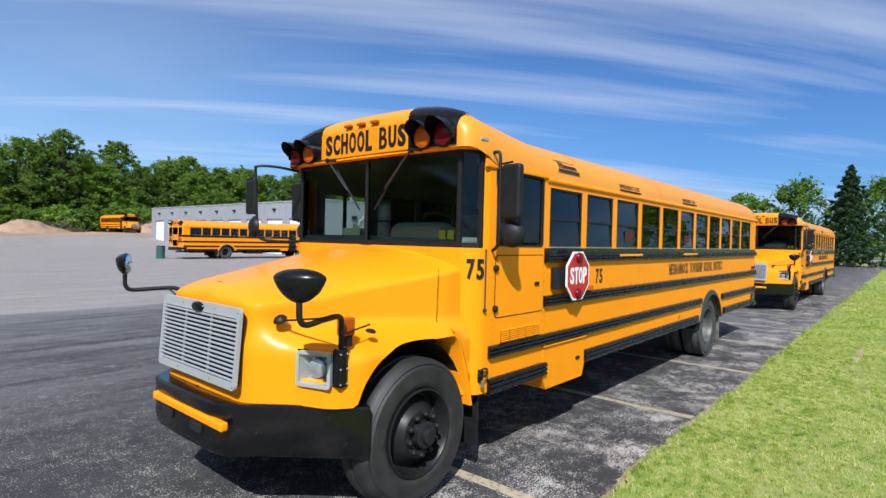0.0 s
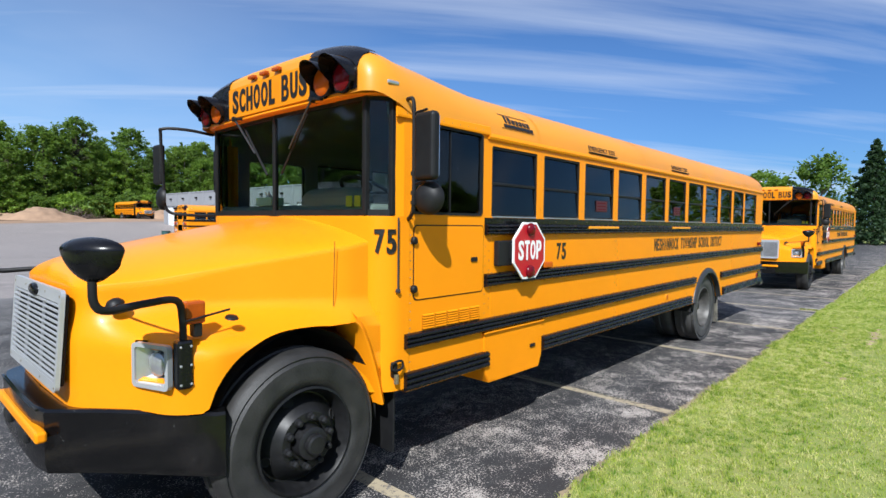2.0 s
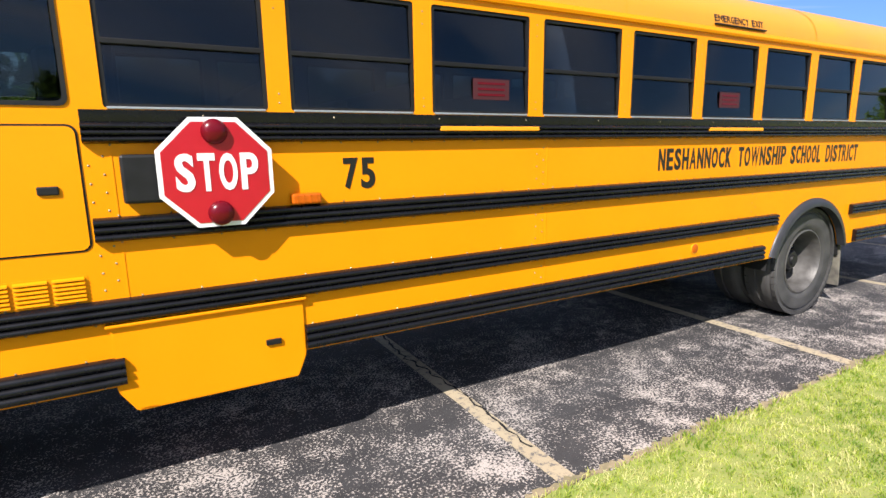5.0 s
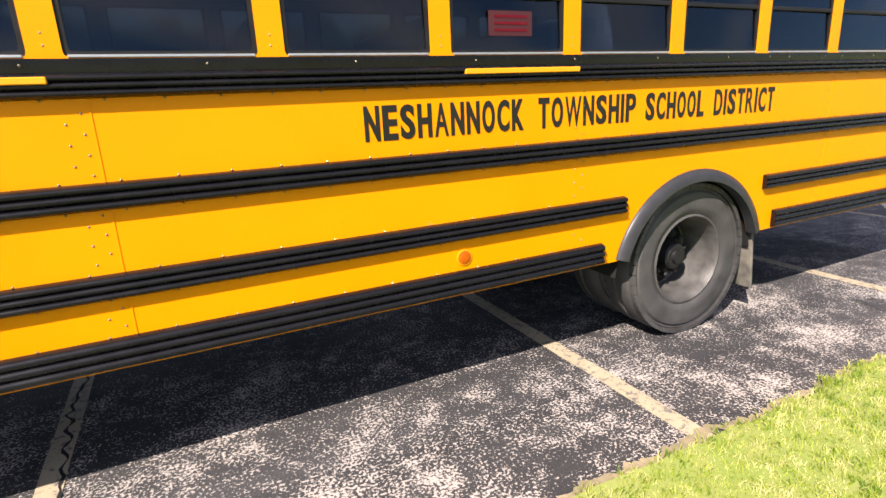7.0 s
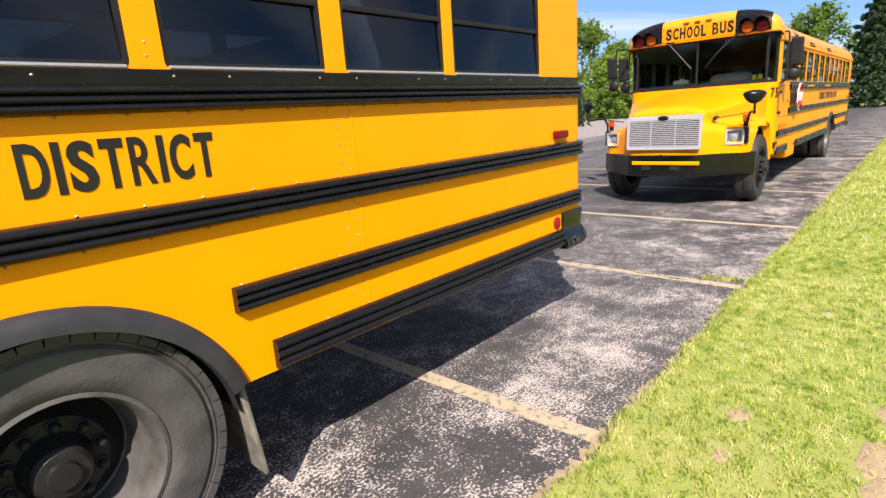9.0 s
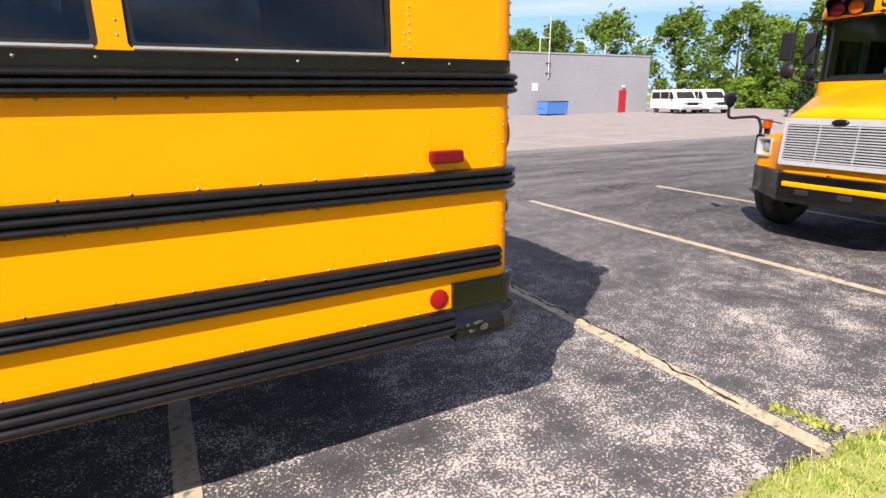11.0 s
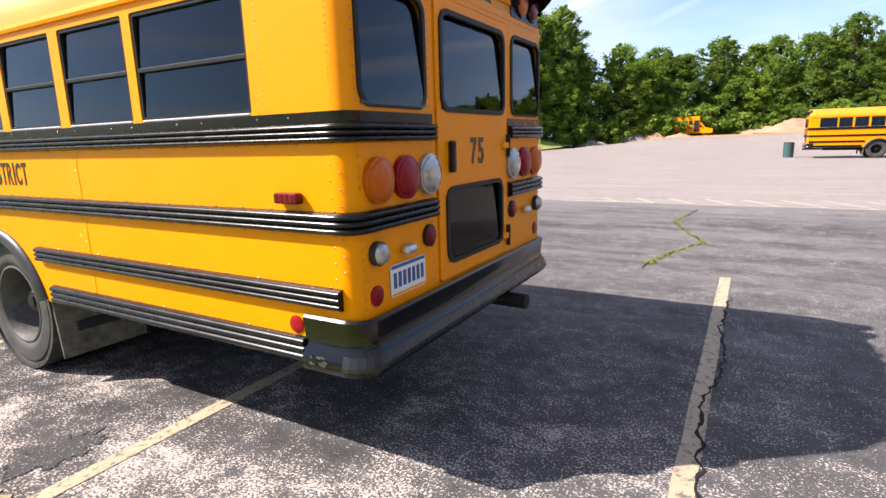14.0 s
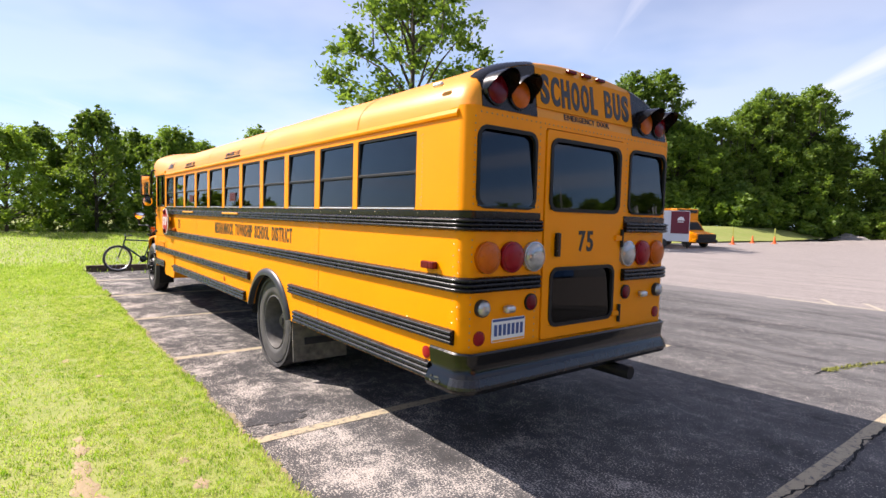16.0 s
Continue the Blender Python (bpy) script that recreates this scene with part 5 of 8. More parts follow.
    for y in (0.98, BW - 0.98):
        bm = plate(bmesh.new(), [(y - 0.006, 0.91), (y + 0.006, 0.91), (y + 0.006, 1.305), (y - 0.006, 1.305)], [], lambda a, b: Vector((gx(b) + 0.004, a, b)), (0.012, 0, 0))
        part("upright", bm, ALU, gr)
    bm = bmesh.new()
    lathe(bm, (0, 0, 0), (0, 0, 1), [(0.0, 0.022), (0.05, 0.02), (0.066, 0.012), (0.072, 0)], 28)
    for v in bm.verts:
        x, y, z = v.co
        v.co = Vector((gx(1.33) - z, BW / 2 + x * 1.15, 1.328 + y * 0.48))
    part("badge", bm, BLACK, gr, "plain dark oval badge", smooth=50)
    for y in (0.64, 0.93, BW - 0.93, BW - 0.64):
        for z in (1.335, 0.89):
            rivet((gx(z), y, z), (-1, 0, 0), 0.008)
    B("hood_vent_slit", nbox((2.250, BW / 2 - 0.06, 1.474), (2.268, BW / 2 + 0.06, 1.4885), 0.002), DARK)

    # --- wipers ---
    for y0, y1, z1 in ((0.56, 0.90, 2.23), (1.62, 1.38, 2.23)):
        bm = rod(bmesh.new(), (3.485, y0, 2.515), (3.530, y1, z1), 0.008, 8)
        wp = B("wiper", bm, GREY_TRIM, "windshield wiper arm hung from above")
        part("pivot", rod(bmesh.new(), (3.47, y0, 2.512), (3.53, y0, 2.512), 0.020), BLACK_MATT, wp)
        part("pivot_link", rod(bmesh.new(), (3.48, y0, 2.515), (3.49, y0 - 0.11, 2.50), 0.010), BLACK_MATT, wp)
        s = 1 if y1 > y0 else -1
        part("blade", rod(bmesh.new(), (3.548, y1 - 0.20 * s, z1 + 0.22), (3.552, y1 + 0.14 * s, z1 - 0.17), 0.009, 6), BLACK_MATT, wp)

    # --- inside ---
    # floor and running gear in near black, which deepens the shade below
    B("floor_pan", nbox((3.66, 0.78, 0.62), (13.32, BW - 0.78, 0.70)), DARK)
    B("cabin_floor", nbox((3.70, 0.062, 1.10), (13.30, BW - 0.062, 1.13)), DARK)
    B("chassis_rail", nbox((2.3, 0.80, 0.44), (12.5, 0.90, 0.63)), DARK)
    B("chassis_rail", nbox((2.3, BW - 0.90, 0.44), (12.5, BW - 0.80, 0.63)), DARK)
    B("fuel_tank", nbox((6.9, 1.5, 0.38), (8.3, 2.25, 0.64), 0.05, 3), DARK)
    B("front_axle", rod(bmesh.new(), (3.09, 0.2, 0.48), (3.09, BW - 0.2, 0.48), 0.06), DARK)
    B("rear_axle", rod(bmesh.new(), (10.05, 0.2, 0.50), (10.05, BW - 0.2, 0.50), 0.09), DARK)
    B("dashboard", nbox((3.62, 0.12, 1.55), (3.95, BW - 0.12, 1.835), 0.05, 3), DASH, "grey-green dashboard")
    bm = nbox((3.64, 0.37, 1.70), (3.92, 1.0, 1.955), 0.11, 5)
    B("instrument_hood", bm, DASH, "rounded grey instrument hood")
    bm = bmesh.new()
    R, c = frame_to((0.55, 0, 1)), Vector((4.02, 0.62, 1.93))
    tube(bm, [c + R @ Vector((0.22 * math.cos(a), 0.22 * math.sin(a), 0)) for a in [2 * math.pi * k / 20 for k in range(21)]], 0.014, 6, 1)
    rod(bm, c + R @ Vector((-0.21, 0, 0)), c + R @ Vector((0.21, 0, 0)), 0.012, 6)
    rod(bm, c, c + Vector((-0.25, 0, -0.4)), 0.025, 6)
    B("steering_wheel", bm, BLACK_MATT, "black steering wheel")
    B("driver_seat", nbox((4.45, 0.38, 0.95), (4.58, 0.86, 2.05), 0.05, 3), SEAT, "dark driver's seat")
    B("barrier", nbox((4.72, 0.10, 0.95), (4.76, 1.0, 2.05), 0.01), SEAT)
    first = {}
    for k in range(11):
        for y0 in (0.08, BW - 1.06):
            x = 5.35 + 0.72 * k
            if y0 not in first:
                bm = nbox((x, y0, 1.35), (x + 0.10, y0 + 0.98, 1.93), 0.035, 3)
                box(bm, (x - 0.42, y0, 1.27), (x + 0.06, y0 + 0.98, 1.39), 0.03, 2)
                first[y0] = B("passenger_seat", bm, SEAT, "dark green vinyl bench seat")
            else:
                ob = new("passenger_seat", first[y0].data)
                ob.parent = bus
                ob.location = (0.72 * k, 0, 0)
                ob["label"] = "dark green vinyl bench seat"
    # emergency window notices just outside the panes, red darkened as behind tinted glass
    for x0 in (6.42, 8.56):
        nt = B("window_notice", nbox((x0, 0.008, 1.845), (x0 + 0.24, 0.010, 1.955)), NOTICE_RED, "dimmed red notice on an emergency window")
        for k in range(3):
            part("text_bar", nbox((x0 + 0.03, 0.006, 1.865 + 0.03 * k), (x0 + 0.21, 0.008, 1.877 + 0.03 * k)), DARK_RED_LENS, nt)
    tis = B("tissue_box", nbox((3.63, 1.32, 1.835), (3.74, 1.56, 1.90), 0.006), MINT, "pale green tissue box on the dashboard")
    bm = bmesh.new()
    for k in range(5):
        a = 1.2 * k
        bm.faces.new([bm.verts.new((3.68 + 0.02 * math.cos(a), 1.43 + 0.03 * math.sin(a), 1.898)), bm.verts.new((3.68 - 0.02 * math.sin(a), 1.43 + 0.03 * math.cos(a), 1.898)), bm.verts.new((3.675 + 0.02 * math.cos(a + 0.5), 1.45 + 0.045 * math.sin(a + 0.5), 1.955))])
    part("tissue", bm, WHITE, tis)
    B("inspection_sticker", nbox((3.604, 0.20, 1.815), (3.607, 0.265, 1.885)), STICKER, "small yellow windshield sticker")
    B("inspection_sticker", nbox((3.604, 0.285, 1.815), (3.607, 0.35, 1.885)), STICKER, "small yellow windshield sticker")
    # door on the kerb side
    dd = B("entry_door", plate(bmesh.new(), rounded(3.90, 0.66, 4.60, 2.32, 0.03, 3), [rounded(3.95, 0.85, 4.235, 2.27, 0.03, 3), rounded(4.265, 0.85, 4.55, 2.27, 0.03, 3)], side_at(BW + 0.004), (0, -0.03, 0)), BLACK_MATT, "black framed folding entry door")
    part("pane", nbox((3.94, BW - 0.012, 0.84), (4.56, BW - 0.008, 2.28)), WINDSHIELD, dd)
    tagged(part("rivets", rivets, STEEL, bus), kind="stuff")
    return bus


bus = build_bus("75")

# ---- ground ----


def asphalt(name, dark, light, speck, amount, patch, edge=0.5, fade=None):
    """Old paving: fine pale aggregate showing through the dark seal, more of it where worn."""
    m = bpy.data.materials.new(name)
    m.use_nodes = True
    N, L = m.node_tree.nodes, m.node_tree.links
    b = N["Principled BSDF"]
    tc = N.new("ShaderNodeTexCoord")

    # swept and driven along x: broad marks are drawn out that way
    drawn = N.new("ShaderNodeVectorMath"); drawn.operation = "MULTIPLY"
    drawn.inputs[1].default_value = (0.35, 2.6, 1)
    L.new(tc.outputs["Object"], drawn.inputs[0])

    def noise_tex(scale, detail, rough=0.5, dist=0.0, along=False):
        n = N.new("ShaderNodeTexNoise")
        n.inputs["Scale"].default_value, n.inputs["Detail"].default_value = scale, detail
        n.inputs["Roughness"].default_value, n.inputs["Distortion"].default_value = rough, dist
        L.new(drawn.outputs[0] if along else tc.outputs["Object"], n.inputs["Vector"])
        return n

    fine, wear, broad, mid = noise_tex(70, 3, 0.6), noise_tex(1.7, 8, 0.74, 0.1), noise_tex(0.62, 8, 0.70, 0.3, True), noise_tex(9, 5, 0.65)
    # wear pushes the threshold of the speckle
    # most worn along the lawn, where wheels cross the seal
    sp = N.new("ShaderNodeSeparateXYZ"); L.new(tc.outputs["Object"], sp.inputs[0])
    gy = N.new("ShaderNodeMapRange")
    gy.inputs["From Min"].default_value, gy.inputs["From Max"].default_value = 2.2, -0.6
    gy.inputs["To Min"].default_value, gy.inputs["To Max"].default_value = patch * 0.28, patch
    L.new(sp.outputs[1], gy.inputs["Value"])
    ea = N.new("ShaderNodeMath"); ea.operation = "SUBTRACT"; ea.inputs[1].default_value = edge
    L.new(wear.outputs["Fac"], ea.inputs[0])
    a = N.new("ShaderNodeMath"); a.operation = "MULTIPLY"
    L.new(ea.outputs[0], a.inputs[0]); L.new(gy.outputs["Result"], a.inputs[1])
    c = N.new("ShaderNodeMath"); c.operation = "MULTIPLY_ADD"
    c.inputs[1].default_value, c.inputs[2].default_value = 0.35, -0.175
    L.new(mid.outputs["Fac"], c.inputs[0])
    s1 = N.new("ShaderNodeMath"); L.new(a.outputs[0], s1.inputs[0]); L.new(c.outputs[0], s1.inputs[1])
    s2 = N.new("ShaderNodeMath"); L.new(s1.outputs[0], s2.inputs[0]); L.new(fine.outputs["Fac"], s2.inputs[1])
    r = N.new("ShaderNodeValToRGB")
    r.color_ramp.elements[0].position, r.color_ramp.elements[1].position = amount - 0.015, amount + 0.045
    L.new(s2.outputs[0], r.inputs[0])
    mix = N.new("ShaderNodeMix"); mix.data_type = "RGBA"
    grain = noise_tex(150, 3, 0.6)
    gm = N.new("ShaderNodeMix"); gm.data_type = "RGBA"
    gm.inputs["A"].default_value, gm.inputs["B"].default_value = (*[c * 0.45 for c in dark], 1), (*[c * 1.55 for c in dark], 1)
    gr = N.new("ShaderNodeMapRange"); gr.inputs["From Min"].default_value, gr.inputs["From Max"].default_value = 0.34, 0.66
    L.new(grain.outputs["Fac"], gr.inputs["Value"]); L.new(gr.outputs["Result"], gm.inputs["Factor"])
    seal = gm.outputs["Result"]
    if fade:
        # seal thinner and greyer towards the row's rear; also paints the shadow there lighter
        thin = N.new("ShaderNodeMapRange")
        thin.inputs["From Min"].default_value, thin.inputs["From Max"].default_value = 9.8, 13.4
        thin.inputs["To Max"].default_value = 0.72
        L.new(sp.outputs[0], thin.inputs["Value"])
        again = N.new("ShaderNodeMapRange")
        again.inputs["From Min"].default_value, again.inputs["From Max"].default_value = 19.0, 16.0
        L.new(sp.outputs[0], again.inputs["Value"])
        span = N.new("ShaderNodeMath"); span.operation = "MULTIPLY"
        L.new(thin.outputs["Result"], span.inputs[0]); L.new(again.outputs["Result"], span.inputs[1])
        lift = N.new("ShaderNodeMapRange"); lift.inputs["From Min"].default_value, lift.inputs["From Max"].default_value = 0.32, 0.62
        L.new(wear.outputs["Fac"], lift.inputs["Value"])
        bare = N.new("ShaderNodeMath"); bare.operation = "MULTIPLY"
        L.new(span.outputs[0], bare.inputs[0]); L.new(lift.outputs["Result"], bare.inputs[1])
        grey = N.new("ShaderNodeMix"); grey.data_type = "RGBA"
        grey.inputs["A"].default_value, grey.inputs["B"].default_value = (0.060, 0.060, 0.064, 1), (0.155, 0.152, 0.154, 1)
        L.new(gr.outputs["Result"], grey.inputs["Factor"])
        mix4 = N.new("ShaderNodeMix"); mix4.data_type = "RGBA"
        L.new(seal, mix4.inputs["A"]); L.new(grey.outputs["Result"], mix4.inputs["B"]); L.new(bare.outputs[0], mix4.inputs["Factor"])
        seal = mix4.outputs["Result"]
    L.new(seal, mix.inputs["A"])
    mix.inputs["B"].default_value = (*speck, 1)
    L.new(r.outputs[0], mix.inputs["Factor"])
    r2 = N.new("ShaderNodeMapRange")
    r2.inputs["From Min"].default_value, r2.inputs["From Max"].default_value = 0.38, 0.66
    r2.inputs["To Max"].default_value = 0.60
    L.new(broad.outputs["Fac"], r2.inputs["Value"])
    # the row keeps most of its seal; its dark also paints shade by the bus
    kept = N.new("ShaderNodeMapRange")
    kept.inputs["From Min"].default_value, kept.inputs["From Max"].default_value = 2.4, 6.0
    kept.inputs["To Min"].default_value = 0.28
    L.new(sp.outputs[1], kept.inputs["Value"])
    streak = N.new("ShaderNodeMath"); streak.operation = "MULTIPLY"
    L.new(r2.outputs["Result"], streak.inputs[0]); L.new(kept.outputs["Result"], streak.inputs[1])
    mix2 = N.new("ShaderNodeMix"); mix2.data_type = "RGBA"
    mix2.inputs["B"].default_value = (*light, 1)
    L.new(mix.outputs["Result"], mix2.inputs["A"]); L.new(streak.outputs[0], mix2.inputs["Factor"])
    shown = mix2.outputs["Result"]
    if fade:
        # the seal has worn off unevenly towards the old paving
        far = N.new("ShaderNodeMapRange")
        far.inputs["From Min"].default_value, far.inputs["From Max"].default_value = 5.0, 12.6
        far.inputs["To Min"].default_value, far.inputs["To Max"].default_value = -0.7, 0.2
        L.new(sp.outputs[1], far.inputs["Value"])
        worn = noise_tex(0.9, 8, 0.72, 0.4, True)
        wf = N.new("ShaderNodeMath"); L.new(far.outputs["Result"], wf.inputs[0]); L.new(worn.outputs["Fac"], wf.inputs[1])
        wr = N.new("ShaderNodeMapRange"); wr.inputs["From Min"].default_value, wr.inputs["From Max"].default_value = 0.35, 0.85
        L.new(wf.outputs[0], wr.inputs["Value"])
        mix3 = N.new("ShaderNodeMix"); mix3.data_type = "RGBA"; mix3.inputs["B"].default_value = (*fade, 1)
        L.new(shown, mix3.inputs["A"]); L.new(wr.outputs["Result"], mix3.inputs["Factor"])
        shown = mix3.outputs["Result"]
    L.new(shown, b.inputs["Base Color"])
    b.inputs["Roughness"].default_value = 0.82
    b.inputs["Specular IOR Level"].default_value = 0.35
    bp = N.new("ShaderNodeBump"); bp.inputs["Strength"].default_value, bp.inputs["Distance"].default_value = 0.55, 0.012
    L.new(fine.outputs["Fac"], bp.inputs["Height"]); L.new(bp.outputs[0], b.inputs["Normal"])
    return m


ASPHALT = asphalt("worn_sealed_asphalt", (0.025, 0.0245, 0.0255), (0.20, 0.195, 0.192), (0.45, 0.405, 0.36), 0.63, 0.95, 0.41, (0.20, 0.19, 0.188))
OLD_ASPHALT = asphalt("pale_old_asphalt", (0.168, 0.152, 0.146), (0.345, 0.302, 0.28), (0.40, 0.36, 0.335), 0.55, 0.4)


def worn_paint(name, color, under, hold):
    m = mat(name, color, 0.7, var=0.08, scale=6, bump=0.2, bscale=60)
    N, L = m.node_tree.nodes, m.node_tree.links
    b = N["Principled BSDF"]
    old = b.inputs["Base Color"].links[0].from_socket
    tc = N.new("ShaderNodeTexCoord")
    n = N.new("ShaderNodeTexNoise"); n.inputs["Scale"].default_value, n.inputs["Detail"].default_value, n.inputs["Roughness"].default_value = 20, 8, 0.75
    L.new(tc.outputs["Object"], n.inputs["Vector"])
    r = N.new("ShaderNodeValToRGB")
    r.color_ramp.elements[0].position, r.color_ramp.elements[1].position = hold, hold + 0.08
    L.new(n.outputs["Fac"], r.inputs[0])
    mix = N.new("ShaderNodeMix"); mix.data_type = "RGBA"
    mix.inputs["A"].default_value = (*under, 1)
    L.new(r.outputs[0], mix.inputs["Factor"]); L.new(old, mix.inputs["B"]); L.new(mix.outputs["Result"], b.inputs["Base Color"])
    return m


LINE_PAINT = worn_paint("worn_parking_line_paint", (0.43, 0.36, 0.24), (0.13, 0.12, 0.11), 0.40)
LINE_FAR = worn_paint("pale_parking_line_paint", (0.44, 0.39, 0.30), (0.22, 0.20, 0.18), 0.40)
CRACK = mat("open_asphalt_crack", (0.008, 0.008, 0.008), 0.95, var=0.2)
WEED = mat("yellow_green_weeds", (0.30, 0.33, 0.06), 0.8, var=0.3, scale=20)
LAWN = mat("lawn_soil_and_thatch", (0.19, 0.25, 0.045), 0.9, var=0.2, scale=5, bump=0.5, bscale=30, second=(0.26, 0.27, 0.08))
FIELD = mat("far_field_grass", (0.15, 0.20, 0.045), 0.95, var=0.2, scale=0.3)
DIRT = mat("pale_tan_dirt", (0.38, 0.25, 0.16), 0.95, var=0.18, scale=1.2, bump=0.6, bscale=3)
GRAVEL = mat("grey_gravel", (0.30, 0.28, 0.26), 0.95, var=0.25, scale=3, bump=0.7, bscale=6)


def sheet(name, x0, x1, y0, y1, z, material, label, thick=0.05):
    ob = part(name, nbox((x0, y0, z - thick), (x1, y1, z)), material)
    return tagged(ob, label, name, kind="structure")


sheet("ground", -1500, 1500, -1500, 1500, -0.10, FIELD, "wide grassy ground reaching the horizon", 0.2)
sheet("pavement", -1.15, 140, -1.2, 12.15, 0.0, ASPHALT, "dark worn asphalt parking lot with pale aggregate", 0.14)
sheet("pavement", -60, 140, 12.15, 96, 0.0, OLD_ASPHALT, "pale old asphalt lot beyond the parking row", 0.14)
sheet("pavement", -60, -1.15, 9.0, 12.15, 0.0, OLD_ASPHALT, "pale old asphalt lot beyond the parking row", 0.14)


def jagged(bm, points, w, z, rnd, step=0.035, wob=0.014):
    """A ragged narrow strip along a line, lying on the ground."""
    P = [Vector((x, y, 0)) for x, y in points]
    left, right = [], []
    for a, b in zip(P, P[1:]):
        n = max(2, int((b - a).length / step))
        d = (b - a).normalized()
        s = Vector((-d.y, d.x, 0))
        for k in range(n):
            c = a.lerp(b, k / n) + s * (noise.noise(Vector((a.x + k * 0.31, a.y * 3 + k * 0.17, 2.2))) * wob * 3)
            h = w * (0.35 + rnd.random())
            left.append(bm.verts.new(c + s * h + Vector((0, 0, z)))); right.append(bm.verts.new(c - s * h + Vector((0, 0, z))))
    for k in range(len(left) - 1):
        bm.faces.new((left[k], right[k], right[k + 1], left[k + 1]))
    return bm


rnd = random.Random(4)
for x in (1.0, 3.70, 6.455, 9.18, 11.94, 14.62, 17.25, 20.12, 22.85, 25.6, 28.3, 31.0, 33.8, 36.5, 39.2):
    bm = bmesh.new()
    n = 60
    rows = []
    for k in range(n + 1):
        y = -0.84 + 5.86 * k / n
        j = 0.006 * noise.noise(Vector((x, y * 3, 0)))
        rows.append([Vector((x - 0.055 + j, y, 0.004)), Vector((x + 0.055 + j, y, 0.004))])
    loft(bm, rows)
    tagged(part("parking_line", bm, LINE_PAINT), "worn yellow-white painted parking line on asphalt", "parking line", "parking lines", "structure")
bm = bmesh.new()
loft(bm, [[Vector((x, 12.05, 0.004)), Vector((x, 12.15, 0.004))] for x in (10.5, 20, 45, 70)])
tagged(part("parking_line", bm, LINE_FAR), "faded cross line at the edge of the parking row", "parking line", "", "structure")
for k in range(19):
    x, dx, dy = (11.82 + 0.87 * k, -0.50 - 0.05 * k, 0.85 + 0.09 * k) if k < 10 else (21 + 3.2 * (k - 10), 0.0, 5.1)
    bm = bmesh.new()
    loft(bm, [[Vector((x, 12.15, 0.004)), Vector((x + 0.11, 12.15, 0.004))], [Vector((x + dx, 12.15 + dy, 0.004)), Vector((x + dx + 0.11, 12.15 + dy, 0.004))]])
    tagged(part("parking_line", bm, LINE_FAR), "faded painted stroke on old asphalt", "parking line", "", "structure")
for pts, w in (([(14.70, 4.2), (14.66, 3.2), (14.73, 2.4), (14.62, 1.6), (14.70, 0.6), (14.60, -0.4)], 0.010), ([(6.49, 2.0), (6.45, 1.0), (6.50, 0.2), (6.47, -0.5)], 0.008),
               ([(13.69, 5.13), (13.75, 5.6), (13.91, 6.26), (14.24, 7.16), (13.85, 8.22), (13.6, 9.23), (13.84, 11.05)], 0.014), ([(16.9, 7.6), (16.75, 8.6), (17.0, 9.9)], 0.012)):
    tagged(part("crack", jagged(bmesh.new(), pts, w, 0.0065, rnd), CRACK), "dark open crack in the asphalt", "crack", "", "structure")


# ---- lawn ----
BARE_SOIL = mat("dry_tan_bare_soil", (0.36, 0.28, 0.17), 0.95, var=0.2, scale=16, bump=0.6, bscale=40, second=(0.28, 0.21, 0.12))
EDGE_SOIL = mat("pale_soil_and_dead_grass", (0.34, 0.27, 0.17), 0.95, var=0.3, scale=22, bump=0.5, bscale=60, second=(0.17, 0.15, 0.08))


def bank(x, y):
    """Height of the grass: flat beside the lot, rising to a bank beyond its front end."""
    return 0.03 + 0.50 * smoothstep((-2.2 - x) / 13.0) + 0.03 * noise.noise(Vector((x * 0.7, y * 0.7, 0))) + 0.25 * smoothstep((-9 - y) / 20)


def lawn_edge(x):
    return -0.83 + 0.07 * noise.noise(Vector((x * 1.3, 0, 5))) + 0.055 * noise.noise(Vector((x * 5.0, 3, 5))) + 0.03 * noise.noise(Vector((x * 14.0, 3, 9)))


def lawn_mesh():
    bm = bmesh.new()
    xs = list(np.concatenate([np.arange(-70, -4, 2.0), np.arange(-4, 20, 0.12), np.arange(20, 120, 1.5)]))
    ts = [0, 0.02, 0.08, 0.2, 0.45, 0.9, 1.5, 2.4, 4, 7, 12, 20, 35, 60, 100]
    rows = []
    for x in xs:
        e = lawn_edge(x)
        rows.append([bm.verts.new((x, e - t, (bank(x, e - t) if k > 1 else (-0.03, 0.022)[k] + max(0, bank(x, e) - 0.03)))) for k, t in enumerate(ts)])
    for A, B in zip(rows, rows[1:]):
        for k in range(len(ts) - 1):
            bm.faces.new((A[k], A[k + 1], B[k + 1], B[k]))
    # bank behind the timber kerb
    ys = [-0.83 + 0.7 * k for k in range(18)]
    xb = [-1.28, -1.6, -2.2, -3, -4, -6, -8, -11, -15, -22, -35, -60]
    rows = [[bm.verts.new((x, y, bank(x, y) + 0.03 * (x > -2))) for y in ys] for x in xb]
    for A, B in zip(rows, rows[1:]):
        for k in range(len(ys) - 1):
            bm.faces.new((A[k], A[k + 1], B[k + 1], B[k]))
    bmesh.ops.recalc_face_normals(bm, faces=bm.faces)
    for f in bm.faces:
        if f.normal.z < 0:
            f.normal_flip()
    return bm


for side in range(3):
    x0 = -1.0 + 11.5 * side
    tagged(part("soil_edge", jagged(bmesh.new(), [(x0 + 0.25 * k, lawn_edge(x0 + 0.25 * k) + 0.012) for k in range(47)], 0.032, 0.007, rnd, 0.02, 0.012), EDGE_SOIL),
           "pale soil and dead grass along the lawn's edge", "soil edge", "", "structure")
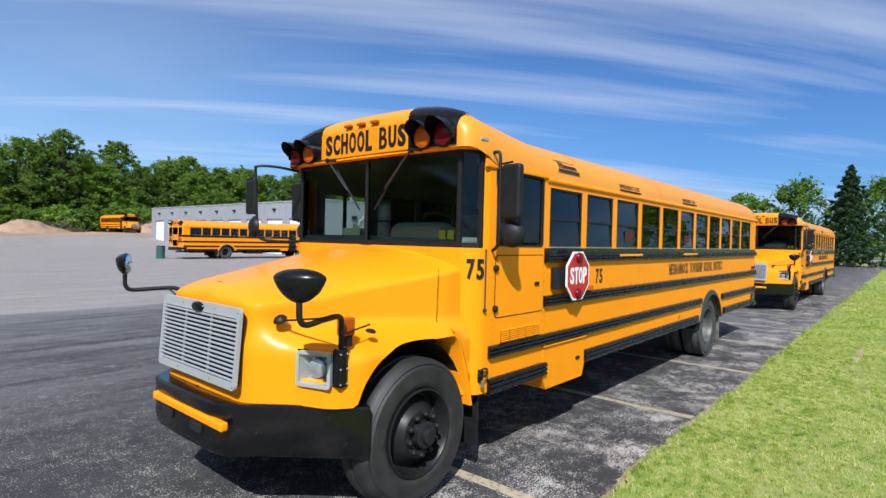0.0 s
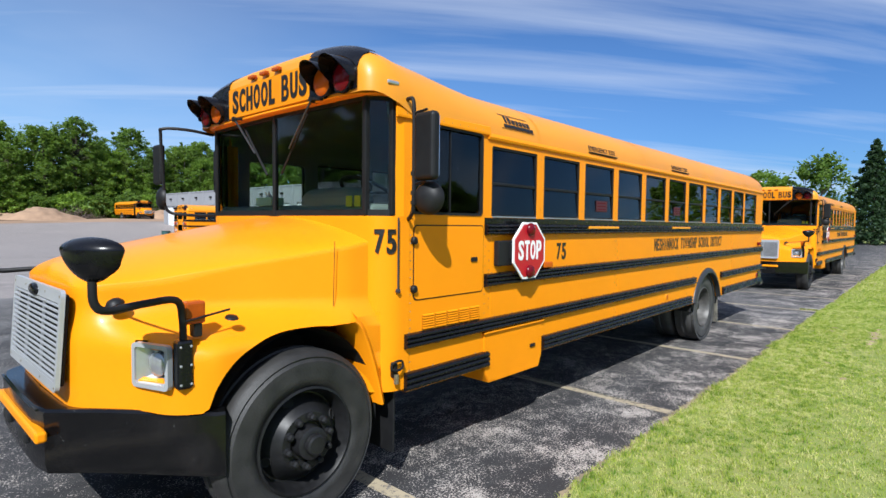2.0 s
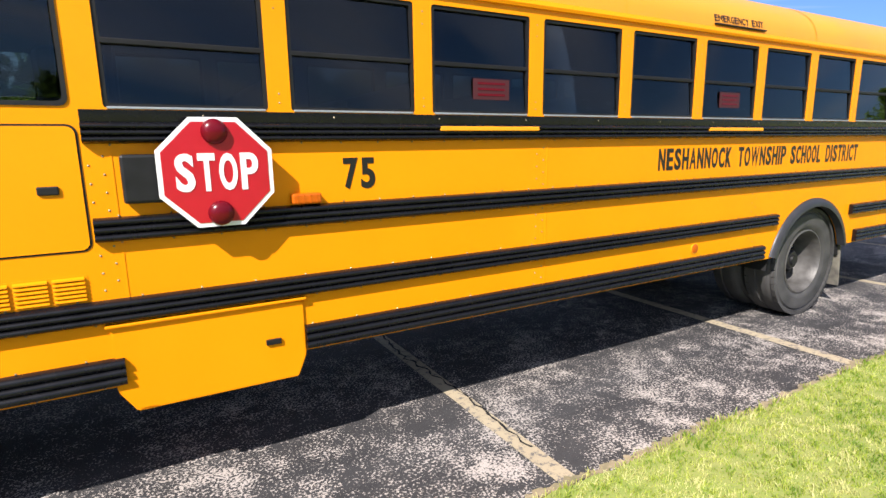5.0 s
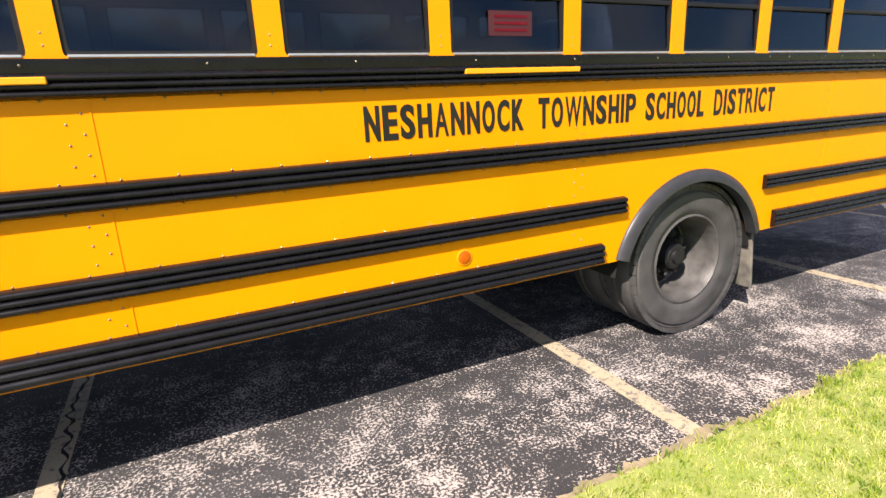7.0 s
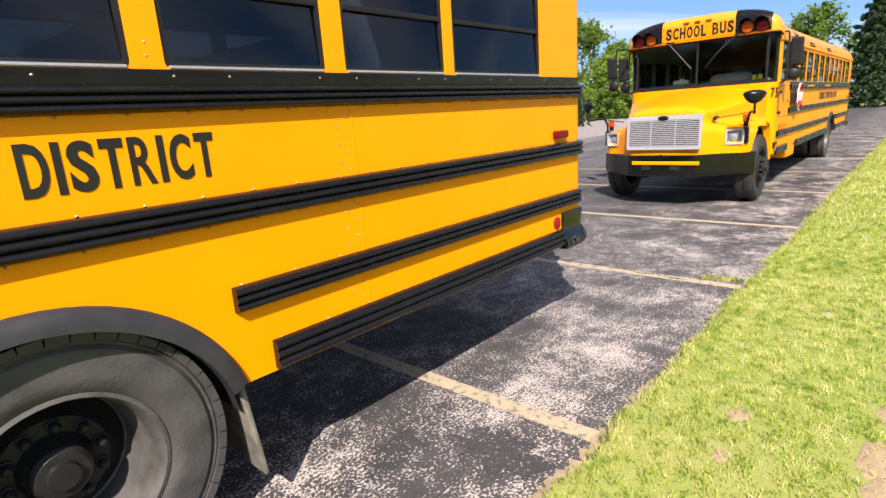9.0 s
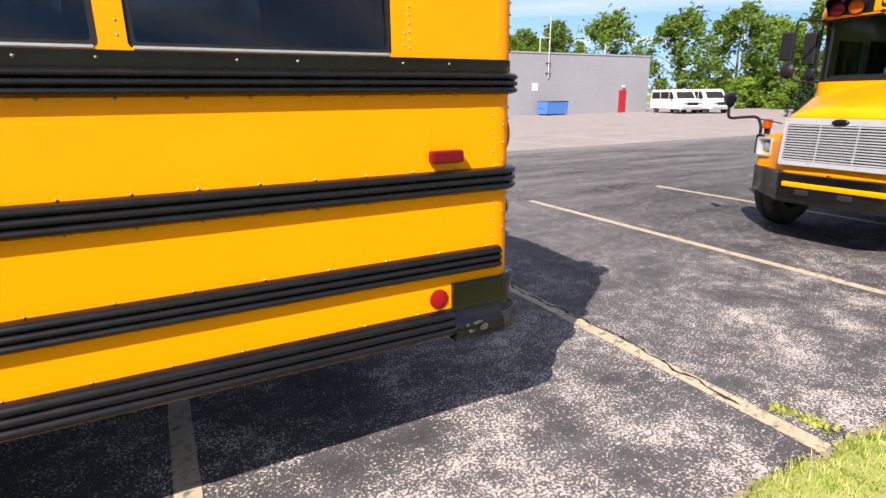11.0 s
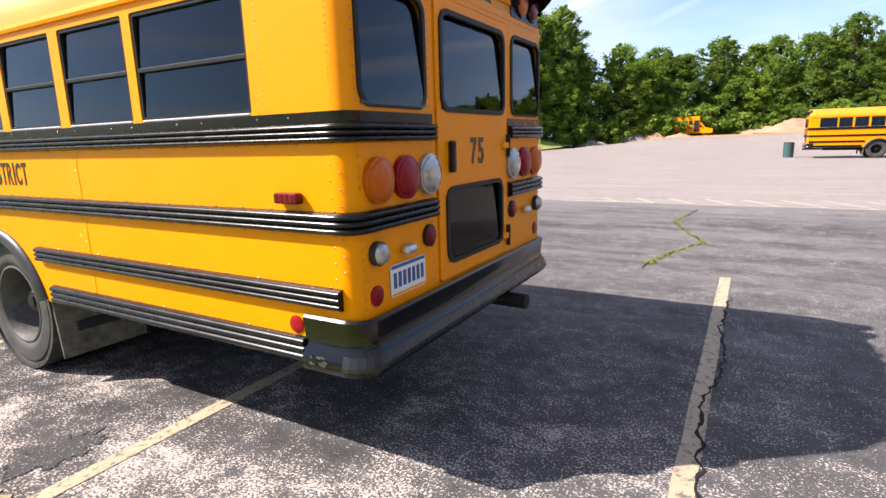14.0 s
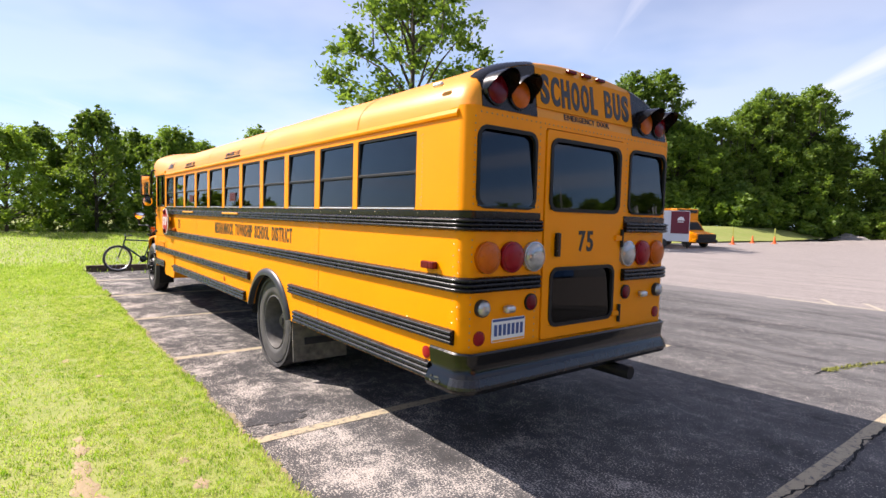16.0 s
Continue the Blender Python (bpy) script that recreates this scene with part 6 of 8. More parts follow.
tagged(part("lawn", lawn_mesh(), LAWN, smooth=60), "mown lawn along the edge of the lot", "lawn", kind="structure")


def grass_material():
    m = bpy.data.materials.new("mown_grass_blades")
    m.use_nodes = True
    N, L = m.node_tree.nodes, m.node_tree.links
    b = N["Principled BSDF"]
    g = N.new("ShaderNodeNewGeometry")
    tc = N.new("ShaderNodeTexCoord")
    n = N.new("ShaderNodeTexNoise"); n.inputs["Scale"].default_value, n.inputs["Detail"].default_value = 1.3, 5
    L.new(tc.outputs["Object"], n.inputs["Vector"])
    ad = N.new("ShaderNodeMath"); ad.operation = "MULTIPLY_ADD"; ad.inputs[1].default_value = 0.45
    tuft = N.new("ShaderNodeTexNoise"); tuft.inputs["Scale"].default_value, tuft.inputs["Detail"].default_value = 13, 3
    L.new(tc.outputs["Object"], tuft.inputs["Vector"])
    tm = N.new("ShaderNodeMath"); tm.operation = "MULTIPLY_ADD"; tm.inputs[1].default_value, tm.inputs[2].default_value = 2.3, -1.20
    L.new(tuft.outputs["Fac"], tm.inputs[0])
    ts = N.new("ShaderNodeMath"); L.new(tm.outputs[0], ts.inputs[0]); L.new(n.outputs["Fac"], ts.inputs[1])
    L.new(g.outputs["Random Per Island"], ad.inputs[0]); L.new(ts.outputs[0], ad.inputs[2])
    r = N.new("ShaderNodeValToRGB")
    e = r.color_ramp.elements
    e[0].position, e[0].color = 0.30, (0.12, 0.215, 0.03, 1)
    e[1].position, e[1].color = 1.0, (0.76, 0.68, 0.33, 1)
    x = e.new(0.68); x.color = (0.45, 0.49, 0.08, 1)
    L.new(ad.outputs[0], r.inputs[0]); L.new(r.outputs[0], b.inputs["Base Color"])
    b.inputs["Roughness"].default_value = 0.6
    b.inputs["Specular IOR Level"].default_value = 0.25
    tr = N.new("ShaderNodeBsdfTranslucent")
    tg = N.new("ShaderNodeMix"); tg.data_type = "RGBA"; tg.inputs["Factor"].default_value = 0.7
    tg.inputs["B"].default_value = (0.33, 0.60, 0.02, 1)
    L.new(r.outputs[0], tg.inputs["A"]); L.new(tg.outputs["Result"], tr.inputs[0])
    mx = N.new("ShaderNodeMixShader"); mx.inputs[0].default_value = 0.48
    L.new(b.outputs[0], mx.inputs[1]); L.new(tr.outputs[0], mx.inputs[2]); L.new(mx.outputs[0], N["Material Output"].inputs[0])
    return m


GRASS = grass_material()


BARE = ((12.46, -1.30, 0.08), (12.07, -1.32, 0.06), (12.42, -1.84, 0.15), (12.15, -1.87, 0.13), (11.85, -1.87, 0.11), (11.52, -1.85, 0.09), (11.3, -1.84, 0.06), (12.88, -1.85, 0.09), (13.48, -1.83, 0.07), (8.82, -1.79, 0.07), (9.6, -1.55, 0.05), (14.2, -1.45, 0.05))


def soil_patch(cx, cy, r):
    """A ragged patch of bare ground that follows the lawn."""
    bm = bmesh.new()
    rings = []
    for f in (0.0, 0.35, 0.7, 1.0):
        ring = []
        for k in range(22):
            a = 2 * math.pi * k / 22
            q = f * r * (0.62 if cy < -1.7 else 0.75) * (1 + 0.55 * noise.noise(Vector((cx * 3 + math.cos(a) * 1.7, cy * 3 + math.sin(a) * 1.7, 4))))
            x, y = cx + (2.6 if cy < -1.7 else 1.5) * q * math.cos(a), cy + q * math.sin(a)
            ring.append(Vector((x, y, bank(x, y) + 0.008 - 0.014 * f * f * f)))
        rings.append(ring)
    loft(bm, [r2 + r2[:1] for r2 in rings[1:]])
    bm.faces.new([bm.verts.new(p) for p in rings[1]])
    for f in bm.faces:
        f.normal_update()
        if f.normal.z < 0:
            f.normal_flip()
    return tagged(part("bare_patch", bm, BARE_SOIL), "dry tan soil worn bare in the lawn", "bare soil", kind="structure")


for cx, cy, r in BARE:
    soil_patch(cx, cy, r)


def blades(name, zones, seed, label):
    """Many bent blades in one mesh; zones are (x0, x1, depth0, depth1, count, length, width)."""
    rg = np.random.default_rng(seed)
    verts, faces = [], []
    base = 0
    for x0, x1, d0, d1, count, ln, wd in zones:
        # soft ends, so that no zone shows an outline
        x = rg.uniform(x0, x1, count) + rg.normal(0, 0.5, count)
        d = d0 + (d1 - d0) * rg.random(count) + (d1 - d0) * 0.2 * np.abs(rg.normal(0, 1, count)) * (rg.random(count) < 0.35)
        y = np.array([lawn_edge(a) for a in x]) - d
        keep = np.array([all((a - p) ** 2 + (b - q2) ** 2 > (r2 * (1 + 0.8 * noise.noise(Vector((a * 9, b * 9, 1))))) ** 2 or q > 0.62 for p, q2, r2 in BARE) and noise.noise(Vector((a * 0.9, b * 0.9, 7))) > (-0.62 if x0 >= 3.4 else -2) + 0.25 * q for a, b, q in zip(x, y, rg.random(count))])
        x, y, d = x[keep], y[keep], d[keep]
        z = np.array([bank(a, b) for a, b in zip(x, y)]) - 0.006
        c = len(x)
        a = rg.uniform(0, 2 * np.pi, c)
        lean = rg.uniform(0.25, 1.0, c)
        b2 = rg.uniform(0, 2 * np.pi, c)
        h = ln * rg.uniform(0.5, 1.25, c) * (1 + 0.35 * (d < 0.12)) * np.array([1 + 0.9 * noise.noise(Vector((p * 11, q * 11, 3))) for p, q in zip(x, y)])
        w = wd * rg.uniform(0.6, 1.3, c)
        p0 = np.stack([x - w * np.cos(a), y - w * np.sin(a), z], 1)
        p1 = np.stack([x + w * np.cos(a), y + w * np.sin(a), z], 1)
        mid = np.stack([x + 0.35 * lean * h * np.cos(b2), y + 0.35 * lean * h * np.sin(b2), z + h * 0.62], 1)
        off = np.stack([0.6 * w * np.cos(a), 0.6 * w * np.sin(a), 0 * w], 1)
        tip = np.stack([x + lean * h * np.cos(b2), y + lean * h * np.sin(b2), z + h * (1 - 0.25 * lean)], 1)
        verts.append(np.stack([p0, p1, mid + off, mid - off, tip], 1).reshape(-1, 3))
        i = base + 5 * np.arange(c)
        faces += np.stack([i, i + 1, i + 2, i + 3], 1).tolist() + np.stack([i + 3, i + 2, i + 4], 1).tolist()
        base += 5 * c
    me = bpy.data.meshes.new(name)
    me.from_pydata(np.concatenate(verts).tolist(), [], faces)
    me.materials.append(GRASS)
    return tagged(new(name, me), label, "grass", kind="stuff")


blades("grass", [(3.4, 17.0, 0.0, 0.9, 95000, 0.032, 0.0030), (3.4, 17.0, 0.9, 2.6, 90000, 0.034, 0.0036), (-3, 3.4, 0.0, 3.0, 36000, 0.055, 0.006),
                 (17, 30, 0.0, 2.5, 26000, 0.055, 0.008), (30, 60, 0.0, 4.0, 16000, 0.07, 0.02), (3.4, 16, 2.6, 6.5, 30000, 0.06, 0.008), (-14, -1.5, -6.0, 5.0, 26000, 0.08, 0.012)], 5,
       "short mown yellow-green lawn grass")
SEALED = asphalt("dark_sealed_patch", (0.040, 0.040, 0.043), (0.07, 0.07, 0.07), (0.30, 0.28, 0.26), 0.62, 0.5)


def blot(name, x, y, z, rx, ry, material, label, seed, rise=0.0):
    """A flat patch with an uneven outline lying on the ground."""
    bm = bmesh.new()
    mid = bm.verts.new((x, y, z + rise))
    ring = []
    n = 120
    for k in range(n):
        a = 2 * math.pi * k / n
        r = 1 + sum(h * noise.noise(Vector((math.cos(a) * s + seed, math.sin(a) * s, seed))) for h, s in ((0.32, 1.6), (0.36, 5.0), (0.34, 16.0)))
        ring.append(bm.verts.new((x + rx * r * math.cos(a), y + ry * r * math.sin(a), z)))
    for k in range(n):
        bm.faces.new((mid, ring[k], ring[(k + 1) % n]))
    return tagged(part(name, bm, material), label, "ground patch", "", "structure")


blot("sealed_patch", 11.56, -0.47, 0.005, 0.14, 0.22, SEALED, "dark smooth patch in the worn asphalt", 1.7)
# weeds in the cracks and along the lines
rw = random.Random(9)
for pts, count in (([(14.75, -0.45), (14.8, -0.75)], 160), ([(13.72, 5.4), (13.75, 5.6), (13.91, 6.26), (14.24, 7.16), (13.85, 8.22), (13.6, 9.23), (13.75, 10.3)], 750), ([(16.9, 7.7), (16.8, 8.5), (16.85, 8.9)], 160)):
    bm = bmesh.new()
    for k in range(count):
        i = rw.randrange(len(pts) - 1)
        t = rw.random()
        c = Vector((pts[i][0] + (pts[i + 1][0] - pts[i][0]) * t + rw.gauss(0, 0.03), pts[i][1] + (pts[i + 1][1] - pts[i][1]) * t, 0.002))
        d = Vector((rw.uniform(-1, 1), rw.uniform(-1, 1), 0)) * 0.012
        bm.faces.new([bm.verts.new(c - d), bm.verts.new(c + d), bm.verts.new(c + Vector((rw.uniform(-1, 1) * 0.03, rw.uniform(-1, 1) * 0.03, rw.uniform(0.01, 0.035))))])
    tagged(part("crack_weeds", bm, WEED), "small yellow-green weeds growing in a crack", "weeds", kind="stuff")

def rise(x, y):
    """The ground climbs beyond the lot, more so towards the woods behind the garage."""
    return (0.35 + 0.90 * smoothstep((x + 6) / 12) + 0.55 * smoothstep((x - 12) / 20)) * smoothstep((y - 60) / 30) - 0.03 + 0.10 * noise.noise(Vector((x * 0.15, y * 0.15, 3))) * smoothstep((y - 74) / 8)


# ---- second bus behind, and the two across the lot ----
copy_thing(bus, pose(8.2 + 16.05, BW / 2 - 0.01, 0))["label"] = "yellow school bus parked next in the row on asphalt"
copy_thing(bus, pose(22.65, 38.05, 0, 0, 0, 180))["label"] = "yellow school bus standing side-on before the garage"
copy_thing(bus, pose(32.3, 94.0, rise(32.3, 94.0) + 0.03, 0, 0, 91))["label"] = "yellow school bus far off by the brush heaps"

# ---- timber kerb and bicycle ----
TIMBER = mat("weathered_timber", (0.12, 0.085, 0.06), 0.9, var=0.3, scale=9, bump=0.5, bscale=25)
for y0, y1 in ((-0.80, 1.55), (1.57, 3.95), (3.97, 6.3)):
    tagged(part("timber_kerb", nbox((-1.32, y0, 0.0), (-1.14, y1, 0.17), 0.012), TIMBER), "weathered dark timber kerb at the end of the lot", "kerb", "timber kerbs")
BIKE_GREEN = mat("dark_green_bicycle_paint", (0.012, 0.05, 0.045), 0.3, var=0.1, coat=0.4)


def build_bicycle():
    """A mountain bicycle standing on its wheels, length along y."""
    bk = thing("bicycle", (-0.98, 0.65, 0), "dark green mountain bicycle leaning by the timber kerb", "bicycle")
    lean = -0.10
    P = lambda y, z: (-0.98 - lean * z, 0.65 + y, z)
    for y in (-0.53, 0.53):
        bm = bmesh.new()
        c = Vector(P(y, 0.335))
        ax = Vector((1, 0, lean)).normalized()
        R = frame_to(ax)
        tube(bm, [c + R @ Vector((0.31 * math.cos(a), 0.31 * math.sin(a), 0)) for a in [2 * math.pi * k / 32 for k in range(33)]], 0.026, 8, 1)
        w = part("wheel", bm, RUBBER, bk, "black knobbly tyre", smooth=50)
        bm = bmesh.new()
        tube(bm, [c + R @ Vector((0.28 * math.cos(a), 0.28 * math.sin(a), 0)) for a in [2 * math.pi * k / 32 for k in range(33)]], 0.012, 6, 1)
        part("rim", bm, ALU, w)
        for k in range(14):
            a = 2 * math.pi * k / 14
            part("spoke", rod(bmesh.new(), c, c + R @ Vector((0.28 * math.cos(a), 0.28 * math.sin(a), 0)), 0.0025, 4), ALU, w)
        part("hub", rod(bmesh.new(), c - ax * 0.05, c + ax * 0.05, 0.022, 8), ALU, w)
    pts = {"bb": P(-0.06, 0.30), "seat": P(-0.24, 0.76), "head": P(0.36, 0.80), "head_low": P(0.40, 0.66), "rear": P(-0.53, 0.335), "front": P(0.53, 0.335)}
    for a, b, r in (("bb", "seat", 0.018), ("seat", "head", 0.019), ("bb", "head_low", 0.022), ("head", "head_low", 0.021), ("bb", "rear", 0.012), ("seat", "rear", 0.011), ("head_low", "front", 0.017)):
        part("frame_tube", rod(bmesh.new(), pts[a], pts[b], r, 8), BIKE_GREEN, bk)
    part("seat_post", rod(bmesh.new(), pts["seat"], P(-0.28, 0.90), 0.014), ALU, bk)
    bm = nbox((-0.06, -0.13, -0.02), (0.06, 0.13, 0.035), 0.03, 3)
    for v in bm.verts:
        v.co.x *= 1.25 if v.co.y < 0 else 0.55
        v.co += Vector(P(-0.28, 0.92))
    part("saddle", bm, BLACK_MATT, bk, smooth=50)
    st = Vector(P(0.33, 0.90))
    part("stem", rod(bmesh.new(), pts["head"], st, 0.016), BLACK_MATT, bk)
    part("handlebar", tube(bmesh.new(), [st + Vector((-0.30, -0.06, 0.03)), st + Vector((-0.1, 0.0, 0.0)), st + Vector((0.1, 0.0, 0.0)), st + Vector((0.30, -0.06, 0.03))], 0.014, 8, 4), BLACK_MATT, bk)
    part("crank", rod(bmesh.new(), Vector(P(-0.06, 0.30)) + Vector((0.05, 0, 0)), Vector(P(0.06, 0.18)) + Vector((0.06, 0, 0)), 0.012, 6), ALU, bk)
    bm = bmesh.new()
    lathe(bm, P(-0.06, 0.30), (1, 0, 0.16), [(0.0, 0.03), (0.09, 0.032), (0.09, 0.038), (0, 0.04)], 20)
    part("chainring", bm, BLACK_MATT, bk)
    bk.matrix_basis = pose(-0.98, 0.47, 0, 0, 0, 187) @ Matrix.Diagonal((1.08, 1.08, 1.08, 1))
    return bk


build_bicycle()

# ---- garage building ----
BLOCK = mat("pale_grey_painted_block", (0.275, 0.28, 0.295), 0.8, var=0.06, scale=1.5, bump=0.2, bscale=12)
WHITE_DOOR = mat("white_overhead_door", (0.72, 0.73, 0.74), 0.6, var=0.04, scale=2)
RED_DOOR = mat("red_painted_steel_door", (0.36, 0.012, 0.022), 0.45, var=0.05)
# cabinet blue again, paler to put the sun on the front into the colour
SUNLIT_BLUE = mat("sunlit_blue_front", (0.20, 0.36, 0.66), 0.5, var=0.06)
BLUE_BIN = mat("blue_plastic_bin", (0.06, 0.19, 0.50), 0.5, var=0.08)
ROOF_EDGE = mat("grey_metal_roof_edge", (0.35, 0.36, 0.38), 0.5, var=0.05)
PIPE = mat("pale_grey_conduit", (0.5, 0.51, 0.53), 0.5, var=0.05)
CORNER, TURN = Vector((31.0, 38.3, 0)), 0.0
E1 = Vector((math.cos(TURN), math.sin(TURN), 0))      # along the front
E2 = Vector((-math.sin(TURN), math.cos(TURN), 0))     # along the long side


def on_building(bm):
    for v in bm.verts:
        v.co = CORNER + E1 * v.co.x + E2 * v.co.y + Vector((0, 0, v.co.z))
    return bm


def build_garage():
    g = thing("garage_building", CORNER, "long pale grey block garage with white overhead doors", "building")
    H, FX, FY = 5.25, 25.6, 39.5
    P = lambda name, bm, m, par=g, label="": part(name, on_building(bm), m, par, label)
    front = plate(bmesh.new(), [(0, 0), (FX, 0), (FX, H), (0, H)], [], lambda a, b: Vector((a, 0, b)), (0, 0.3, 0))
    P("wall", front, BLOCK)
    bays = [3.0 + 4.05 * k for k in range(9)]
    side = plate(bmesh.new(), [(0.3, 0), (FY, 0), (FY, H), (0.3, H)], [[(y, 0.02), (y + 2.9, 0.02), (y + 2.9, 3.6), (y, 3.6)] for y in bays], lambda a, b: Vector((0, a, b)), (0.3, 0, 0))
    P("wall", side, BLOCK)
    P("wall", nbox((FX - 0.3, 0.3, 0), (FX, FY, H)), BLOCK)
    P("wall", nbox((0.3, FY - 0.3, 0), (FX - 0.3, FY, H)), BLOCK)
    P("roof", nbox((0.25, 0.25, H - 0.3), (FX - 0.25, FY - 0.25, H - 0.1)), ROOF_EDGE)
    P("parapet_cap", nbox((-0.06, -0.06, H), (FX + 0.06, 0.36, H + 0.10)), ROOF_EDGE)
    P("parapet_cap", nbox((-0.06, 0.36, H), (0.36, FY, H + 0.10)), ROOF_EDGE)
    for y in bays:
        d = P("overhead_door", nbox((0.16, y - 0.02, 0.0), (0.22, y + 2.92, 3.62)), WHITE_DOOR, g, "white sectional overhead door")
        for k in range(1, 6):
            P("section_joint", nbox((0.150, y, 0.6 * k), (0.163, y + 2.9, 0.6 * k + 0.03)), ROOF_EDGE, d)
        P("pilaster", nbox((-0.05, y + 3.32, 0.0), (0.003, y + 3.62, H - 0.02), 0.01, 1), BLOCK)
        P("wall_lamp", nbox((-0.22, y + 1.2, 4.45), (0.02, y + 1.55, 4.65), 0.03), BLACK_MATT, g, "dark wall lamp above the door")
    for x in (2.95, 21.7):
        d = P("entry_door", nbox((x, -0.05, 0.0), (x + 0.95, 0.02, 2.1), 0.01), RED_DOOR, g, "red painted steel door")
        P("handle", nbox((x + 0.8, -0.09, 1.0), (x + 0.88, -0.05, 1.06)), ALU, d)
        P("door_lamp", nbox((x + 0.35, -0.2, 2.35), (x + 0.6, 0.0, 2.55), 0.02), PIPE)
    bm = tube(bmesh.new(), [(2.15, -0.09, 0.0), (2.15, -0.09, 1.65), (4.9, -0.09, 4.3), (4.9, -0.09, 6.5)], 0.05, 8, 1)
    P("conduit", bm, PIPE, g, "pale conduit climbing the wall")
    P("conduit", tube(bmesh.new(), [(2.35, -0.09, 0.0), (2.35, -0.09, 1.62), (5.12, -0.09, 4.3), (5.12, -0.09, 6.5)], 0.035, 8, 1), PIPE, g, "pale conduit climbing the wall")
    for x, z0, z1 in ((6.4, 3.7, 6.9), (12.9, 3.2, 8.3)):
        mast = P("mast", rod(bmesh.new(), (x, -0.12, z0), (x + 0.05, -0.12, z1), 0.045), PIPE, g, "slim pale service mast fixed to the wall")
        for z in (z0 + 0.35, z0 + 1.2):
            P("bracket", nbox((x - 0.22, -0.15, z), (x + 0.22, 0.0, z + 0.07), 0.005, 1), BLACK_MATT, mast)
    P("weather_head", lathe(bmesh.new(), (6.45, -0.12, 6.88), (0, 0, 1), [(0, 0), (0.16, 0.02), (0.13, 0.2), (0, 0.24)], 12), PIPE)
    P("vent_pipe", tube(bmesh.new(), [(13.5, 2.0, H - 0.2), (13.5, 2.0, 6.75), (14.5, 2.0, 6.8)], 0.05, 8, 1), PIPE)
    for x in (4.2, 4.45, 21.0):
        P("vent_pipe", rod(bmesh.new(), (x, 1.5, H - 0.2), (x, 1.5, 6.4), 0.05, 8), PIPE)
    P("wall_lamp", nbox((3.1, -0.34, 3.6), (3.55, 0.0, 3.95), 0.05), BLACK_MATT, g, "dark floodlight above the red door")
    mb = P("meter_box", nbox((4.28, -0.16, 1.55), (4.62, 0.0, 2.15), 0.03), GREY_TRIM, g, "grey electric meter on the wall")
    for x in (4.3, 4.55):
        P("meter_pipe", rod(bmesh.new(), (x, -0.08, 0.0), (x, -0.08, 1.6), 0.05, 8), PIPE, mb)
    P("notice", nbox((11.25, -0.03, 2.1), (11.85, 0.0, 2.72), 0.005, 1), WHITE_DOOR, g, "white notice on the wall")
    P("vent_stack", rod(bmesh.new(), (1.8, 4, H - 0.5), (1.8, 4, 7.6), 0.16, 12), DARK)
    # joints of the painted blocks
    for k in range(1, 26):
        P("block_course", nbox((0.02, -0.0045, 0.2 * k - 0.006), (FX - 0.02, 0.001, 0.2 * k + 0.006)), ROOF_EDGE)
    return g


build_garage()


def on_front(x, out):
    p = CORNER + E1 * x - E2 * out
    return (p.x, p.y, 0)


def utility_cabinet(at):
    c = thing("utility_cabinet", at, "blue upright plastic cabinet by the garage wall", "cabinet", "blue cabinets")
    x, y, _ = at
    part("body", nbox((x - 0.36, y - 0.45, 0.0), (x + 0.36, y + 0.45, 1.42), 0.04), BLUE_BIN, c)
    part("lid", nbox((x - 0.39, y - 0.48, 1.42), (x + 0.39, y + 0.48, 1.50), 0.03), BLUE_BIN, c)
    # front face painted lighter than the sides, as the sun strikes it
    part("sunlit_front", nbox((x - 0.31, y - 0.472, 0.15), (x + 0.31, y - 0.452, 1.34), 0.008), SUNLIT_BLUE, c, "front panel in a paler blue for its sunlit side")
    return c


cab = utility_cabinet(on_front(1.35, 0.6))
copy_thing(cab, pose(*on_front(5.55, 0.6)))


def dumpster(at):
    d = thing("dumpster", at, "blue steel dumpster against the grey wall", "dumpster")
    x, y, _ = at
    bm = nbox((x - 1.15, y - 0.7, 0.12), (x + 1.15, y + 0.7, 1.15), 0.02)
    for v in bm.verts:
        if v.co.z > 0.7:
            v.co.y -= 0.12
    part("tub", bm, BLUE_BIN, d)
    for s in (-1, 1):
        part("lid", nbox((x + (0.02 if s > 0 else -1.15), y - 0.85, 1.15), (x + (1.15 if s > 0 else -0.02), y + 0.62, 1.20), 0.01), BLACK_MATT, d)
        part("lift_pocket", nbox((x + s * 1.15 - 0.05, y - 0.5, 0.6), (x + s * 1.15 + 0.05, y + 0.4, 0.8), 0.01), BLUE_BIN, d)
        for yy in (-0.5, 0.5):
            part("caster", rod(bmesh.new(), (x + s * 0.9 - 0.04, y + yy, 0.07), (x + s * 0.9 + 0.04, y + yy, 0.07), 0.07, 10), BLACK_MATT, d)
    return d


dumpster(on_front(12.6, 1.2))

TARP = mat("black_tarpaulin", (0.012, 0.012, 0.013), 0.45, var=0.3, scale=6, bump=0.4, bscale=5)


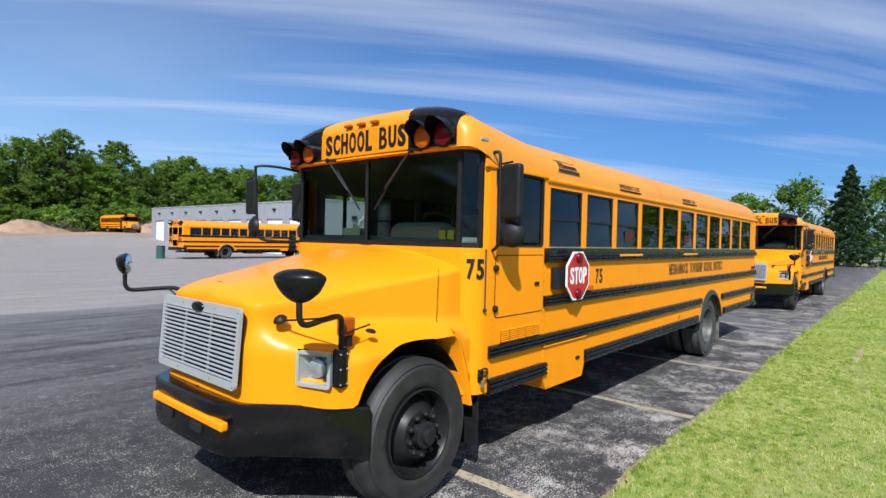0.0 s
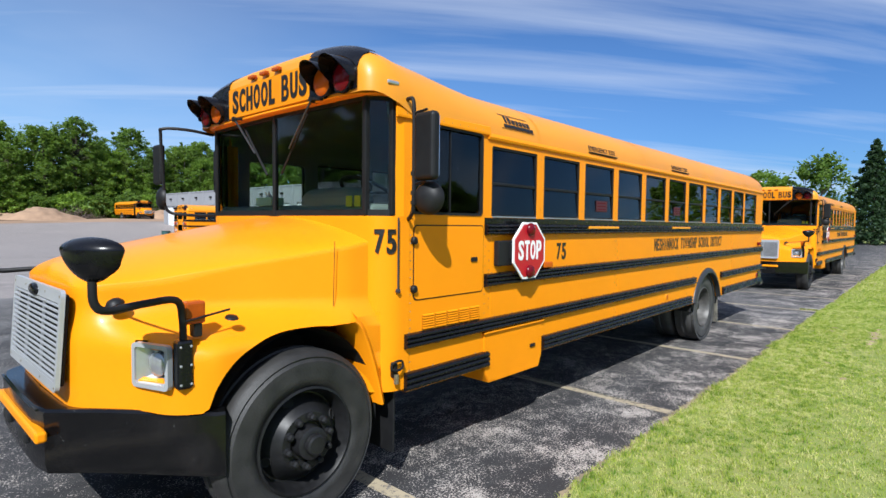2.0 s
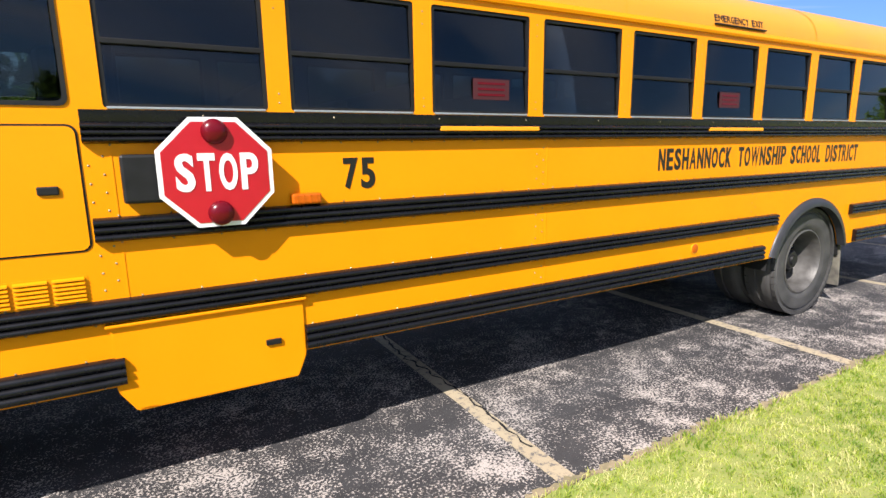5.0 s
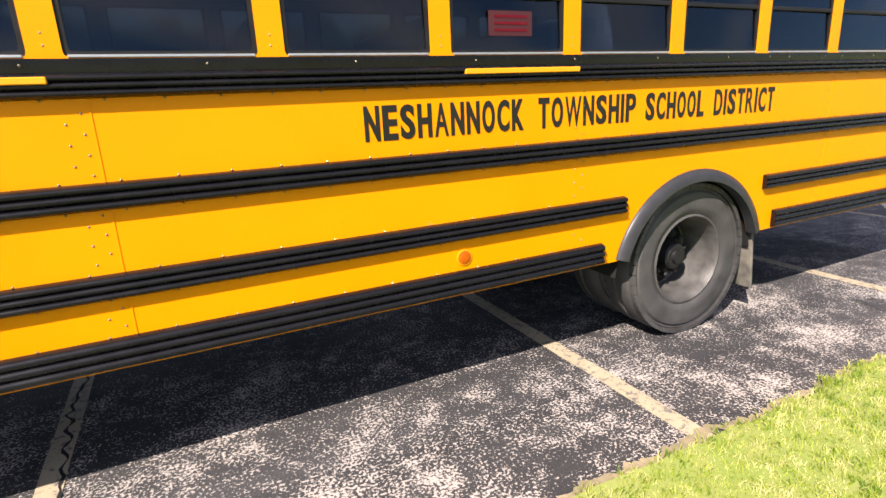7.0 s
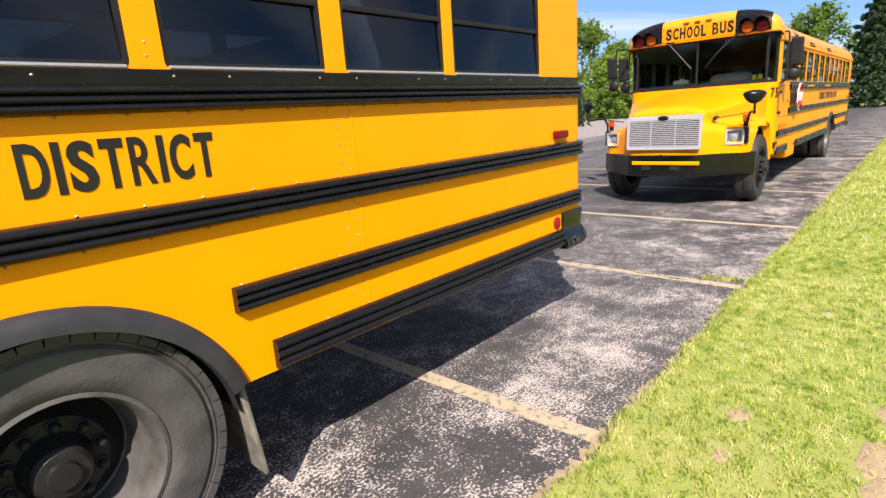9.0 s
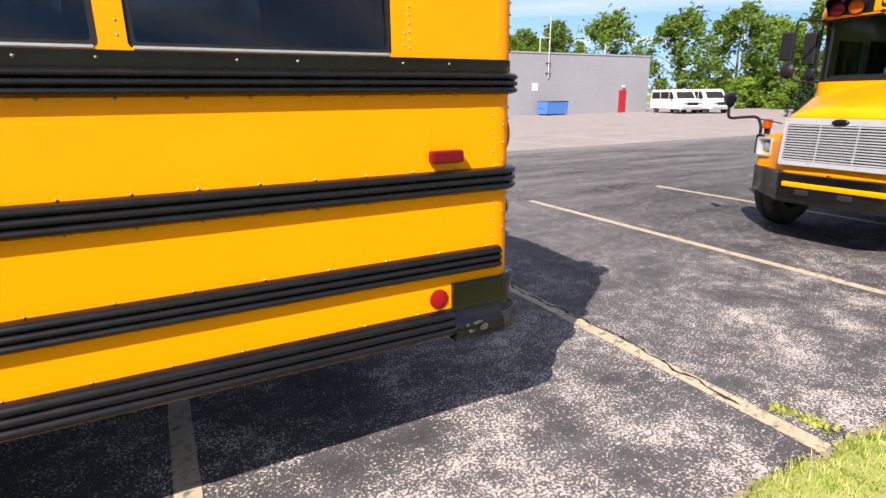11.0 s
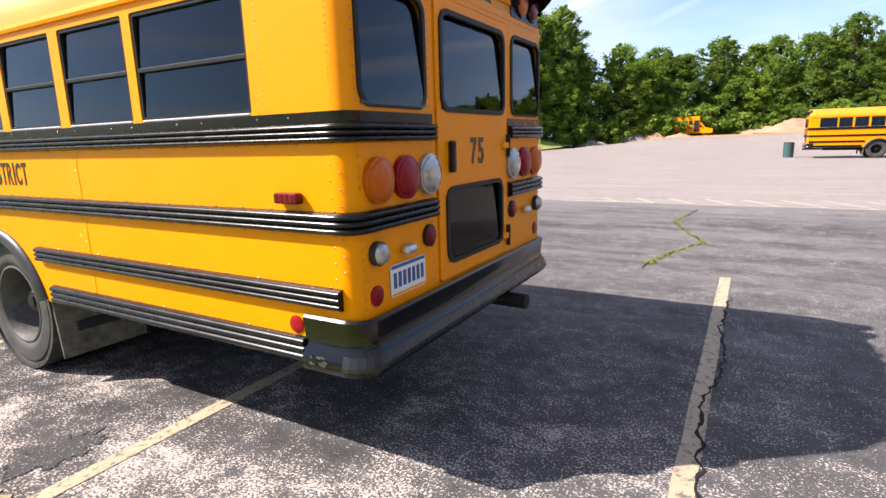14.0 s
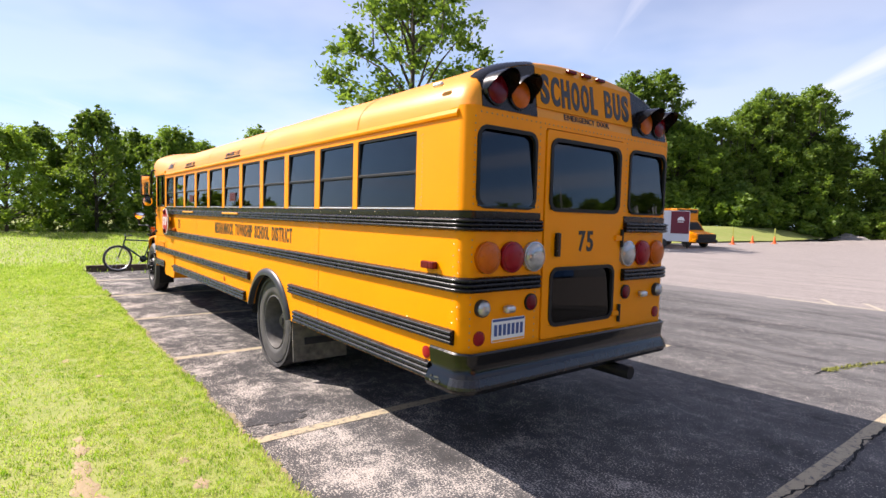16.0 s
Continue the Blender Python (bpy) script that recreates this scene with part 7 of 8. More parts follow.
def covered_cart(at):
    """A low cart under a sagging black cover."""
    x, y, _ = at
    c = thing("covered_cart", at, "low cart under a black cover before the garage", "cart")
    bm = bmesh.new()
    bmesh.ops.create_grid(bm, x_segments=20, y_segments=16, size=1)
    for v in bm.verts:
        r = max(abs(v.co.x), abs(v.co.y))
        h = 1.05 * (1 - r ** 5) ** 0.5 * (1 + 0.16 * noise.noise(v.co * 2.3)) - 0.22 * v.co.x
        v.co = Vector((x + v.co.x * 0.95, y + v.co.y * 0.8, max(0.12, h + 0.1)))
    part("cover", bm, TARP, c, smooth=60)
    part("label_bar", nbox((x - 0.45, y - 0.80, 0.72), (x + 0.35, y - 0.785, 0.80)), BEZEL, c)
    for dx in (-0.55, 0.55):
        bm = bmesh.new()
        lathe(bm, (x + dx, y - 0.72, 0.24), (0, -1, 0), [(0.1, -0.08), (0.24, -0.07), (0.24, 0.07), (0.12, 0.09), (0, 0.07)], 16)
        part("wheel", bm, RUBBER, c)
    return c


covered_cart((29.2, 36.6, 0))

# white vans past the far end of the garage
VAN_WHITE = mat("white_van_paint", (0.75, 0.76, 0.78), 0.3, var=0.02, coat=0.5)


def build_van(name, at, paint, label, yaw):
    """A full-size passenger van, nose towards -y before turning."""
    v = thing(name, (0, 0, 0), label, "van", "parked vans" if name == "passenger_van" else "")
    prof = [(-2.75, 0.35), (-2.78, 0.75), (-2.7, 1.02), (-1.75, 1.22), (-1.15, 1.95), (-0.9, 2.08), (2.6, 2.08), (2.75, 1.9), (2.78, 0.4)]
    bm = plate(bmesh.new(), prof, [], lambda a, b: Vector((-0.98, a, b)), (1.96, 0, 0))
    bmesh.ops.bevel(bm, geom=[e for e in bm.edges if abs(e.verts[0].co.x - e.verts[1].co.x) < 0.1 and e.calc_face_angle(0) > 0.5], offset=0.06, segments=2, affect="EDGES")
    part("body", bm, paint, v, smooth=30)
    for s in (-1, 1):
        for y0, y1 in ((-1.35, -0.55), (-0.45, 0.95), (1.05, 2.5)):
            pts = [(y0, 1.28), (y1, 1.28), (y1, 1.88), (y0 + (0.42 if y0 < -1 else 0), 1.88)]
            part("side_window", plate(bmesh.new(), pts, [], lambda a, b: Vector((s * 0.978, a, b)), (s * 0.008, 0, 0)), DARK, v)
        for y in (-1.75, 1.75):
            bm = bmesh.new()
            lathe(bm, (s * 0.86, y, 0.36), (s, 0, 0), [(0.2, -0.12), (0.36, -0.10), (0.36, 0.10), (0.22, 0.12), (0.2, 0.08), (0, 0.08)], 20)
            part("wheel", bm, RUBBER, v)
        part("headlamp", nbox((s * 0.72 - 0.17, -2.80, 0.78), (s * 0.72 + 0.17, -2.74, 0.95), 0.01), CLEAR_LENS, v)
        part("door_mirror", nbox((s * 1.12 - 0.1, -1.25, 1.3), (s * 1.12 + 0.1, -1.15, 1.55), 0.02), BLACK_MATT, v)
    part("windshield", plate(bmesh.new(), [(-0.85, 1.28), (0.85, 1.28), (0.78, 1.86), (-0.78, 1.86)], [], lambda a, b: Vector((a, -1.72 + (b - 1.25) * 0.82 - 0.012, b + 0.012)), (0, -0.006, 0.004)), DARK, v)
    part("grille", nbox((-0.52, -2.80, 0.72), (0.52, -2.74, 0.98), 0.01), DARK, v)
    part("bumper", nbox((-0.98, -2.9, 0.38), (0.98, -2.72, 0.62), 0.03), ALU if paint is VAN_WHITE else BLACK_MATT, v)
    v.matrix_basis = pose(*at, 0, 0, yaw)
    return v


van = build_van("passenger_van", (55.0, 33.5, 0), VAN_WHITE, "white passenger van parked past the garage", -20)
copy_thing(van, pose(57.1, 32.1, 0, 0, 0, -20))


def cutaway_bus(at, yaw):
    """A small school bus on a van chassis, nose towards -y before turning."""
    v = build_van("cutaway_school_bus", (0, 0, 0), YELLOW, "small yellow cutaway school bus with dark windows", 0)
    part("coach_body", nbox((-1.12, -0.95, 0.55), (1.12, 4.6, 2.88), 0.10, 3), YELLOW, v, "tall yellow passenger body", smooth=40)
    for s2 in (-1, 1):
        for k in range(6):
            y0 = -0.05 + 0.76 * k
            part("coach_window", nbox((s2 * 1.12 - 0.008, y0, 1.62), (s2 * 1.12 + 0.008, y0 + 0.64, 2.22), 0.004, 1), DARK, v)
        for z0 in (0.78, 1.10, 1.42):
            part("rub_rail", nbox((s2 * 1.12 - 0.015, -0.9, z0), (s2 * 1.12 + 0.015, 4.55, z0 + 0.06), 0.005, 1), BLACK, v)
        bm = bmesh.new()
        lathe(bm, (s2 * 0.98, 3.1, 0.38), (s2, 0, 0), [(0.2, -0.12), (0.38, -0.10), (0.38, 0.16), (0.22, 0.18), (0.2, 0.12), (0, 0.12)], 20)
        part("wheel", bm, RUBBER, v)
    part("entry_door", nbox((-1.135, -0.88, 0.62), (-1.105, -0.18, 2.3), 0.006, 1), DARK, v, "dark glazed entry door")
    part("grille_surround", nbox((-0.9, -2.83, 0.62), (0.9, -2.775, 1.02), 0.03), BLACK_MATT, v, "black plastic grille and lamp surround")
    part("lamp_panel", nbox((-0.95, -0.99, 2.55), (0.95, -0.93, 2.80), 0.01), BLACK, v)
    v.matrix_basis = pose(*at, 0, 0, yaw)
    return v


cutaway_bus((-5.9, 37.95, 0), 75)
cutaway_bus((6.6, 91.0, rise(6.6, 91.0) + 0.06), 86)

MAROON = mat("maroon_painted_panel", (0.16, 0.012, 0.03), 0.5, var=0.06)


def build_trailer(at):
    t = thing("box_trailer", at, "maroon and white box trailer standing on the lot", "trailer")
    x, y, _ = at
    part("body", nbox((x - 2.6, y - 1.0, 0.5), (x + 0.8, y + 1.0, 2.62), 0.03), WHITE_DOOR, t)
    part("side_panel", nbox((x - 0.38, y - 1.02, 1.05), (x + 0.78, y - 1.0, 2.58)), MAROON, t, "maroon side panel with a white emblem")
    part("emblem", plate(bmesh.new(), [(x, 1.95), (x + 0.5, 1.95), (x + 0.4, 2.15), (x + 0.25, 2.22), (x + 0.1, 2.15)], [], side_at(y - 1.024), (0, -0.004, 0)), WHITE, t)
    part("emblem_bar", nbox((x + 0.05, y - 1.026, 1.82), (x + 0.45, y - 1.02, 1.88)), WHITE, t)
    for dx in (-1.6, -0.9):
        bm = bmesh.new()
        lathe(bm, (x + dx, y - 0.95, 0.34), (0, -1, 0), [(0.18, -0.1), (0.34, -0.08), (0.34, 0.08), (0.2, 0.1), (0, 0.08)], 18)
        part("wheel", bm, RUBBER, t)
        bm = bmesh.new()
        lathe(bm, (x + dx, y + 0.95, 0.34), (0, 1, 0), [(0.18, -0.1), (0.34, -0.08), (0.34, 0.08), (0.2, 0.1), (0, 0.08)], 18)
        part("wheel", bm, RUBBER, t)
    part("jack_leg", rod(bmesh.new(), (x + 0.7, y, 0.0), (x + 0.7, y, 0.6), 0.05), BLACK_MATT, t)
    t.matrix_basis = pose(x, y, 0, 0, 0, 27)
    return t


build_trailer((-4.0, 34.42, 0))

# trash barrel, cones and posts
BARREL = mat("dark_green_steel_barrel", (0.03, 0.09, 0.085), 0.5, var=0.1)
bar = thing("trash_barrel", (16.7, 38.6, 0), "dark green steel trash barrel on the lot", "barrel")
bm = bmesh.new()
lathe(bm, (16.7, 38.6, 0), (0, 0, 1), [(0, 0), (0.29, 0), (0.29, 0.3), (0.305, 0.31), (0.29, 0.32), (0.29, 0.6), (0.305, 0.61), (0.29, 0.62), (0.29, 0.9), (0.27, 0.9), (0.27, 0.1), (0, 0.1)], 24)
part("drum", bm, BARREL, bar, smooth=30)
part("rim", lathe(bmesh.new(), (16.7, 38.6, 0.9), (0, 0, 1), [(0.27, 0), (0.305, 0), (0.305, 0.025), (0.27, 0.025), (0.27, 0)], 24), BLACK_MATT, bar)
CONE = mat("orange_cone_plastic", (0.75, 0.13, 0.02), 0.5, var=0.08)


def build_cone(at, tall):
    x, y, z = at
    c = thing("traffic_cone", at, "orange traffic cone with a tall pale marker" if tall else "orange traffic cone at the lawn's edge", "cone", "cones along the lot's edge")
    part("base", nbox((x - 0.22, y - 0.22, z), (x + 0.22, y + 0.22, z + 0.05), 0.01), CONE, c)
    part("body", lathe(bmesh.new(), (x, y, z + 0.05), (0, 0, 1), [(0.16, 0), (0.04, 0.68), (0, 0.7)], 16), CONE, c)
    if tall:
        part("marker", nbox((x - 0.06, y - 0.01, z + 0.7), (x + 0.06, y + 0.01, z + 1.55)), WEED, c, "pale lath marker")
    return c


# dirt heaps and rubble before the far trees


def heap(name, at, sx, sy, h, material, label, seed):
    bm = bmesh.new()
    bmesh.ops.create_grid(bm, x_segments=36, y_segments=30, size=1)
    for v in bm.verts:
        r = math.hypot(v.co.x, v.co.y)
        n = 0.55 * noise.noise(Vector((v.co.x * 2.2 + seed, v.co.y * 2.2, seed))) + 0.25 * noise.noise(Vector((v.co.x * 6 + seed, v.co.y * 6, 1)))
        z = max(0, 1 - r ** 1.5) * (1 + n)
        v.co = Vector((at[0] + v.co.x * sx, at[1] + v.co.y * sy, at[2] + z * h - 0.02))
    return tagged(part(name, bm, material, smooth=70), label, "mound", "mounds across the lot")


def rise_mesh(x0, x1, y0, y1, step, lift):
    bm = bmesh.new()
    xs, ys = np.arange(x0, x1 + step, step), np.arange(y0, y1 + step, step)
    rows = [[bm.verts.new((x, y, rise(x, y) + lift)) for y in ys] for x in xs]
    for A, B in zip(rows, rows[1:]):
        for k in range(len(ys) - 1):
            bm.faces.new((A[k], B[k], B[k + 1], A[k + 1]))
    return bm


tagged(part("pavement", rise_mesh(-6, 70, 60, 84, 2.0, 0.035), OLD_ASPHALT, smooth=60), "pale old asphalt climbing gently at the far side", "pavement", kind="structure")
tagged(part("dirt_yard", rise_mesh(-8, 76, 82, 112, 2.0, 0.05), DIRT, smooth=60), "bare tan earth yard before the woods", "dirt yard", kind="structure")
for k, (x, y, sx, sy, h) in enumerate(((1.4, 87.4, 2.4, 1.5, 0.9), (16, 96, 5, 3, 1.3), (20.5, 95, 6, 3.5, 2.0), (40, 97, 7, 4, 2.2), (48, 96, 6, 4, 2.6), (56, 95, 6, 4, 2.2), (4.9, 87.0, 2.2, 1.3, 0.45))):
    heap("dirt_mound", (x, y, rise(x, y)), sx, sy, h, DIRT, "pale tan mound of dug earth", k * 3.7)
heap("gravel_mound", (-6.3, 81, rise(-6.3, 81)), 2.6, 1.2, 0.75, GRAVEL, "grey mound of gravel", 33.0)
heap("gravel_mound", (-1.4, 86.5, rise(-1.4, 86.5)), 3.0, 1.8, 1.1, GRAVEL, "grey mound of gravel", 21.0)
for x, y, tall in ((-6.2, 48.2, True), (-7.3, 55.0, False), (-5.8, 56.3, True), (-6.9, 88.0, True)):
    build_cone((x, y, 0.0 if y < 60 else rise(x, y) + 0.04), tall)
TWIG = mat("grey_brown_dead_twigs", (0.17, 0.13, 0.10), 0.95, var=0.3, scale=2)


def brush_heap(at, rx, ry, h, count, seed):
    """A tangle of cut branches."""
    rb = random.Random(seed)
    bm = bmesh.new()
    for k in range(count):
        a, r = rb.uniform(0, 6.28), rb.random() ** 0.6
        c = Vector((at[0] + rx * r * math.cos(a), at[1] + ry * r * math.sin(a), at[2] + h * (1 - r) * rb.random()))
        d = Vector((rb.gauss(0, 1), rb.gauss(0, 0.6), abs(rb.gauss(0.2, 0.45)))).normalized() * rb.uniform(0.8, 2.2)
        tube(bm, [c, c + d * 0.5 + Vector((rb.gauss(0, 0.12), rb.gauss(0, 0.12), rb.gauss(0, 0.1))), c + d], rb.uniform(0.02, 0.06), 4, 2, 0.008)
    return tagged(part("brush_heap", bm, TWIG), "grey-brown heap of dead cut branches", "brush", kind="stuff")


for k, (x, y, rx, h, n) in enumerate(((24.5, 97, 3.6, 2.2, 220), (36.5, 97, 3.0, 2.6, 220), (44, 100, 4.5, 3.2, 260), (52, 99, 4.0, 3.0, 220), (17, 99, 3.0, 2.0, 160))):
    brush_heap((x, y, rise(x, y)), rx, 2.0, h, n, 60 + k)


def verge_z(x, y):
    """The mown grass climbs from the lot to the foot of the woods."""
    return 1.50 * smoothstep((-7.2 - x) / 8.0) * smoothstep((y - 41) / 14) + (rise(x, y) if y > 60 else 0) * smoothstep((x + 24) / 14) + 0.04


bm = bmesh.new()
xs, ys = np.arange(-70, -7.0, 1.5), np.arange(40, 96, 2.0)
rows = [[Vector((x + (0.35 * noise.noise(Vector((0, y * 0.3, 1))) if x > -9 else 0), y, verge_z(x, y))) for y in ys] for x in xs]
loft(bm, rows)
tagged(part("verge", bm, LAWN, smooth=60), "mown grass verge rising to the woods", "verge", kind="structure")
tagged(part("verge", nbox((76, -60, -0.05), (100, 60, 0.05)), LAWN), "grass verge along the far road", "verge", kind="structure")

# ---- trees ----
BARK = mat("grey_brown_bark", (0.10, 0.08, 0.06), 0.95, var=0.3, scale=4, bump=0.6, bscale=10)


def leaf_material(name, lo, hi):
    m = bpy.data.materials.new(name)
    m.use_nodes = True
    N, L = m.node_tree.nodes, m.node_tree.links
    b = N["Principled BSDF"]
    g = N.new("ShaderNodeNewGeometry")
    oi = N.new("ShaderNodeObjectInfo")
    ad = N.new("ShaderNodeMath"); ad.operation = "MULTIPLY_ADD"; ad.inputs[1].default_value = 0.6
    ml = N.new("ShaderNodeMath"); ml.operation = "MULTIPLY"; ml.inputs[1].default_value = 0.4
    L.new(oi.outputs["Random"], ml.inputs[0])
    L.new(g.outputs["Random Per Island"], ad.inputs[0]); L.new(ml.outputs[0], ad.inputs[2])
    mix = N.new("ShaderNodeMix"); mix.data_type = "RGBA"
    mix.inputs["A"].default_value, mix.inputs["B"].default_value = (*lo, 1), (*hi, 1)
    L.new(ad.outputs[0], mix.inputs["Factor"])
    L.new(mix.outputs["Result"], b.inputs["Base Color"])
    b.inputs["Roughness"].default_value = 0.55
    b.inputs["Specular IOR Level"].default_value = 0.3
    # light that comes through a leaf is stronger and yellower than what it throws back
    through_leaf = N.new("ShaderNodeMix"); through_leaf.data_type = "RGBA"; through_leaf.blend_type = "MULTIPLY"
    through_leaf.inputs["Factor"].default_value = 1.0
    through_leaf.inputs["B"].default_value = (1.75, 1.7, 0.95, 1)
    L.new(mix.outputs["Result"], through_leaf.inputs["A"])
    tr = N.new("ShaderNodeBsdfTranslucent"); L.new(through_leaf.outputs["Result"], tr.inputs[0])
    mx = N.new("ShaderNodeMixShader"); mx.inputs[0].default_value = 0.45
    L.new(b.outputs[0], mx.inputs[1]); L.new(tr.outputs[0], mx.inputs[2]); L.new(mx.outputs[0], N["Material Output"].inputs[0])
    return m


LEAF = leaf_material("summer_leaves", (0.045, 0.095, 0.018), (0.20, 0.30, 0.05))
LEAF_FRESH = leaf_material("fresh_green_leaves", (0.06, 0.125, 0.018), (0.23, 0.34, 0.05))
NEEDLE = leaf_material("dark_spruce_needles", (0.02, 0.045, 0.02), (0.055, 0.10, 0.04))


def leaves_mesh(name, centers, per, size, material, seed, simple=False):
    """Clumps of small bent leaf cards, thinning out from each clump's centre."""
    rg = np.random.default_rng(seed)
    V, F = [], []
    i = 0
    for c, r in centers:
        k = per
        d = rg.normal(size=(k, 3))
        d /= np.linalg.norm(d, axis=1)[:, None]
        p = np.array(c) + d * (r * np.abs(rg.normal(0.62, 0.36, k))[:, None]) * np.array([1, 1, 0.8])
        u = rg.normal(size=(k, 3)); u[:, 2] *= 0.6
        u /= np.linalg.norm(u, axis=1)[:, None]
        w = np.cross(u, rg.normal(size=(k, 3)) + d * 0.8)
        w /= np.linalg.norm(w, axis=1)[:, None] + 1e-9
        s = size * rg.uniform(0.55, 1.3, k)[:, None]
        if simple:
            V.append(np.stack([p - u * s, p + u * s, p + w * s * 1.05], 1).reshape(-1, 3))
            q = i + 3 * np.arange(k)
            F += np.stack([q, q + 1, q + 2], 1).tolist()
            i += 3 * k
        else:
            V.append(np.stack([p - u * s, p + w * s * 0.55, p + u * s, p - w * s * 0.55], 1).reshape(-1, 3))
            q = i + 4 * np.arange(k)
            F += np.stack([q, q + 1, q + 2, q + 3], 1).tolist()
            i += 4 * k
    me = bpy.data.meshes.new(name)
    me.from_pydata(np.concatenate(V).tolist(), [], F)
    me.materials.append(material)
    return me


def build_tree(seed, height, spread, bare, clumps, per, leaf, material, name="tree", label="tall leafy deciduous tree at the edge of the woods", group="trees of the woods", tuft=(0.15, 0.34), sprigs=8):
    rg = random.Random(seed)
    t = thing(name, (0, 0, 0), label, "tree" if name == "tree" else name, group)
    bm = bmesh.new()
    top = Vector((rg.uniform(-0.6, 0.6), rg.uniform(-0.6, 0.6), height * 0.86))
    tube(bm, [(0, 0, -0.3), (rg.uniform(-0.2, 0.2), rg.uniform(-0.2, 0.2), height * 0.3), (rg.uniform(-0.5, 0.5), rg.uniform(-0.5, 0.5), height * 0.6), top], height * 0.017, 8, 4, height * 0.003)
    centers = []
    for k in range(clumps):
        f = (k + rg.random()) / clumps
        z = height * (bare + (0.97 - bare) * f)
        env = spread * (0.55 + 0.75 * math.sin(math.pi * min(1, (f * 0.92 + 0.10))) ** 0.8) * (1 - 0.45 * f ** 2.2)
        a = k * 2.399 + rg.uniform(-0.5, 0.5)
        env *= 0.78 + 0.75 * abs(noise.noise(Vector((math.cos(a) * 1.3 + seed, math.sin(a) * 1.3, f * 3.0))))
        r = env * rg.uniform(0.35, 1.0)
        c = Vector((r * math.cos(a), r * math.sin(a), z))
        centers.append((tuple(c), spread * rg.uniform(*tuft)))
        if k % 3 == 0:
            s = Vector((0, 0, max(height * 0.15, z - r * 0.7)))
            tube(bm, [s, s.lerp(c, 0.5) + Vector((0, 0, 0.1 * r)), c], height * 0.006, 5, 3, height * 0.0015)
    # thin leaders that stick out of the crown
    for k in range(sprigs):
        a, r = rg.uniform(0, 6.28), spread * rg.uniform(0.0, 0.75)
        z0 = height * rg.uniform(0.80, 0.92) * (1 - 0.22 * r / spread)
        tip = Vector((r * math.cos(a) * 1.1, r * math.sin(a) * 1.1, z0 + height * rg.uniform(0.06, 0.16)))
        tube(bm, [(r * math.cos(a), r * math.sin(a), z0 - height * 0.1), tuple(tip)], height * 0.003, 4, 2, height * 0.001)
        for q in (0.2, 0.55, 0.9):
            centers.append((tuple(Vector((r * math.cos(a), r * math.sin(a), z0)).lerp(tip, q)), spread * tuft[0] * (1.1 - 0.7 * q)))
    part("trunk", bm, BARK, t, smooth=60)
    me = leaves_mesh("crown", centers, per, leaf, material, seed, group == "trees of the woods")
    cr = new("crown", me)
    cr.parent = t
    return t


def build_spruce(seed, height, spread):
    rg = random.Random(seed)
    t = thing("spruce", (0, 0, 0), "dark pointed spruce tree beyond the lot", "tree")
    part("trunk", tube(bmesh.new(), [(0, 0, -0.2), (0, 0, height * 0.5), (0, 0, height)], height * 0.016, 8, 2, 0.02), BARK, t)
    centers = []
    for k in range(150):
        f = (k + rg.random()) / 150
        z = height * (0.06 + 0.93 * f)
        env = spread * (1 - f) ** 0.85 * (0.8 + 0.3 * math.sin(k * 0.9))
        a = k * 2.399
        for q in (0.45, 0.95):
            centers.append(((env * q * math.cos(a), env * q * math.sin(a), z - env * q * 0.25), 0.12 + 0.26 * spread * 0.4 * (1 - f)))
    me = leaves_mesh("crown", centers, 64, 0.17, NEEDLE, seed)
    cr = new("crown", me)
    cr.parent = t
    return t


def scatter(models, spots, rg, wide=1.0):
    """Puts the first models at the first spots and copies of them at the rest."""
    for k, (x, y, z, s) in enumerate(spots):
        m = models[k % len(models)]
        p = pose(x, y, z, 0, 0, rg.uniform(0, 360))
        if k < len(models):
            m.matrix_basis = p @ Matrix.Diagonal((s * wide, s * wide, s, 1))
        else:
            keep = m.scale.copy()
            m.scale = (s * wide, s * wide, s * rg.uniform(0.9, 1.12))
            copy_thing(m, p)
            m.scale = keep


TALL = ((-27.6, 64.0, 1.10), (-25.2, 67.2, 1.12), (-17.2, 81.0, 1.03), (-14.9, 82.2, 0.98), (-12.2, 83.6, 1.05))


def foot(x, y):
    """Height of the ground at the foot of the woods."""
    return (rise(x, y) * 0.9 if x > -8 else verge_z(x, y)) - 0.06


rg = random.Random(21)
woods = [build_tree(31, 17.5, 4.4, 0.16, 150, 84, 0.21, LEAF, tuft=(0.09, 0.24), sprigs=12), build_tree(32, 19.0, 4.0, 0.20, 145, 84, 0.21, LEAF, tuft=(0.09, 0.24), sprigs=12),
         build_tree(33, 15.5, 4.8, 0.12, 155, 84, 0.21, LEAF_FRESH, tuft=(0.09, 0.24), sprigs=12), build_tree(34, 16.5, 4.0, 0.17, 145, 84, 0.21, LEAF, tuft=(0.09, 0.24), sprigs=12)]
line = [(-62, 20), (-46, 42), (-30, 62), (-12, 84), (8, 101), (35, 108), (65, 106), (100, 100)]
spots = []
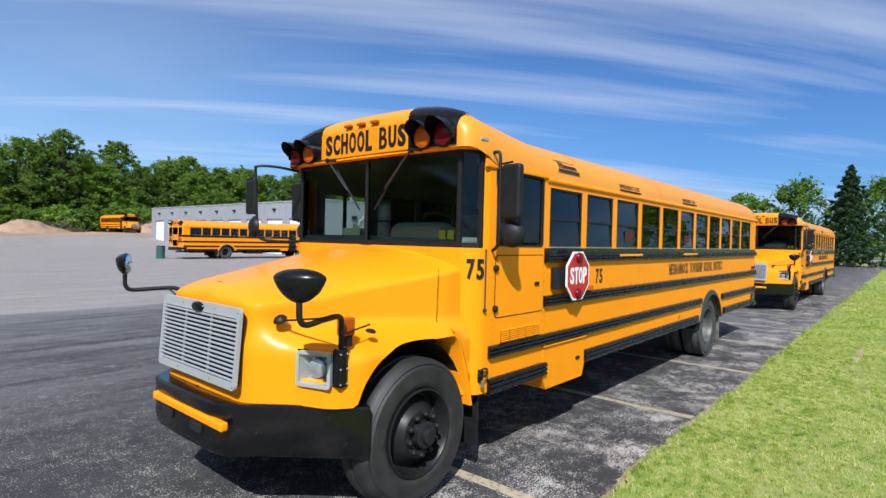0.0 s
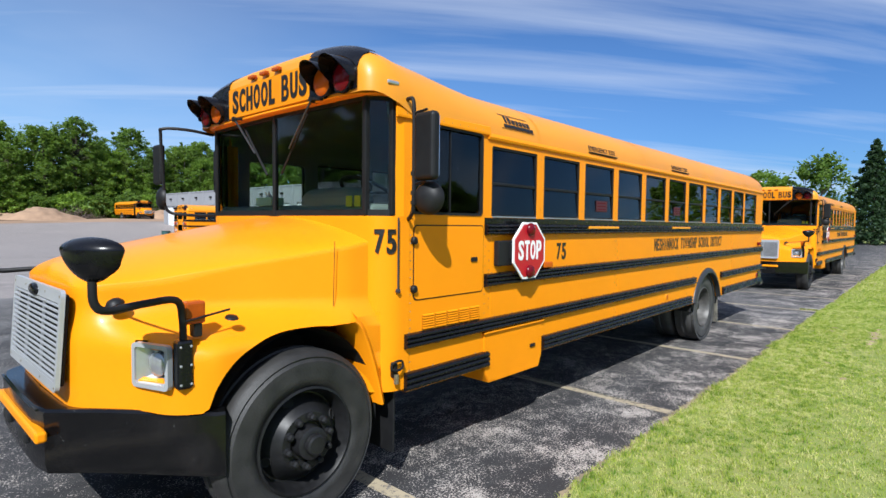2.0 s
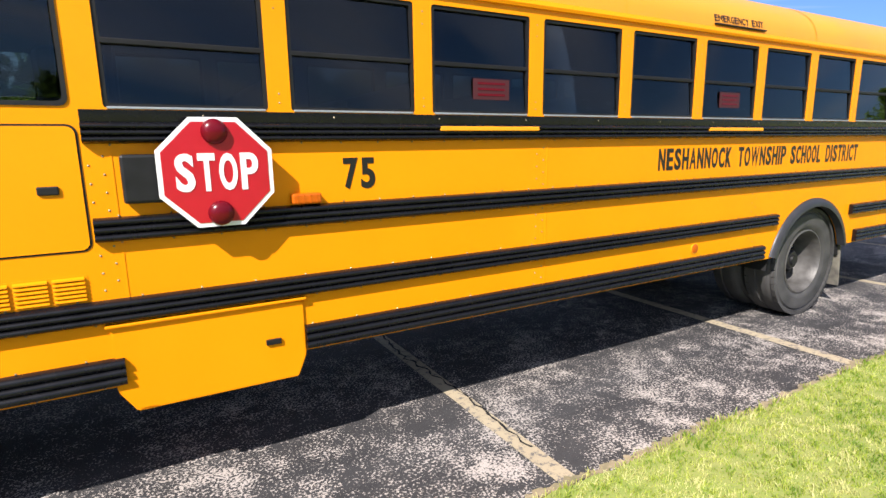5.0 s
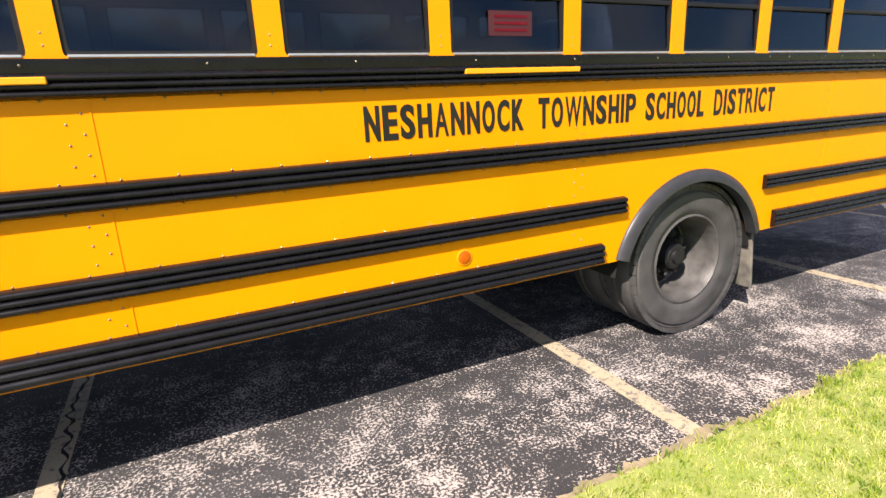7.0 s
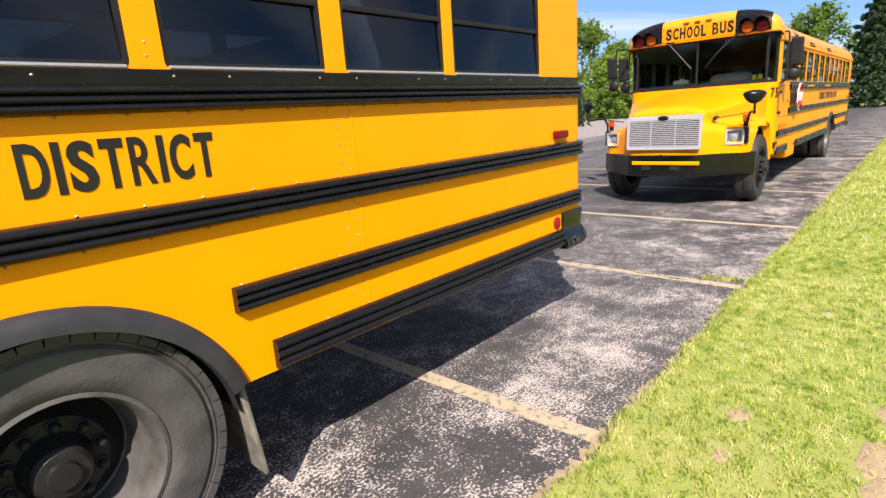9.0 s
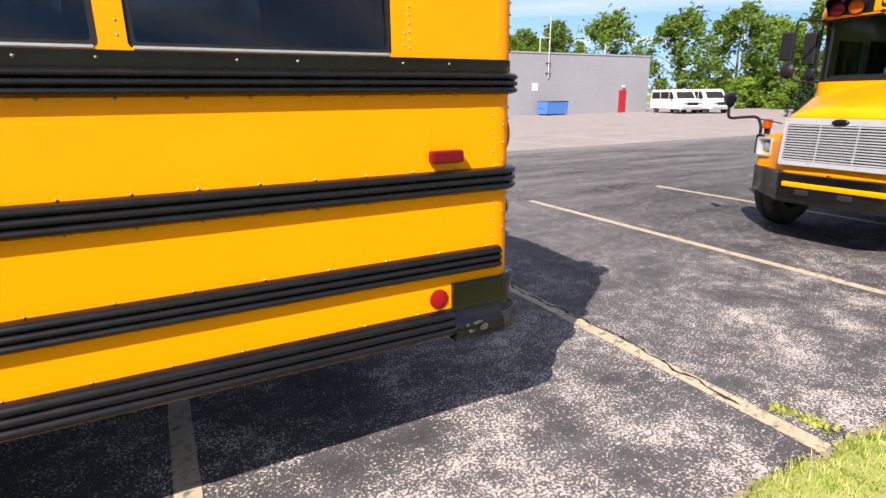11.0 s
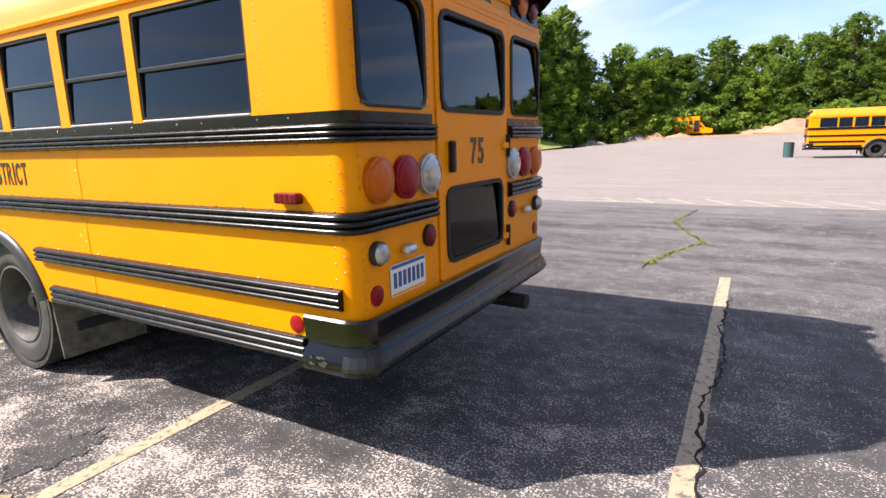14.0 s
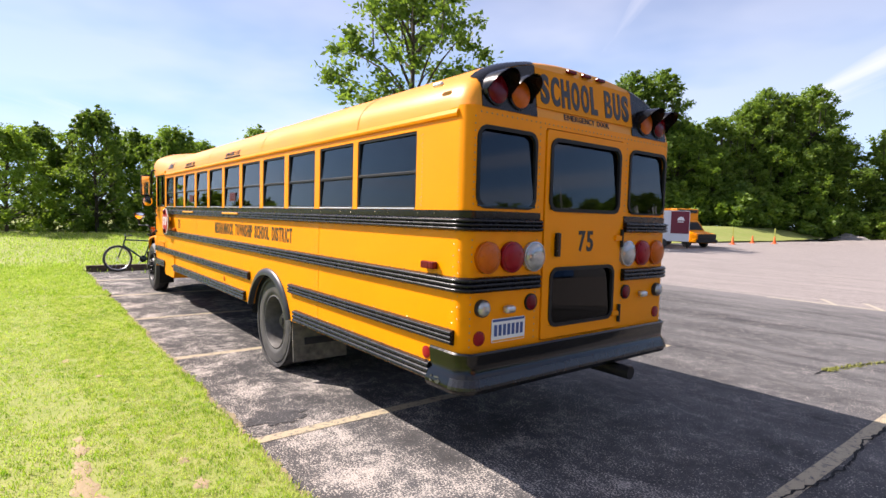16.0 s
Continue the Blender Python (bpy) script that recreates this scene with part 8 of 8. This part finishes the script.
for row in range(2):
    for (xa, ya), (xb, yb) in zip(line, line[1:]):
        d = math.hypot(xb - xa, yb - ya)
        n = max(2, int(d / 4.0))
        for k in range(n):
            t = (k + 0.5 * row) / n
            nx, ny = -(yb - ya) / d, (xb - xa) / d
            x, y = xa + (xb - xa) * t + nx * row * 5 + rg.uniform(-1.3, 1.3), ya + (yb - ya) * t + ny * row * 5 + rg.uniform(-1.3, 1.3)
            spots.append((x, y, foot(x, y), (rg.uniform(0.72, 0.88) + 0.05 * row) * (0.66 if xa < -50 else 0.8 if xa < -40 else 1)))
for (xa, ya), (xb, yb) in zip(line[1:], line[2:]):
    d = math.hypot(xb - xa, yb - ya)
    n = int(d / 4.4)
    for k in range(n):
        t = (k + rg.random()) / n
        nx, ny = (yb - ya) / d, -(xb - xa) / d
        x, y = xa + (xb - xa) * t + nx * 1.6, ya + (yb - ya) * t + ny * 1.6
        spots.append((x, y, foot(x, y), rg.uniform(0.42, 0.62)))
scatter(woods, spots, rg, 1.28)
bushes = [build_tree(41, 4.2, 2.2, 0.02, 40, 90, 0.22, LEAF, "bush", "dense green bush below the trees", "bushes"), build_tree(42, 3.4, 2.4, 0.02, 36, 90, 0.22, LEAF_FRESH, "bush", "dense green bush below the trees", "bushes")]
spots = []
for (xa, ya), (xb, yb) in zip(line, line[1:]):
    d = math.hypot(xb - xa, yb - ya)
    n = int(d / 2.2)
    for k in range(n):
        t = (k + rg.random()) / n
        nx, ny = (yb - ya) / d, -(xb - xa) / d
        x, y = xa + (xb - xa) * t + nx * rg.uniform(2.5, 5.5), ya + (yb - ya) * t + ny * rg.uniform(2.5, 5.5)
        spots.append((x, y, foot(x, y), rg.uniform(0.7, 1.4)))
for x, y in [(-8 + 1.35 * k + rg.uniform(-0.6, 0.6), 90.5 + rg.uniform(-1.5, 2)) for k in range(9)] + [(14 + 3.3 * k, 100 + rg.uniform(-1, 2)) for k in range(12)]:
    spots.append((x, y, foot(x, y), rg.uniform(0.7, 1.2)))
spots += [(72 + rg.uniform(0, 9), 25 + 1.7 * k, 0, rg.uniform(0.7, 1.1)) for k in range(14)]
scatter(bushes, spots, rg)
hedge = [build_tree(51, 7.6, 2.5, 0.02, 130, 95, 0.11, LEAF, tuft=(0.09, 0.23), sprigs=30, label="leafy young tree on the grass bank", group="trees on the bank"), build_tree(52, 6.6, 2.7, 0.02, 130, 95, 0.11, LEAF_FRESH, tuft=(0.09, 0.23), sprigs=26, label="leafy young tree on the grass bank", group="trees on the bank")]
scatter(hedge, [(-16.0 - 1.5 * (k % 3) + rg.uniform(-0.8, 0.8), -13 + 1.15 * k, 0.36, rg.uniform(0.62, 0.86) if k > 8 else rg.uniform(0.36, 0.5)) for k in range(21)] + [(-20 - 2.5 * k, 18 + 2.4 * k, 0.1, rg.uniform(0.75, 1.0)) for k in range(6)], rg)
# taller trees that stand out of the woods
for x, y, k in TALL:
    keep = woods[1].scale.copy()
    woods[1].scale = (k, k, k)
    copy_thing(woods[1], pose(x, y, foot(x, y), 0, 0, 400 * k))["label"] = "tall slender tree rising out of the woods"
    woods[1].scale = keep
big = build_tree(61, 17.5, 5.6, 0.30, 120, 95, 0.20, LEAF, tuft=(0.10, 0.26), label="large spreading tree beyond the grass bank", group="trees on the bank")
big.matrix_basis = pose(-19.9, 22.3, 0.2) @ Matrix.Diagonal((1.2, 1.2, 1.22, 1))
far = [build_tree(71, 12.5, 4.8, 0.10, 56, 90, 0.28, LEAF, label="rounded leafy tree beyond the far road", group="far trees"), build_tree(72, 11.0, 4.4, 0.10, 52, 90, 0.28, LEAF_FRESH, label="rounded leafy tree beyond the far road", group="far trees")]
scatter(far, [(84.8, 8.6, 0, 0.86), (83.5, 14.8, 0, 0.82), (88, 0, 0, 0.85), (80, 30, 0, 0.78), (84, 36.0, 0, 0.98), (82, 42, 0, 0.9), (78, 37, 0, 0.7), (87, 32, 0, 0.85), (76, 42, 0, 1.0), (84, 24, 0, 0.8), (78, 52, 0, 1.1), (90, -8, 0, 1.0), (88, -16, 0, 1.1), (84, -26, 0, 1.0), (72, 60, 0, 1.1)]
        + [(-35 + 3.1 * k, -58 + rg.uniform(-4, 4), 0.2, rg.uniform(0.52, 0.68)) for k in range(38)], rg)
spr = build_spruce(81, 10.8, 4.4)
spr.matrix_basis = pose(72, 2.35, 0)
spr2 = copy_thing(spr, pose(54, 21.5, 0))
spr2.scale = (0.30, 0.30, 0.38)
spr2["label"] = "small blue-green spruce standing beyond the lot"

# guard rail along the far road
for k in range(8):
    x, y = 74.0, -14 + 2.2 * k
    g = thing("guard_rail", (x, y, 0), "low galvanised guard rail by the far road", "guard rail", "guard rails")
    part("post", nbox((x - 0.06, y - 0.06, 0), (x + 0.06, y + 0.06, 0.7)), TIMBER, g)
    part("beam", nbox((x - 0.1, y - 1.1, 0.45), (x - 0.05, y + 1.1, 0.72), 0.01), ALU, g)
